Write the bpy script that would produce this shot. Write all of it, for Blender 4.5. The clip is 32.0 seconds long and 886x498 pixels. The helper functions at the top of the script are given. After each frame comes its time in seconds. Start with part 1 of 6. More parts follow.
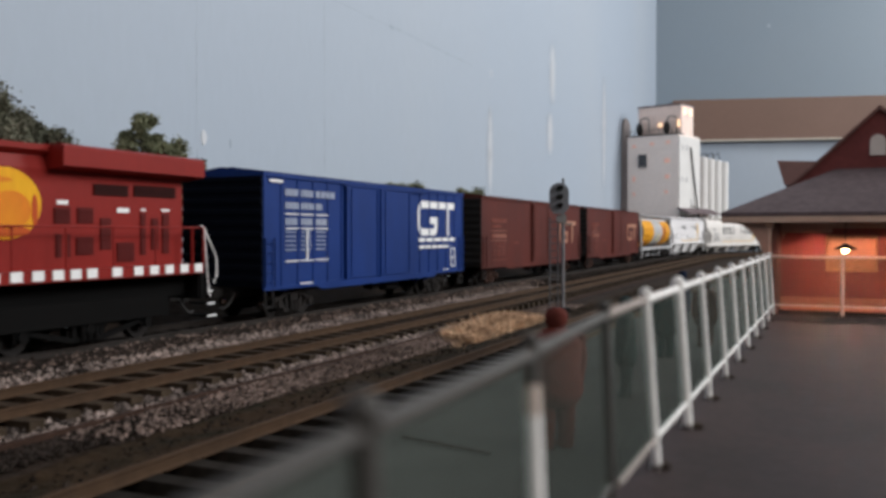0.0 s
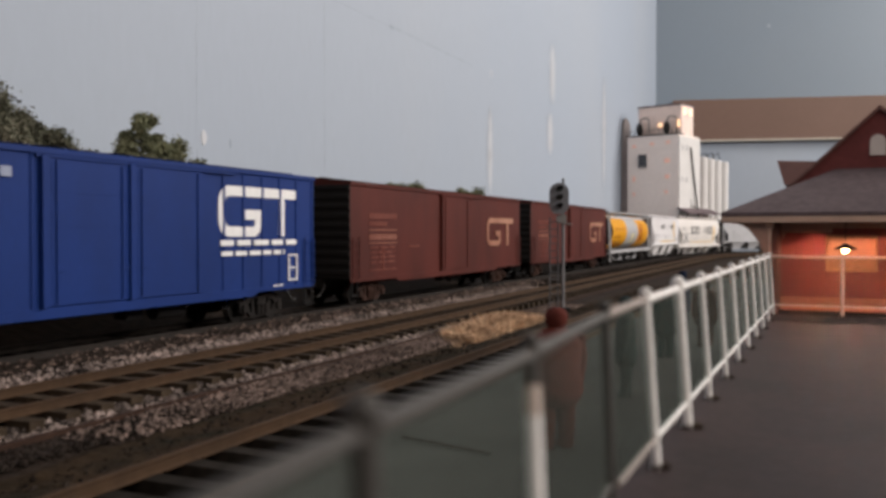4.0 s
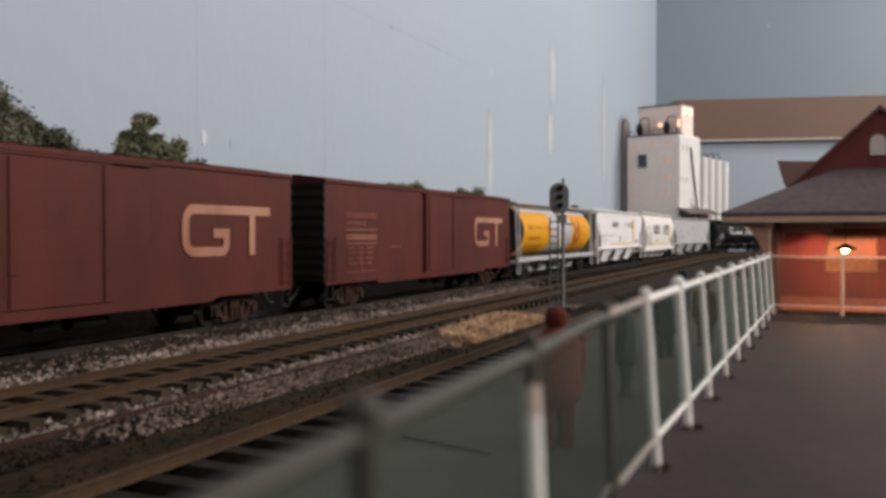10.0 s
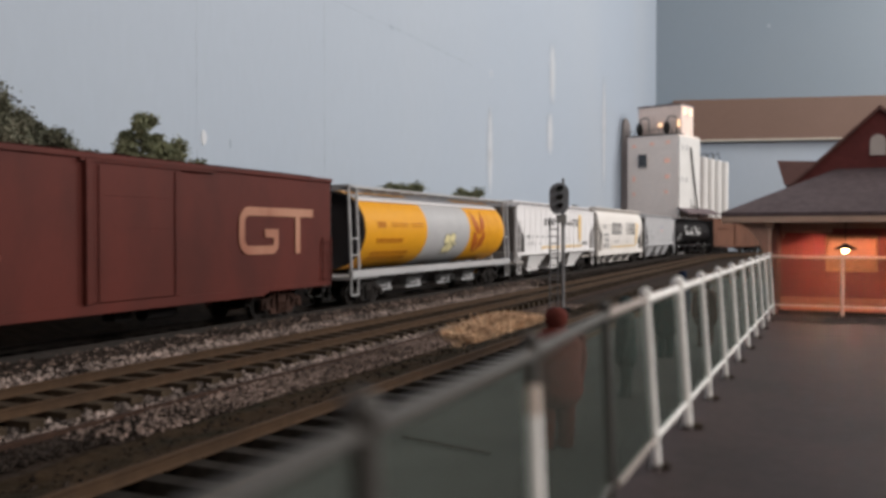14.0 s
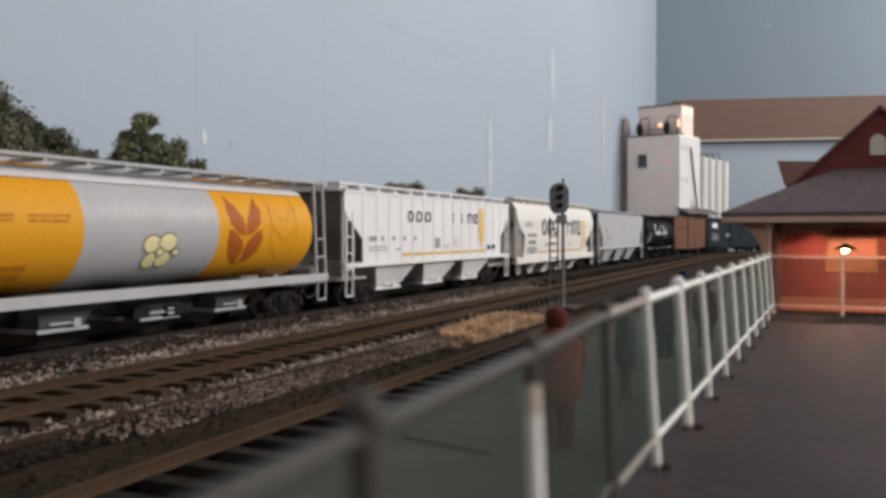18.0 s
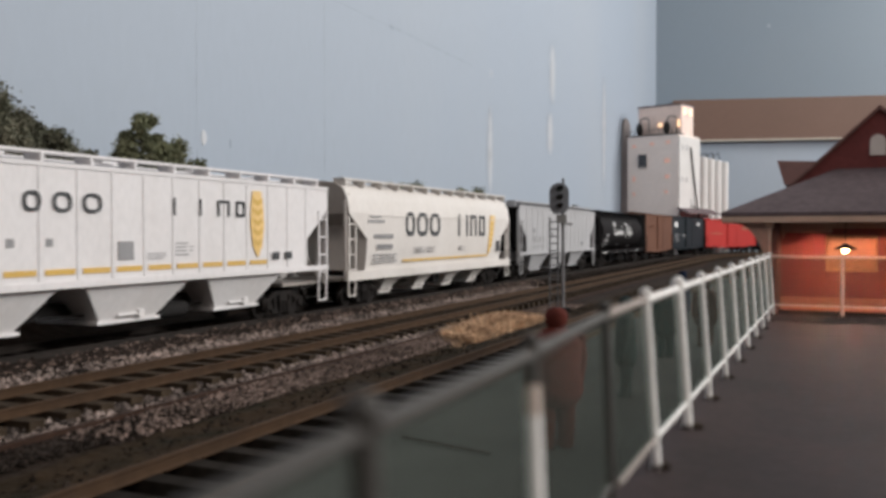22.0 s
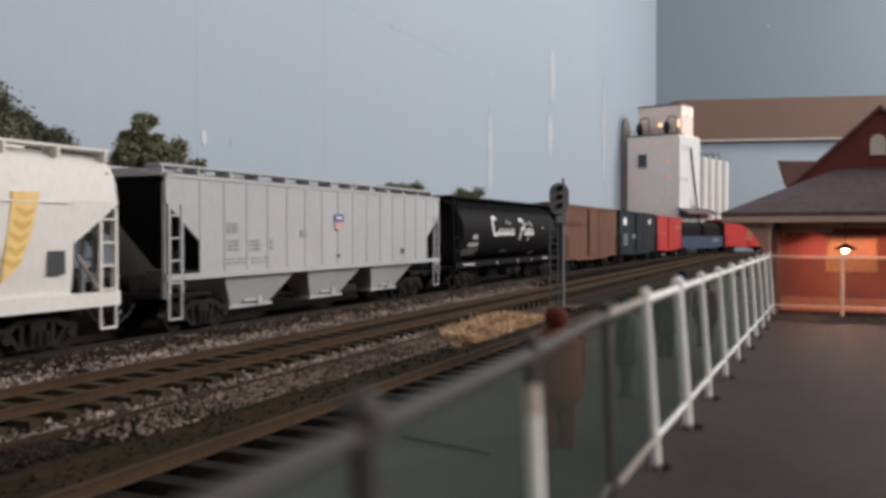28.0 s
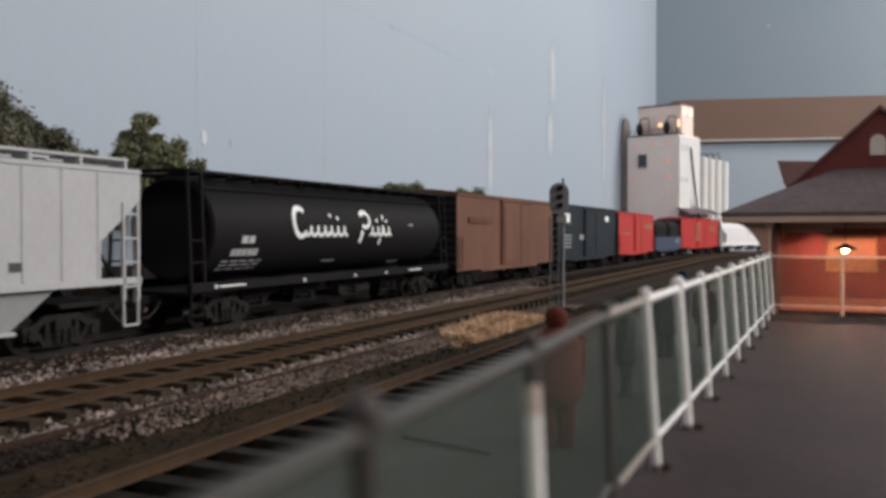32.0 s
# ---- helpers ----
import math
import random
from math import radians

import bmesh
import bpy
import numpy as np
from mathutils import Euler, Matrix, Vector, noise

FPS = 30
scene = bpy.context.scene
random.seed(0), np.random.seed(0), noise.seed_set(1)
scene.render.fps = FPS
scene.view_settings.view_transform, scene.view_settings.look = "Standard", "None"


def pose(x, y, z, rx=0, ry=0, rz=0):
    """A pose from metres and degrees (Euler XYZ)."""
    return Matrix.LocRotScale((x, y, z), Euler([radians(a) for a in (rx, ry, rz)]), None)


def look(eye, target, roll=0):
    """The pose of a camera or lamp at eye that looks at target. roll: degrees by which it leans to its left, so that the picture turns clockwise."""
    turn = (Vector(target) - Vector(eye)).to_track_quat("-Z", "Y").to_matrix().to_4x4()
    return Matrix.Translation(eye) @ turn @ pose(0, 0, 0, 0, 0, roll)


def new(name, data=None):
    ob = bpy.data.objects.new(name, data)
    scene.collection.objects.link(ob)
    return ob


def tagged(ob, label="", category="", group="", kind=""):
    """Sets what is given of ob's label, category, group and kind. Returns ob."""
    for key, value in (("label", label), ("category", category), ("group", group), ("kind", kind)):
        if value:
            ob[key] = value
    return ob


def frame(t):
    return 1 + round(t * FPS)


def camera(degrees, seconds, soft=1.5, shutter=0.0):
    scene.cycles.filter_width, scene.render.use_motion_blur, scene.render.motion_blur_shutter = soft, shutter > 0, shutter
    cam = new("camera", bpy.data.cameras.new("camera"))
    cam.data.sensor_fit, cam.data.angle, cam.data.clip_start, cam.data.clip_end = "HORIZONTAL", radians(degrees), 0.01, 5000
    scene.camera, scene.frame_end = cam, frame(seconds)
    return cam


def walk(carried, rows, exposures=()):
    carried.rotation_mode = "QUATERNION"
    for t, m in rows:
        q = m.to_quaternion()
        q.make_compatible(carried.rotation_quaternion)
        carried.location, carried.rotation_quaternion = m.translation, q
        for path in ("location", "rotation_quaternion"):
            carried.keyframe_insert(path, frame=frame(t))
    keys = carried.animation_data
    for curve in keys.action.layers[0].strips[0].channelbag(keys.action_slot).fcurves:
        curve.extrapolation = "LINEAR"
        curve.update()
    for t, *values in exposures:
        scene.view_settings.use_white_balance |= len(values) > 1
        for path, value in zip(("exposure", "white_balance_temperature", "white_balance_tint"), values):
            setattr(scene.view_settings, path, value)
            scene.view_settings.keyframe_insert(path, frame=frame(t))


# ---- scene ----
# The place is a model railway, built to 1:87. Lengths below are in full-size metres and are multiplied by S.
S = 1 / 87.1
EYE = 2.70
cam = camera(54.2, 32.0, soft=3.45, shutter=0.5)
cam.data.dof.use_dof = True
cam.data.dof.focus_distance = 0.34
cam.data.dof.aperture_fstop = 60.0
STAND = look((0, 0, EYE * S), (0, 10 * S, (EYE - 0.183) * S))
walk(cam, [(0.0, STAND), (32.0, STAND)],
     exposures=[(0.0, 0.0, 6290, 8), (3.3, 0.0, 6860, 12), (5.6, 0.0, 6930, 14), (7.0, 0.0, 6930, 14), (9.0, 0.0, 6860, 12), (13.0, 0.0, 6800, 10.5), (14.4, 0.0, 6640, 10), (17.0, 0.0, 6550, 9), (32.0, 0.0, 6550, 9)])

# ---- light ----
world = bpy.data.worlds.new("room_dark")
world.use_nodes = True
world.node_tree.nodes["Background"].inputs[0].default_value = (0.6, 0.7, 0.8, 1)
world.node_tree.nodes["Background"].inputs[1].default_value = 0.02
scene.world = world


def area(name, at, to, w, h, watts, colour):
    d = bpy.data.lights.new(name, "AREA")
    d.shape, d.size, d.size_y, d.energy, d.color = "RECTANGLE", w * S, h * S, watts, colour
    ob = new(name, d)
    ob.matrix_world = look([c * S for c in at], [c * S for c in to])
    return ob


area("unseen_lamp", (122, -8, 62), (5, 45, 5), 60, 34, 17.3, (1.0, 0.97, 0.95))
area("unseen_lamp", (116, 92, 62), (10, 60, 5), 50, 30, 12.9, (1.0, 0.97, 0.95))
# warm fill added behind the camera to lift surfaces that face it
area("unseen_lamp", (20, -125, 90), (14, 30, 3), 40, 30, 5.0, (1.0, 0.86, 0.78))


# ---- materials ----
def material(name, colour, rough=0.6, metal=0.0, spots=None, spot_scale=1.0, spot_amount=0.5, grain=0.1, grain_scale=12.0, bump=0.0,
             emit=None, power=0.0, coat=0.0, stretch=(1, 1, 1), per_object=0.0, spec=0.5, per_island=0.0):
    """A surface with wide stains (spots) and fine grain; scales are per full-size metre."""
    m = bpy.data.materials.new(name)
    m.use_nodes = True
    nt = m.node_tree
    b = nt.nodes["Principled BSDF"]
    b.inputs["Roughness"].default_value, b.inputs["Metallic"].default_value = rough, metal
    b.inputs["Coat Weight"].default_value = coat
    b.inputs["Specular IOR Level"].default_value = spec
    co = nt.nodes.new("ShaderNodeTexCoord")
    mp = nt.nodes.new("ShaderNodeMapping")
    mp.inputs["Scale"].default_value = [v / S for v in stretch]
    nt.links.new(co.outputs["Object"], mp.inputs["Vector"])
    n1, n2 = nt.nodes.new("ShaderNodeTexNoise"), nt.nodes.new("ShaderNodeTexNoise")
    n1.inputs["Scale"].default_value, n2.inputs["Scale"].default_value = spot_scale, grain_scale
    n1.inputs["Detail"].default_value, n2.inputs["Detail"].default_value = 5, 4
    for n in (n1, n2):
        nt.links.new(mp.outputs["Vector"], n.inputs["Vector"])
    ramp = nt.nodes.new("ShaderNodeMapRange")
    ramp.inputs["From Min"].default_value, ramp.inputs["From Max"].default_value = 0.42, 0.68
    ramp.inputs["To Max"].default_value = spot_amount
    nt.links.new(n1.outputs["Fac"], ramp.inputs["Value"])
    mix = nt.nodes.new("ShaderNodeMix")
    mix.data_type = "RGBA"
    mix.inputs["A"].default_value = (*colour, 1)
    mix.inputs["B"].default_value = (*(spots or [c * 0.7 for c in colour]), 1)
    nt.links.new(ramp.outputs["Result"], mix.inputs["Factor"])
    hsv = nt.nodes.new("ShaderNodeHueSaturation")
    val = nt.nodes.new("ShaderNodeMapRange")
    val.inputs["From Min"].default_value, val.inputs["From Max"].default_value = 0.25, 0.75
    val.inputs["To Min"].default_value, val.inputs["To Max"].default_value = 1 - grain, 1 + grain
    nt.links.new(n2.outputs["Fac"], val.inputs["Value"])
    last = val.outputs["Result"]
    if per_object:
        oi, mr, mu = nt.nodes.new("ShaderNodeObjectInfo"), nt.nodes.new("ShaderNodeMapRange"), nt.nodes.new("ShaderNodeMath")
        mr.inputs["To Min"].default_value, mr.inputs["To Max"].default_value = 1 - per_object, 1 + per_object
        nt.links.new(oi.outputs["Random"], mr.inputs["Value"])
        mu.operation = "MULTIPLY"
        nt.links.new(last, mu.inputs[0]), nt.links.new(mr.outputs["Result"], mu.inputs[1])
        last = mu.outputs["Value"]
    if per_island:
        ge, mr, mu = nt.nodes.new("ShaderNodeNewGeometry"), nt.nodes.new("ShaderNodeMapRange"), nt.nodes.new("ShaderNodeMath")
        mr.inputs["To Min"].default_value, mr.inputs["To Max"].default_value = 1 - per_island, 1 + per_island
        nt.links.new(ge.outputs["Random Per Island"], mr.inputs["Value"])
        mu.operation = "MULTIPLY"
        nt.links.new(last, mu.inputs[0]), nt.links.new(mr.outputs["Result"], mu.inputs[1])
        last = mu.outputs["Value"]
    nt.links.new(last, hsv.inputs["Value"])
    nt.links.new(mix.outputs["Result"], hsv.inputs["Color"])
    nt.links.new(hsv.outputs["Color"], b.inputs["Base Color"])
    if bump:
        bp = nt.nodes.new("ShaderNodeBump")
        bp.inputs["Distance"].default_value, bp.inputs["Strength"].default_value = bump * S, 0.8
        nt.links.new(n2.outputs["Fac"], bp.inputs["Height"])
        nt.links.new(bp.outputs["Normal"], b.inputs["Normal"])
    if emit:
        b.inputs["Emission Color"].default_value, b.inputs["Emission Strength"].default_value = (*emit, 1), power
    return m


def pane_material(name, tint, rough=0.06, clear=0.75):
    m = bpy.data.materials.new(name)
    m.use_nodes = True
    nt = m.node_tree
    b = nt.nodes["Principled BSDF"]
    b.inputs["Base Color"].default_value, b.inputs["Roughness"].default_value = (*tint, 1), rough
    t, mx = nt.nodes.new("ShaderNodeBsdfTransparent"), nt.nodes.new("ShaderNodeMixShader")
    b.inputs["Specular IOR Level"].default_value = 0.12
    t.inputs["Color"].default_value = (0.91, 0.96, 0.93, 1)
    mx.inputs["Fac"].default_value = clear
    nt.links.new(b.outputs["BSDF"], mx.inputs[1]), nt.links.new(t.outputs["BSDF"], mx.inputs[2])
    nt.links.new(mx.outputs["Shader"], nt.nodes["Material Output"].inputs["Surface"])
    return m


def bulb_material(name, colour, power):
    """Glowing glass that lets its filament's light through."""
    m = bpy.data.materials.new(name)
    m.use_nodes = True
    nt = m.node_tree
    nt.nodes.remove(nt.nodes["Principled BSDF"])
    e, t, mx = nt.nodes.new("ShaderNodeEmission"), nt.nodes.new("ShaderNodeBsdfTransparent"), nt.nodes.new("ShaderNodeMixShader")
    e.inputs["Color"].default_value, e.inputs["Strength"].default_value = (*colour, 1), power
    mx.inputs["Fac"].default_value = 0.8
    nt.links.new(e.outputs["Emission"], mx.inputs[1]), nt.links.new(t.outputs["BSDF"], mx.inputs[2])
    nt.links.new(mx.outputs["Shader"], nt.nodes["Material Output"].inputs["Surface"])
    return m


M = {}
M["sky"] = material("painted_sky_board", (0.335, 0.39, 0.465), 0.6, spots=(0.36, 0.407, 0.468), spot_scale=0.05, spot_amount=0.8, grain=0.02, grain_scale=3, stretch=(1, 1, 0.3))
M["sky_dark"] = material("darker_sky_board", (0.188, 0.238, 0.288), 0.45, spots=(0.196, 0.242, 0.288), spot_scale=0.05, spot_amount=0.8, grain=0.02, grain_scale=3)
M["wall"] = material("room_wall", (0.66, 0.66, 0.64), 0.8, grain=0.03)
M["ceiling"] = material("ceiling_white", (0.7, 0.7, 0.68), 0.9, grain=0.03)
M["carpet"] = material("floor_dark", (0.08, 0.08, 0.09), 0.9)
M["soil"] = material("ground_soil", (0.026, 0.0185, 0.014), 0.95, spots=(0.036, 0.0245, 0.017), spot_scale=0.35, grain=0.35, grain_scale=4, bump=0.1, spec=0.08)
M["ballast"] = material("ballast_stone", (0.028, 0.0205, 0.017), 0.95, spots=(0.012, 0.0095, 0.008), spot_scale=0.6, grain=0.55, grain_scale=7, bump=0.12, spec=0.08)
M["stone"] = material("loose_stone", (0.21, 0.167, 0.15), 0.9, spots=(0.04, 0.034, 0.03), spot_scale=0.8, spot_amount=0.8, grain=0.35, grain_scale=3, per_island=0.9, spec=0.1)
M["earth"] = material("brown_earth", (0.034, 0.021, 0.011), 0.95, spots=(0.016, 0.014, 0.008), spot_scale=0.9, spot_amount=0.9, grain=0.4, grain_scale=5, bump=0.1, spec=0.08)
M["pinkish"] = material("pinkish_brown_stone", (0.135, 0.1, 0.086), 0.9, spots=(0.06, 0.044, 0.036), spot_scale=0.6, spot_amount=0.9, grain=0.35, grain_scale=3, per_island=0.8, spec=0.1)
M["whitewash_stone"] = material("pale_pebble", (0.5, 0.47, 0.45), 0.8, grain=0.2)
M["chip"] = material("dark_ballast_chip", (0.022, 0.017, 0.014), 0.95, spots=(0.012, 0.009, 0.008), spot_scale=0.8, spot_amount=0.9, grain=0.35, grain_scale=3, per_island=0.6, spec=0.08)
# near track's ties, darker than the middle track's
M["tie_grey"] = material("dark_grey_tie", (0.022, 0.0185, 0.0155), 0.9, spots=(0.015, 0.0125, 0.0105), spot_scale=1.2, grain=0.3, grain_scale=9, per_object=0.25, spec=0.06)
M["tie"] = material("creosoted_tie", (0.042, 0.03, 0.02), 0.85, spots=(0.032, 0.023, 0.016), spot_scale=1.2, grain=0.3, grain_scale=9, per_object=0.25, spec=0.1)
M["rust_dim"] = material("dull_brown_rail", (0.036, 0.019, 0.013), 0.8, spots=(0.022, 0.0125, 0.009), spot_scale=1.0, grain=0.2, grain_scale=6, spec=0.12)
# darker rails and ties for the train's track
M["rail_dark"] = material("dark_train_rail", (0.024, 0.02, 0.018), 0.75, spots=(0.036, 0.028, 0.023), spot_scale=1.0, grain=0.2, grain_scale=6, spec=0.15)
M["tie_dark"] = material("dark_train_tie", (0.026, 0.022, 0.02), 0.9, spots=(0.034, 0.028, 0.024), spot_scale=1.2, grain=0.3, grain_scale=9, per_object=0.25, spec=0.06)
M["rust"] = material("rusty_rail", (0.057, 0.033, 0.0185), 0.8, spots=(0.037, 0.023, 0.0145), spot_scale=1.0, grain=0.2, grain_scale=6, spec=0.15)
M["asphalt"] = material("asphalt", (0.06, 0.058, 0.054), 0.8, spots=(0.042, 0.041, 0.038), spot_scale=0.5, grain=0.2, grain_scale=14, bump=0.02, spec=0.12)
M["deck"] = material("platform_paving", (0.038, 0.0235, 0.0225), 0.62, spots=(0.022, 0.0145, 0.0145), spot_scale=0.8, spot_amount=0.8, grain=0.3, grain_scale=14, bump=0.008, spec=0.2)
M["white_rail"] = material("white_painted_rail", (0.87, 0.85, 0.83), 0.5, grain=0.05)
# the white railing's near stretch, with its shade put into the colour
M["shaded_rail"] = material("shaded_white_rail", (0.037, 0.033, 0.029), 0.6, grain=0.1)
M["brick"] = material("red_station_wall", (0.22, 0.046, 0.037), 0.75, spots=(0.165, 0.037, 0.031), spot_scale=1.2, grain=0.15, grain_scale=8)
M["slate"] = material("dark_slate_roof", (0.14, 0.108, 0.115), 0.8, grain=0.2, grain_scale=5, per_object=0.04, spec=0.25)
M["cream"] = material("cream_trim", (0.72, 0.52, 0.41), 0.6, grain=0.06)
# lightened to make up for the weak light on the elevator's front
M["concrete"] = material("pale_concrete", (0.84, 0.745, 0.7), 0.8, spots=(0.77, 0.68, 0.635), spot_scale=0.3, grain=0.05, grain_scale=2)
M["whitewash"] = material("white_painted_concrete", (0.64, 0.63, 0.62), 0.7, spots=(0.55, 0.54, 0.53), spot_scale=0.4, grain=0.04)
M["brown_board"] = material("brown_hardboard", (0.165, 0.094, 0.069), 0.6, spots=(0.145, 0.083, 0.06), spot_scale=0.1, grain=0.05, grain_scale=2)
M["dark"] = material("grimy_black", (0.026, 0.025, 0.025), 0.9, grain=0.3, spec=0.08)


# ---- tools ----
def box(bm, x0, x1, y0, y1, z0, z1):
    v = [bm.verts.new((x, y, z)) for x in (x0, x1) for y in (y0, y1) for z in (z0, z1)]
    for f in ((0, 1, 3, 2), (4, 6, 7, 5), (0, 4, 5, 1), (2, 3, 7, 6), (0, 2, 6, 4), (1, 5, 7, 3)):
        bm.faces.new([v[i] for i in f])
    return v


def soft_box(bm, x0, x1, y0, y1, z0, z1, r=0.03):
    """A box with chamfered edges."""
    t = bmesh.new()
    box(t, x0, x1, y0, y1, z0, z1)
    bmesh.ops.bevel(t, geom=t.edges[:], offset=r, segments=2, affect="EDGES")
    merge(bm, t)


def merge(bm, other, m=None):
    lut = {}
    for v in other.verts:
        lut[v] = bm.verts.new(m @ v.co if m else v.co)
    for f in other.faces:
        n = bm.faces.new([lut[v] for v in f.verts])
        n.smooth = f.smooth
    other.free()


def loft(bm, rings, caps=True, loop=True, smooth=False):
    rows = [[bm.verts.new(p) for p in ring] for ring in rings]
    n = len(rows[0])
    for a, b in zip(rows, rows[1:]):
        for i in range(n if loop else n - 1):
            f = bm.faces.new((a[i], a[(i + 1) % n], b[(i + 1) % n], b[i]))
            f.smooth = smooth
    if caps:
        ends = [[bm.verts.new(v.co) for v in r] for r in (rows[0], rows[-1])] if smooth else (rows[0], rows[-1])
        bm.faces.new(ends[0][::-1]), bm.faces.new(ends[1])
    return rows


def rod(bm, a, b, r, n=8, r2=None):
    a, b = Vector(a), Vector(b)
    q = (b - a).to_track_quat("Z", "Y")
    ring = [Vector((math.cos(2 * math.pi * i / n), math.sin(2 * math.pi * i / n), 0)) for i in range(n)]
    loft(bm, [[a + q @ (p * r) for p in ring], [b + q @ (p * (r if r2 is None else r2)) for p in ring]], smooth=True)


def pipe(bm, pts, r, n=6):
    for a, b in zip(pts, pts[1:]):
        rod(bm, a, b, r, n)


def prism(bm, prof, x0, x1):
    """A profile of (y, z) pairs drawn out along x."""
    loft(bm, [[(x0, y, z) for y, z in prof], [(x1, y, z) for y, z in prof]])


def plate(bm, prof, y0, y1):
    """A profile of (x, z) pairs with a thickness along y."""
    loft(bm, [[(x, y0, z) for x, z in prof], [(x, y1, z) for x, z in prof]])


def disc(bm, x, y, z, rx, rz, n=24, y1=None):
    prof = [(x + rx * math.cos(2 * math.pi * i / n), z + rz * math.sin(2 * math.pi * i / n)) for i in range(n)]
    plate(bm, prof, y, y + 0.02 if y1 is None else y1)


def mesh_of(name, bm, mat):
    bmesh.ops.recalc_face_normals(bm, faces=bm.faces[:])
    bm.transform(Matrix.Scale(S, 4))
    me = bpy.data.meshes.new(name)
    bm.to_mesh(me)
    bm.free()
    me.materials.append(mat)
    return me


def part(name, bm, mat, parent=None, label="", at=None):
    ob = new(name, mesh_of(name, bm, mat))
    ob.parent = parent
    if at:
        ob.matrix_basis = at
    if label:
        tagged(ob, label)
    return ob


def at(x, y, z, rx=0, ry=0, rz=0):
    return pose(x * S, y * S, z * S, rx, ry, rz)


def thing(name, m, label, category, group=""):
    ob = new(name)
    ob.empty_display_size = 0.01
    ob.matrix_basis = m
    return tagged(ob, label, category, group)


def stuff_mesh(name, verts, faces, mat):
    me = bpy.data.meshes.new(name)
    me.from_pydata([tuple(S * c for c in v) for v in verts], [], faces)
    me.materials.append(mat)
    return me


# ---- the line of the tracks: straight past the platform, then an easement and a curve to the right ----
THETA = math.radians(23.747)
DIR = Vector((math.sin(THETA), math.cos(THETA)))
LEFT = Vector((-math.cos(THETA), math.sin(THETA)))
TRAIN_LINE, MIDDLE_LINE, NEAR_LINE = 17.05, 12.27, 6.55
S0, EASE, RADIUS = 98.4, 8.5, 71.0
TABLE = []


def build_line():
    x, y = LEFT * TRAIN_LINE
    step = 0.5
    n0 = int(200 / step)
    for i in range(n0 + int(330 / step)):
        s = i * step - 200
        if s <= 0:
            p = LEFT * TRAIN_LINE + DIR * s
            TABLE.append((p.x, p.y, THETA))
            x, y = p
        else:
            u = max(0.0, s - S0)
            h = THETA + (u * u / (2 * RADIUS * EASE) if u < EASE else EASE / (2 * RADIUS) + (u - EASE) / RADIUS)
            h = min(h + max(0.0, s - 138) * 0.006, THETA + 2.3)
            x, y = x + step * math.sin(h), y + step * math.cos(h)
            TABLE.append((x, y, h))


build_line()


def line(s, off=0.0):
    """The place and heading at s metres along the train's track, off metres to its right."""
    k = min(max((s + 200) / 0.5, 0), len(TABLE) - 1.001)
    i, f = int(k), k - int(k)
    x, y, h = (TABLE[i][j] * (1 - f) + TABLE[i + 1][j] * f for j in range(3))
    return x + off * math.cos(h), y - off * math.sin(h), h


def straight(s, lateral, z=0.0):
    p = LEFT * lateral + DIR * s
    return (p.x, p.y, z)


def strip(bm, s0, s1, step, prof, track):
    """Sweeps a profile of (offset to the right, z) along a track."""
    rings, s = [], s0
    while s < s1 + 1e-6:
        ring = []
        for o, z in prof:
            x, y, _ = line(s, track + o)
            ring.append((x, y, z))
        rings.append(ring)
        s += step
    loft(bm, rings)


# ---- the room and the ground ----
WALL = 26.7
corner = Vector(straight(5.694 * WALL, WALL)[:2])
wall_dir = Vector((0.985, -0.171))
GROUND = -0.42


def wall(name, a, b, z0, z1, mat, thick=2.0, label="", category="wall"):
    a, b = Vector(a), Vector(b)
    d = (b - a).normalized()
    n = Vector((-d.y, d.x)) * thick
    bm = bmesh.new()
    loft(bm, [[(p.x, p.y, z0), (p.x + n.x, p.y + n.y, z0), (p.x + n.x, p.y + n.y, z1), (p.x, p.y, z1)] for p in (a, b)])
    return tagged(part(name, bm, mat), label, category, kind="structure")


back_l, right_far = straight(-190, WALL)[:2], corner + wall_dir * 150
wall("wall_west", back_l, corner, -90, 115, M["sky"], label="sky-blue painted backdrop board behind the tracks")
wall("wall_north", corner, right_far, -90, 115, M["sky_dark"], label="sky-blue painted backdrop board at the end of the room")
wall("wall_east", right_far, (right_far.x, back_l[1]), -90, 115, M["wall"], label="plain pale room wall")
wall("wall_south", (right_far.x, back_l[1]), back_l, -90, 115, M["wall"], label="plain pale room wall behind the layout")
bm = bmesh.new()
box(bm, -115, 195, -170, 172, 115, 119)
tagged(part("ceiling", bm, M["ceiling"]), "plain white room ceiling", "ceiling", kind="structure")
bm = bmesh.new()
box(bm, -115, 195, -170, 172, -94, -90)
tagged(part("floor", bm, M["carpet"]), "dark floor of the room", "floor", kind="structure")

bm = bmesh.new()
g = [back_l, corner, right_far, (right_far.x, back_l[1] + 60)]
loft(bm, [[(p[0], p[1], z) for p in g] for z in (GROUND - 4, GROUND)])
tagged(part("ground", bm, M["soil"]), "dark brown scenic ground of the model railway", "ground", kind="structure")

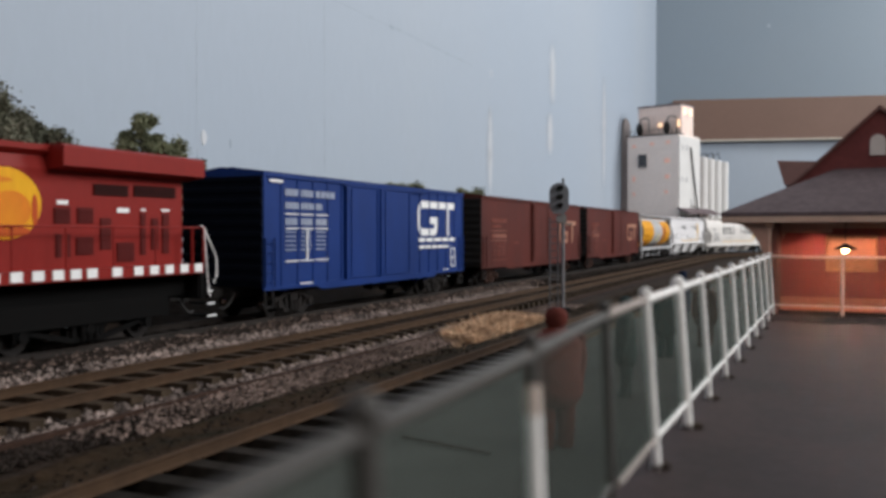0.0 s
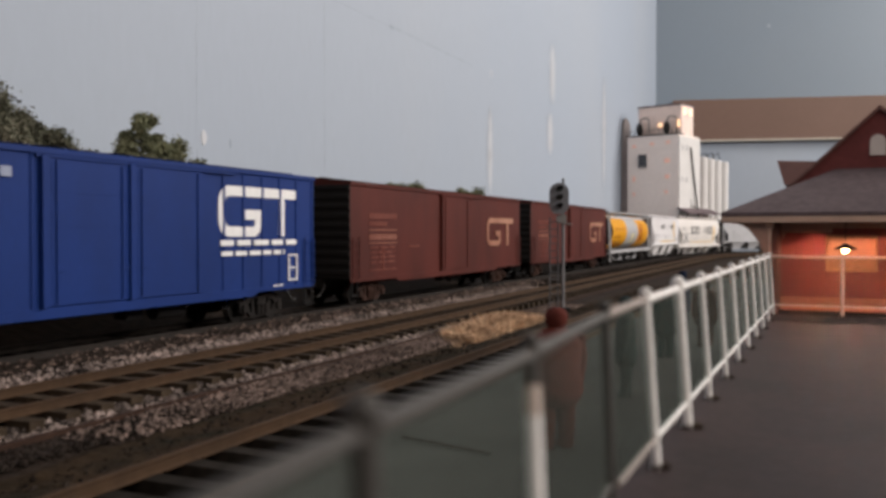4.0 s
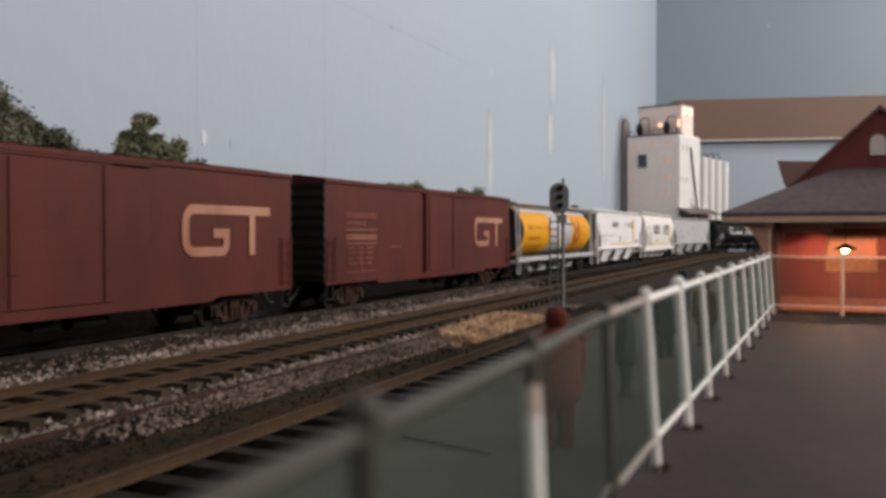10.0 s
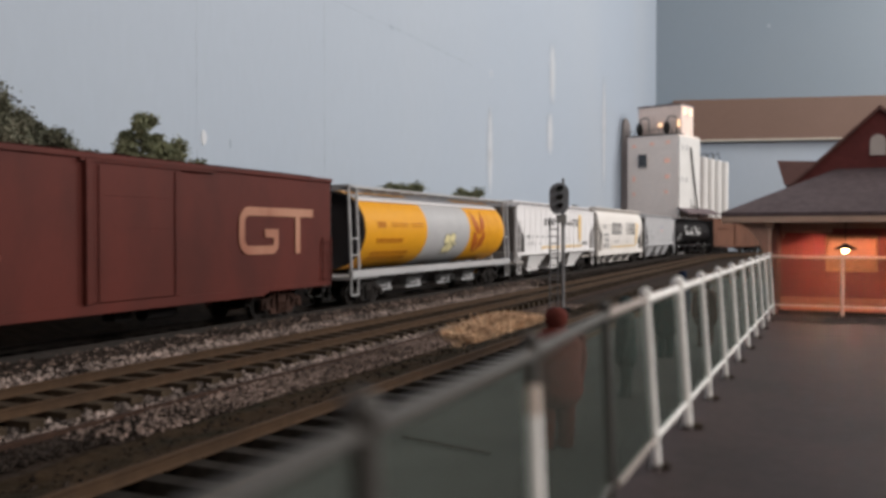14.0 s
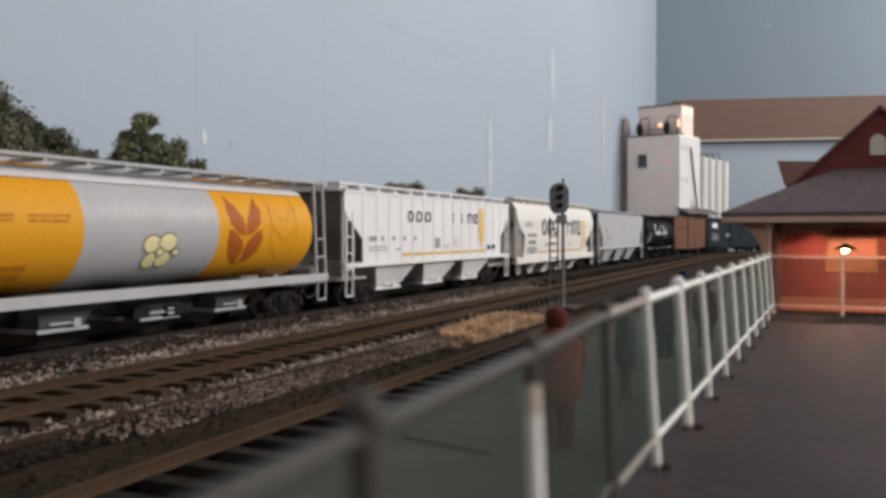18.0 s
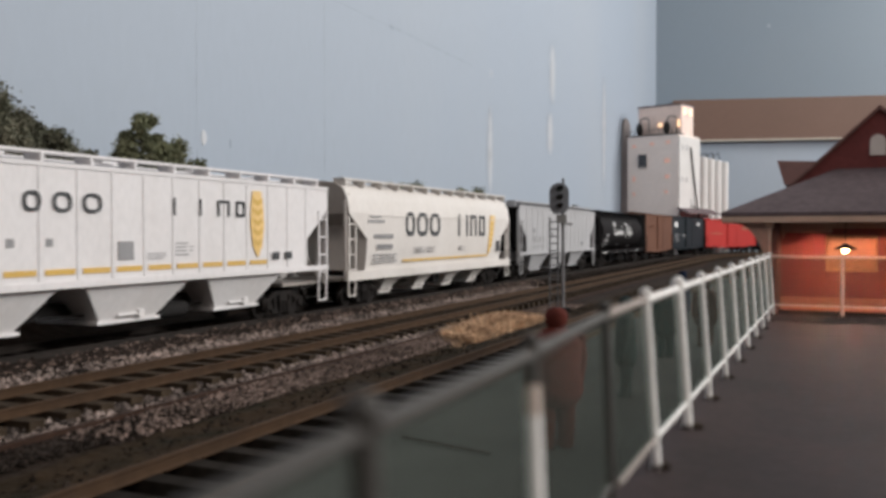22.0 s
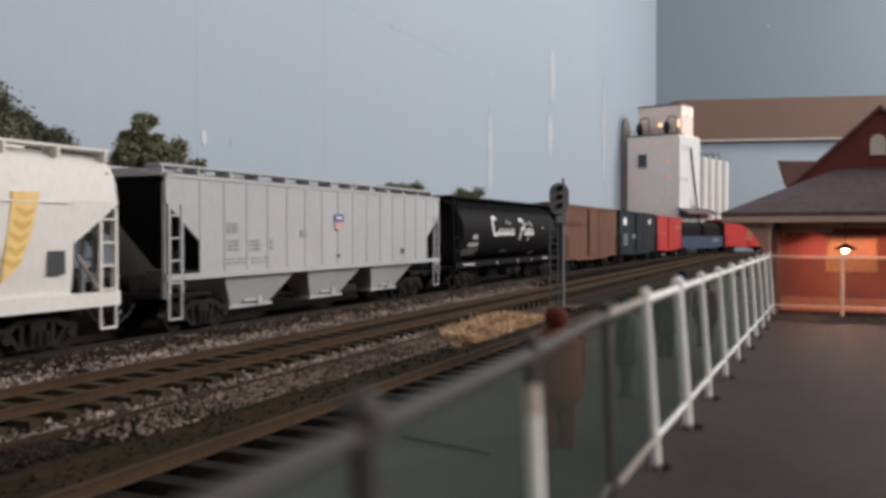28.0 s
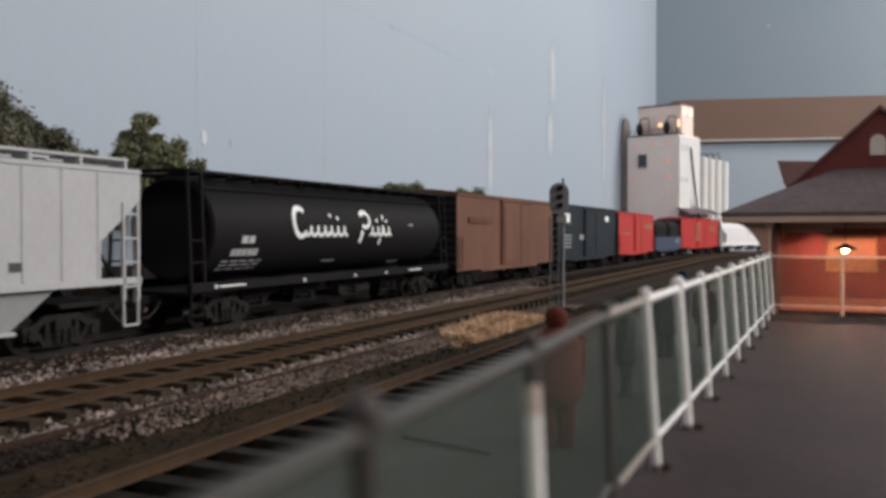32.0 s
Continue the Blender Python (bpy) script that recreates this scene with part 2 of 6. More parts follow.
# seams, marks and scratches on the backdrop
seams = thing("backdrop_seam", at(0, 0, 0), "pale vertical seams and a thin scratch on the backdrop", "seam")
seams["kind"] = "structure"
M["glint"] = material("glossy_filler", (0.54, 0.565, 0.6), 0.35, grain=0.05)
M["coat_thin"] = material("thin_filler", (0.375, 0.425, 0.49), 0.4, grain=0.03)
M["coat_mid"] = material("smeared_filler", (0.46, 0.495, 0.545), 0.38, grain=0.04)
M["scratch"] = material("pencil_scratch", (0.27, 0.32, 0.385), 0.6)
M["faint"] = material("faint_scratch", (0.324, 0.378, 0.449), 0.6)
M["joint"] = material("faint_board_joint", (0.341, 0.395, 0.465), 0.6)


def wall_patch(name, s0, s1, z0, z1, mat, up=0.0, lift=0.0):
    bm = bmesh.new()
    d = WALL - 0.006 - lift
    q = [straight(s0, d, z0), straight(s1, d, z0 + up), straight(s1, d, z1 + up), straight(s0, d, z1)]
    w = [straight(s0, WALL - 0.002, z0), straight(s1, WALL - 0.002, z0 + up), straight(s1, WALL - 0.002, z1 + up), straight(s0, WALL - 0.002, z1)]
    loft(bm, [q, w])
    part(name, bm, mat, seams)


def soft_streak(s, half, z0, z1):
    """A smeared streak of filler that thins out at both ends, in three coats."""
    for k, mat in enumerate((M["coat_thin"], M["coat_mid"], M["glint"])):
        w, e, n = half * (1.0, 0.6, 0.3)[k], (z1 - z0) * 0.06 * k, 10
        d = WALL - 0.012 - 0.01 * k
        bm = bmesh.new()
        rng = random.Random(int(s) + k)
        ring = []
        for i in range(n + 1):
            f = i / n
            x = w * (math.sin(math.pi * (0.04 + 0.92 * f)) ** 0.4) * rng.uniform(0.8, 1.1)
            ring.append((x, z0 + e + (z1 - z0 - 2 * e) * f))
        out = [(s + x, z) for x, z in ring] + [(s - x, z) for x, z in ring[::-1]]
        loft(bm, [[straight(a, d, z) for a, z in out], [straight(a, WALL - 0.002, z) for a, z in out]])
        part("seam", bm, mat, seams)


for s, half, z0, z1 in ((70.86, 0.9, 6.06, 13.71), (89.75, 1.5, 16.53, 22.89), (88.92, 1.35, 11.0, 15.51), (113.44, 1.2, 8.91, 23.12)):
    soft_streak(s, half, z0, z1)
for s in (32.32, 43.54):
    wall_patch("seam", s - 0.045, s + 0.045, 0, 45, M["joint"])
for s0, s1, z0, z1 in ((44.6, 51.6, 16.5, 16.57), (52.1, 58.5, 16.5, 16.66), (58.5, 66.5, 16.47, 16.64)):
    wall_patch("scratch", s0, s1, z0, z1, M["faint"])
wall_patch("nail_mark", 70.8, 71.5, 16.42, 16.9, M["coat_mid"])
wall_patch("nail_hole", 71.05, 71.3, 16.5, 16.74, M["scratch"], lift=0.008)
wall_patch("nail_mark", 51.82, 52.41, 16.43, 16.66, M["scratch"])
bm = bmesh.new()
blob = [(32.78 + (0.2 - 0.03 * math.sin(a)) * math.cos(a), 7.2 + 0.36 * math.sin(a)) for a in [2 * math.pi * k / 20 for k in range(20)]]
loft(bm, [[straight(s, WALL - 0.02, z) for s, z in blob], [straight(s, WALL - 0.002, z) for s, z in blob]])
part("filler_blob", bm, M["glint"], seams, "pale round blob of filler")
wall_patch("nail_mark", 34.71, 34.84, 6.89, 7.28, M["scratch"])


def far_patch(name, t0, t1, z0, z1, mat, deep, parent):
    bm = bmesh.new()
    n = Vector((wall_dir.y, -wall_dir.x)) * deep
    if n.y > 0:
        n = -n
    a, b = corner + wall_dir * t0, corner + wall_dir * t1
    loft(bm, [[(p.x, p.y, z0), (p.x + n.x, p.y + n.y, z0), (p.x + n.x, p.y + n.y, z1), (p.x, p.y, z1)] for p in (a, b)])
    part(name, bm, mat, parent)


M["cream_strip"] = material("dull_cream_edge", (0.5, 0.45, 0.38), 0.6, grain=0.06)
shelf = thing("wall_board", at(0, 0, 0), "long brown hardboard panel with a cream lower edge above pale blue board", "board")
far_patch("panel", 2.8, 100, EYE + 15.85, EYE + 22.65, M["brown_board"], 1.2, shelf)
far_patch("edge_strip", 3.7, 33, EYE + 15.55, EYE + 15.85, M["cream_strip"], 1.3, shelf)
far_patch("lower_panel", 0.05, 100, GROUND, EYE + 15.5, M["sky"], 0.06, shelf)
far_patch("nail_mark", 18.2, 18.75, EYE + 34.7, EYE + 35.3, M["scratch"], 0.05, seams)

# ---- tracks ----
def rail_profile(o):
    return [(o - 0.07, -0.17), (o + 0.07, -0.17), (o + 0.025, -0.14), (o + 0.025, -0.05), (o + 0.04, -0.035), (o + 0.04, 0.0), (o - 0.04, 0.0), (o - 0.04, -0.035), (o - 0.025, -0.05), (o - 0.025, -0.14)]


tie_bm = bmesh.new()
box(tie_bm, -0.145, 0.145, -1.27, 1.27, -0.4, -0.165)
TIE = mesh_of("tie", tie_bm, M["tie"])
TIE_GREY, TIE_DARK = TIE.copy(), TIE.copy()
TIE_GREY.materials[0], TIE_DARK.materials[0] = M["tie_grey"], M["tie_dark"]


def track(label, off, s0, s1, near0, near1, tie_mesh=TIE, rail_mat="rust", step=0.72):
    ob = thing("railway_track", at(0, 0, 0), label, "track", "railway tracks")
    for o in (-0.7575, 0.7575):
        bm = bmesh.new()
        strip(bm, s0, s1, 2.0, rail_profile(o), off)
        part("rail", bm, M[rail_mat], ob)
    vs, fs, s, k = [], [], s0, 0
    while s < s1:
        x, y, h = line(s, off)
        if near0 <= s <= near1:
            t = new("tie", tie_mesh)
            t.parent = ob
            t.matrix_basis = at(x, y, 0, 0, 0, 90 - math.degrees(h) + random.uniform(-1.2, 1.2))
        else:
            c, d = math.sin(h), math.cos(h)
            b = len(vs)
            for a in (-0.145, 0.145):
                for w in (-1.27, 1.27):
                    for z in (-0.4, -0.165):
                        vs.append((x + a * c - w * d, y + a * d + w * c, z))
            fs += [[b + i for i in f] for f in ((0, 1, 3, 2), (4, 6, 7, 5), (0, 4, 5, 1), (2, 3, 7, 6), (0, 2, 6, 4), (1, 5, 7, 3))]
        s += step
    rest = new("far_tie", stuff_mesh("far_tie", vs, fs, tie_mesh.materials[0]))
    rest.parent = ob
    tagged(rest, kind="stuff")
    bm = bmesh.new()
    strip(bm, s0, s1, 3.0, [(-2.5, GROUND - 0.1), (2.5, GROUND - 0.1), (2.35, GROUND + 0.03), (1.5, -0.37), (-1.5, -0.37), (-2.35, GROUND + 0.03)], off)
    tagged(part("ballast_bed", bm, M["ballast"]), "dark grey-brown ballast bed under the track", "ballast", kind="structure")


track("railway track with rusty rails that carries the train", 0, -40, 292, 0, 45, TIE_DARK, "rail_dark")
track("empty middle railway track with brown rails on dark ties", TRAIN_LINE - MIDDLE_LINE, -30.12, 175, -4, 70, step=0.709)
track("empty near railway track beside the platform", TRAIN_LINE - NEAR_LINE, -19.46, 150, -4, 50, TIE_GREY, "rust")


def stones(name, s0, s1, o0, o1, count, size, level, label, mat="stone", crowd=1.5, fall=0.0):
    """Loose stones on a strip of ground; fall: how far the strip drops from its first edge to its second."""
    rng = np.random.default_rng(len(name) + count)
    vs, fs = [], []
    for _ in range(count):
        s = s0 + (s1 - s0) * rng.random() ** crowd
        across = rng.random()
        x, y, _h = line(s, o0 + (o1 - o0) * across)
        z = level - fall * across
        r = size * (0.5 + 1.1 * rng.random() ** 1.6)
        b = len(vs)
        for d in ((1, 0, 0), (0, 1, 0), (-1, 0, 0), (0, -1, 0), (0, 0, 1), (0, 0, -1)):
            j = 0.6 + 0.8 * rng.random(3)
            vs.append((x + d[0] * r * j[0] + 0.3 * r * (rng.random() - 0.5), y + d[1] * r * j[1], z + d[2] * r * 0.75 * j[2] + 0.3 * r * (rng.random() - 0.5)))
        fs += [[b + i for i in f] for f in ((0, 1, 4), (1, 2, 4), (2, 3, 4), (3, 0, 4), (1, 0, 5), (2, 1, 5), (3, 2, 5), (0, 3, 5))]
    tagged(new(name, stuff_mesh(name, vs, fs, M[mat])), label, "gravel", kind="stuff")


bm = bmesh.new()
strip(bm, -14, 130, 2.0, [(0.95, GROUND - 0.1), (3.45, GROUND - 0.1), (3.4, -0.38), (2.3, -0.28), (0.97, -0.12), (0.9, -0.16)], 0)
tagged(part("gravel_bank", bm, M["ballast"]), "dark ballast shoulder between the train's track and the middle track", "ballast", kind="structure")
bm = bmesh.new()
strip(bm, -40, 100, 4.0, [(-9.6, GROUND - 0.1), (-2.4, GROUND - 0.1), (-2.5, GROUND + 0.03), (-4.6, 0.3), (-7.0, 0.95), (-9.6, 1.35)], 0)
tagged(part("embankment", bm, M["soil"]), "dark earth bank rising behind the train to the backdrop", "bank", kind="structure")
# pale stones near and dark ones far put the light's falloff into colour
stones("gravel_shoulder", -6, 46, 1.9, 3.42, 9800, 0.064, -0.22, "pale pinkish-grey loose stones between two tracks", crowd=1.0, fall=0.12)
stones("dark_gravel_shoulder", -6, 50, 0.86, 2.1, 2600, 0.052, -0.1, "dull brown loose stones beside the train's rail", "pinkish", 0.9, 0.13)
stones("far_gravel_shoulder", 44, 110, 1.1, 3.3, 6500, 0.06, -0.18, "loose stones along the far track, coloured dark for the dimmer light", "chip", 1.0, 0.15)
stones("gravel_strip", 6, 28, 5.72, 6.42, 3600, 0.053, -0.26, "pinkish-grey loose stones at the tie ends of the middle track", "stone", 0.72, 0.09)
stones("gravel_bed", 9.4, 36, 6.45, 7.75, 13500, 0.041, GROUND + 0.07, "pinkish-brown loose stones beside the middle track", "pinkish", 0.68)
stones("dirt_clods", 2, 13, 5.8, 7.4, 3000, 0.042, GROUND + 0.04, "dark brown dirt and small stones beside the middle track", "chip", 0.9)
stones("ballast_chips", -6, 60, 3.5, 6.0, 12000, 0.045, -0.37, "dark brown ballast chips along the middle track", "chip")
stones("near_ballast_chips", -4, 40, 9.2, 11.8, 7000, 0.045, -0.37, "dark ballast chips between the ties of the near track", "chip")
bm = bmesh.new()
rows = []
for i in range(261):
    row = []
    for j in range(11):
        s, f = -4 + 0.2 * i, j / 10
        lat = 9.65 - 2.21 * f
        z = GROUND + 0.02 + 0.27 * f ** 1.4 + 0.05 * noise.noise((s * 1.7, lat * 2.6, 0)) + 0.03 * noise.noise((s * 5, lat * 7, 3))
        row.append(bm.verts.new(straight(s, lat, GROUND - 0.1 if j == 0 else z)))
    rows.append(row)
for p, q in zip(rows, rows[1:]):
    for j in range(10):
        bm.faces.new((p[j], p[j + 1], q[j + 1], q[j])).smooth = True
tagged(part("earth_shoulder", bm, M["earth"]), "uneven brown earth banked against the near track's rail", "earth", kind="structure")
stones("earth_pebbles", 2, 48, 8.0, 9.4, 1100, 0.035, GROUND + 0.08, "sparse brown pebbles on the earth bank", "chip", 1.0, -0.16)
stones("gravel_cess", -6, 70, -0.6, 0.6, 1500, 0.05, -0.3, "pale loose stones strewn between the rails of the train's track")
bm = bmesh.new()
bmesh.ops.create_icosphere(bm, subdivisions=2, radius=0.09)
for v in bm.verts:
    v.co *= 1 + 0.35 * noise.noise(v.co * 14)
tagged(part("pebble", bm, M["whitewash_stone"], at=at(*straight(9.55, 6.85, -0.33))), "pale rounded pebble lying between the near track's rails", "pebble")
# low dark red-brown strip beside the middle track
bm = bmesh.new()
strip(bm, -10, 90, 4.0, [(-0.06, GROUND), (0.06, GROUND), (0.05, GROUND + 0.13), (-0.05, GROUND + 0.13)], TRAIN_LINE - 10.62)
tagged(part("ballast_strip", bm, M["rust_dim"]), "thin dark red-brown strip along the ballast between tracks", "rail")

# ---- platforms ----
P_THETA = math.radians(24.4)
P_DIR, P_LEFT = Vector((math.sin(P_THETA), math.cos(P_THETA))), Vector((-math.cos(P_THETA), math.sin(P_THETA)))
DECK = EYE - 1.37


def plat(s, lateral, z):
    p = P_LEFT * lateral + P_DIR * s
    return Vector((p.x, p.y, z))


bm = bmesh.new()
edge = [plat(-12, 0.6, 0), plat(0, 0.84, 0), plat(5.1, 1.08, 0), plat(15.6, 1.08, 0), plat(15.6, -40, 0), plat(-12, -40, 0)]
loft(bm, [[(p.x, p.y, z) for p in edge] for z in (GROUND, DECK)])
tagged(part("platform", bm, M["deck"]), "raised dark reddish platform deck", "platform", kind="structure")
bm = bmesh.new()
k = [plat(14.5, 1.0, 0), plat(15.58, 1.0, 0), plat(15.58, -38, 0), plat(14.5, -38, 0)]
loft(bm, [[(p.x, p.y, z) for p in k] for z in (DECK - 0.05, DECK + 0.006)])
tagged(part("platform_coping", bm, M["dark"]), "black coping along the platform's end", "coping", kind="structure")
bm = bmesh.new()
strip(bm, -14, 60, 4.0, [(-3.38, GROUND), (2.6, GROUND), (2.6, -0.1), (-3.38, -0.1)], TRAIN_LINE - 2.3)
tagged(part("pavement", bm, M["asphalt"]), "low dark grey asphalt walkway between platform and track", "pavement", kind="structure")

M["glass"] = pane_material("green_tinted_glass", (0.1, 0.112, 0.1), 0.3, 0.85)
# white rail in half shade, darkened by colour
M["half_shaded_rail"] = material("half_shaded_white_rail", (0.28, 0.235, 0.21), 0.6, spots=(0.19, 0.16, 0.14), spot_scale=6, grain=0.15)
M["dull_rail"] = material("dull_cream_rail", (0.58, 0.48, 0.42), 0.6, grain=0.1)
TOP, LOW = EYE - 0.392, EYE - 1.2
tops = [plat(5.1 + 1.152 * i, 1.014, TOP) for i in range(10)]
near = [Vector((-0.66, 0.35, TOP)), Vector((-0.43, 0.98, TOP)), Vector((-0.16, 1.70, TOP)), Vector((0.285, 2.80, TOP)), Vector((0.77, 4.12, TOP))]
tops = near + tops
stick = bmesh.new()
rod(stick, (-0.56, 11.75, -0.07), (0.59, 10.83, -0.07), 0.018, 8)
tagged(part("loose_stick", stick, M["tie"]), "thin dark stick lying on the asphalt walkway", "stick")
railing = thing("platform_railing", at(0, 0, 0), "white post-and-rail platform railing with green-tinted glass panels", "railing")
LEAN = Vector((0.91, -0.41, 0)) * 0.075


def railing_run(tops, lean, thick_at, mat, first=0, worn_shaded=()):
    """The last argument picks posts, and the rails from them, coloured as if in shade."""
    plain = mat
    for i, p in enumerate(tops):
        if i < first:
            continue
        mat = M["shaded_rail"] if i in worn_shaded else plain
        foot = p + lean
        foot.z = DECK
        r = 0.035 if i in thick_at else 0.0255
        bm = bmesh.new()
        rod(bm, foot, p + Vector((0, 0, 0.03)), r, 10)
        bmesh.ops.create_icosphere(bm, subdivisions=2, radius=r * 1.35, matrix=Matrix.Translation(p + Vector((0, 0, 0.04))))
        rod(bm, foot, foot + Vector((0, 0, 0.02)), r * 1.5, 10)
        post = part("post", bm, mat, railing)
        bm = bmesh.new()
        soft_box(bm, foot.x - r * 1.4, foot.x + r * 2.8, foot.y - r * 1.6, foot.y + r * 2.0, DECK, DECK + 0.025, 0.008)
        part("foot_plate", bm, M["tie"], post, "dark foot block on the deck")
    for i, (a, b) in enumerate(zip(tops, tops[1:])):
        mat = M["half_shaded_rail"] if i in worn_shaded else plain
        bm = bmesh.new()
        rod(bm, a, b, 0.023, 10)
        part("handrail", bm, mat, railing)
        k = (TOP - LOW) / (TOP - DECK)
        la, lb = a + lean * k, b + lean * k
        la.z = lb.z = LOW
        bm = bmesh.new()
        rod(bm, la, lb, 0.016, 8)
        part("bottom_rail", bm, mat, railing)
        bm = bmesh.new()
        w = (b - a).normalized().cross(Vector((0, 0, 1))) * 0.006
        loft(bm, [[la - w, lb - w, b - w, a - w], [la + w, lb + w, b + w, a + w]])
        g = part("glass_panel", bm, M["glass"], railing)
        g.visible_shadow = False


# near run coloured dark for shade; the sleeves below mark where light begins
railing_run(near, LEAN * 0.5, (2,), M["shaded_rail"], worn_shaded=(4,))
bm = bmesh.new()
foot = near[3] + LEAN * 0.5
foot.z = DECK
rod(bm, foot + Vector((0, 0, 0.04)), foot.lerp(near[3], 0.8), 0.028, 12)
part("lit_sleeve", bm, M["white_rail"], railing, "white sleeve for the lit lower part of a post")
bm = bmesh.new()
rod(bm, foot.lerp(near[3], 0.8), foot.lerp(near[3], 0.9), 0.0275, 12)
part("half_shaded_sleeve", bm, M["dull_rail"], railing, "duller sleeve where a post passes into shade")
railing_run([near[-1] + Vector((0.01, 0.02, 0))] + tops[5:], LEAN, (2,), M["white_rail"], 1, (0,))
ends = [tops[-1] + Vector((P_DIR.y, -P_DIR.x, 0)) * 1.12 * i for i in range(1, 7)]
railing_run([tops[-1] + Vector((0.02, 0, 0))] + ends, Vector((0, 0, 0)), (), M["dull_rail"])


# ---- station ----
def quad_roof(bm, a, b, c, d, t=0.12):
    """A roof slab over four points, t thick."""
    lo = [Vector(p) for p in (a, b, c, d)]
    loft(bm, [[p - Vector((0, 0, t)) for p in lo], lo])


NEAR = 0.56


def nearer(x, y, z, rz=0):
    """The station is a smaller-scale kit that stands right behind the platform's end."""
    return at(x * NEAR, y * NEAR, EYE + (z - EYE) * NEAR, 0, 0, rz) @ Matrix.Scale(NEAR, 4)


def station():
    BASE = EYE + (GROUND - EYE) / NEAR
    ob = thing("railway_station", nearer(11.5, 30.2, 0, -24.4), "small red-walled station with a dark hipped slate roof and lit window", "station")
    w, d, eave = 16.0, 7.0, 3.1
    hole = (1.8, 3.18, 1.52, 2.54)
    bm = bmesh.new()
    # front wall round the window opening, then the other walls
    box(bm, 0, hole[0], 0, 0.3, BASE, eave), box(bm, hole[1], w, 0, 0.3, BASE, eave)
    box(bm, hole[0], hole[1], 0, 0.3, BASE, hole[2]), box(bm, hole[0], hole[1], 0, 0.3, hole[3], eave)
    box(bm, 0, 0.3, 0.3, d, BASE, eave), box(bm, w - 0.3, w, 0.3, d, BASE, eave), box(bm, 0.3, w - 0.3, d - 0.3, d, BASE, eave)
    part("wall", bm, M["brick"], ob)
    bm = bmesh.new()
    soft_box(bm, 0.0, w, -0.12, -0.004, BASE, 0.5, 0.02)
    part("wainscot", bm, paint_base, ob, "dull red-brown base course")
    bm = bmesh.new()
    soft_box(bm, 0.0, w, -0.2, -0.122, BASE, 0.06, 0.015)
    part("plinth", bm, M["dark"], ob, "black plinth along the wall's foot")
    for x in (0, w - 0.3):
        bm = bmesh.new()
        box(bm, x - 0.06, x + 0.28, -0.16, -0.005, BASE, eave)
        part("corner_board", bm, M["cream_dark"], ob)
    bm = bmesh.new()
    for a in ((hole[0] - 0.1, hole[1] + 0.1, hole[2] - 0.12, hole[2]), (hole[0] - 0.1, hole[1] + 0.1, hole[3], hole[3] + 0.1), (hole[0] - 0.1, hole[0], hole[2], hole[3]), (hole[1], hole[1] + 0.1, hole[2], hole[3])):
        box(bm, a[0], a[1], -0.06, 0.12, a[2], a[3])
    wf = part("window_frame", bm, paint_orange, ob)
    bm = bmesh.new()
    box(bm, hole[0], hole[1], 0.14, 0.17, hole[2], hole[3])
    part("window_blind", bm, paint_blind, wf, "drawn ochre blind lit from within")
    # soffit, fascia and hipped roof
    ex0, ex1, ey0, ey1 = -1.4, w + 1.4, -1.8, d + 1.8
    bm = bmesh.new()
    box(bm, ex0, ex1, ey0, ey1, 3.1, 3.16)
    part("soffit", bm, M["cream"], ob)
    for a in ((ex0 - 0.1, ex1 + 0.1, ey0 - 0.1, ey0), (ex0 - 0.1, ex1 + 0.1, ey1, ey1 + 0.1), (ex0 - 0.1, ex0, ey0, ey1), (ex1, ex1 + 0.1, ey0, ey1)):
        bm = bmesh.new()
        soft_box(bm, a[0], a[1], a[2], a[3], 3.05, 3.37, 0.02)
        part("fascia", bm, M["cream"], ob)
    run = (ey1 - ey0) / 2 + 0.12
    top = 3.38 + 0.456 * run
    c = [(ex0 - 0.12, ey0 - 0.12, 3.38), (ex1 + 0.12, ey0 - 0.12, 3.38), (ex1 + 0.12, ey1 + 0.12, 3.38), (ex0 - 0.12, ey1 + 0.12, 3.38)]
    r0, r1 = (ex0 - 0.12 + run, d / 2, top), (ex1 + 0.12 - run, d / 2, top)
    for q in ((c[0], c[1], r1, r0), (c[2], c[3], r0, r1), (c[3], c[0], r0, r0), (c[1], c[2], r1, r1)):
        bm = bmesh.new()
        lo = [Vector(p) for p in (q if q[2] != q[3] else q[:3])]
        loft(bm, [[p - Vector((0, 0, 0.12)) for p in lo], lo])
        roof = part("roof", bm, M["slate"], ob)
        lo0, lo1, hi1, hi0 = (Vector(p) for p in q)
        n = 22
        for k in range(n):
            a, b = k / n, min((k + 1.2) / n, 0.995)
            bm = bmesh.new()
            p, r, s, t = lo0.lerp(hi0, a), lo1.lerp(hi1, a), lo1.lerp(hi1, b), lo0.lerp(hi0, b)
            up = Vector((0, 0, 0.01))
            loft(bm, [[p, r, s, t], [p + up * 0.8, r + up * 0.8, s + up * 0.3, t + up * 0.3]])
            part("slate_course", bm, M["slate"], roof)
    # cross gable with a small window
    gx, gy, base, peak, hw = 3.37, 1.6, 3.9, 7.12, 3.4
    bm = bmesh.new()
    plate(bm, [(gx - hw, base), (gx + hw, base), (gx, peak - 0.1)], gy, gy + 0.25)
    g = part("gable", bm, M["brick_dark"], ob, "dark red gable wall")
    bm = bmesh.new()
    plate(bm, [(gx - 0.3, 5.42), (gx + 0.2, 5.42)] + [(gx - 0.05 + 0.25 * math.cos(a), 5.9 + 0.25 * math.sin(a)) for a in [math.pi * k / 10 for k in range(11)]], gy - 0.08, gy + 0.02)
    part("gable_window", bm, paint_pale, g, "pale arched gable window")
    bm = bmesh.new()
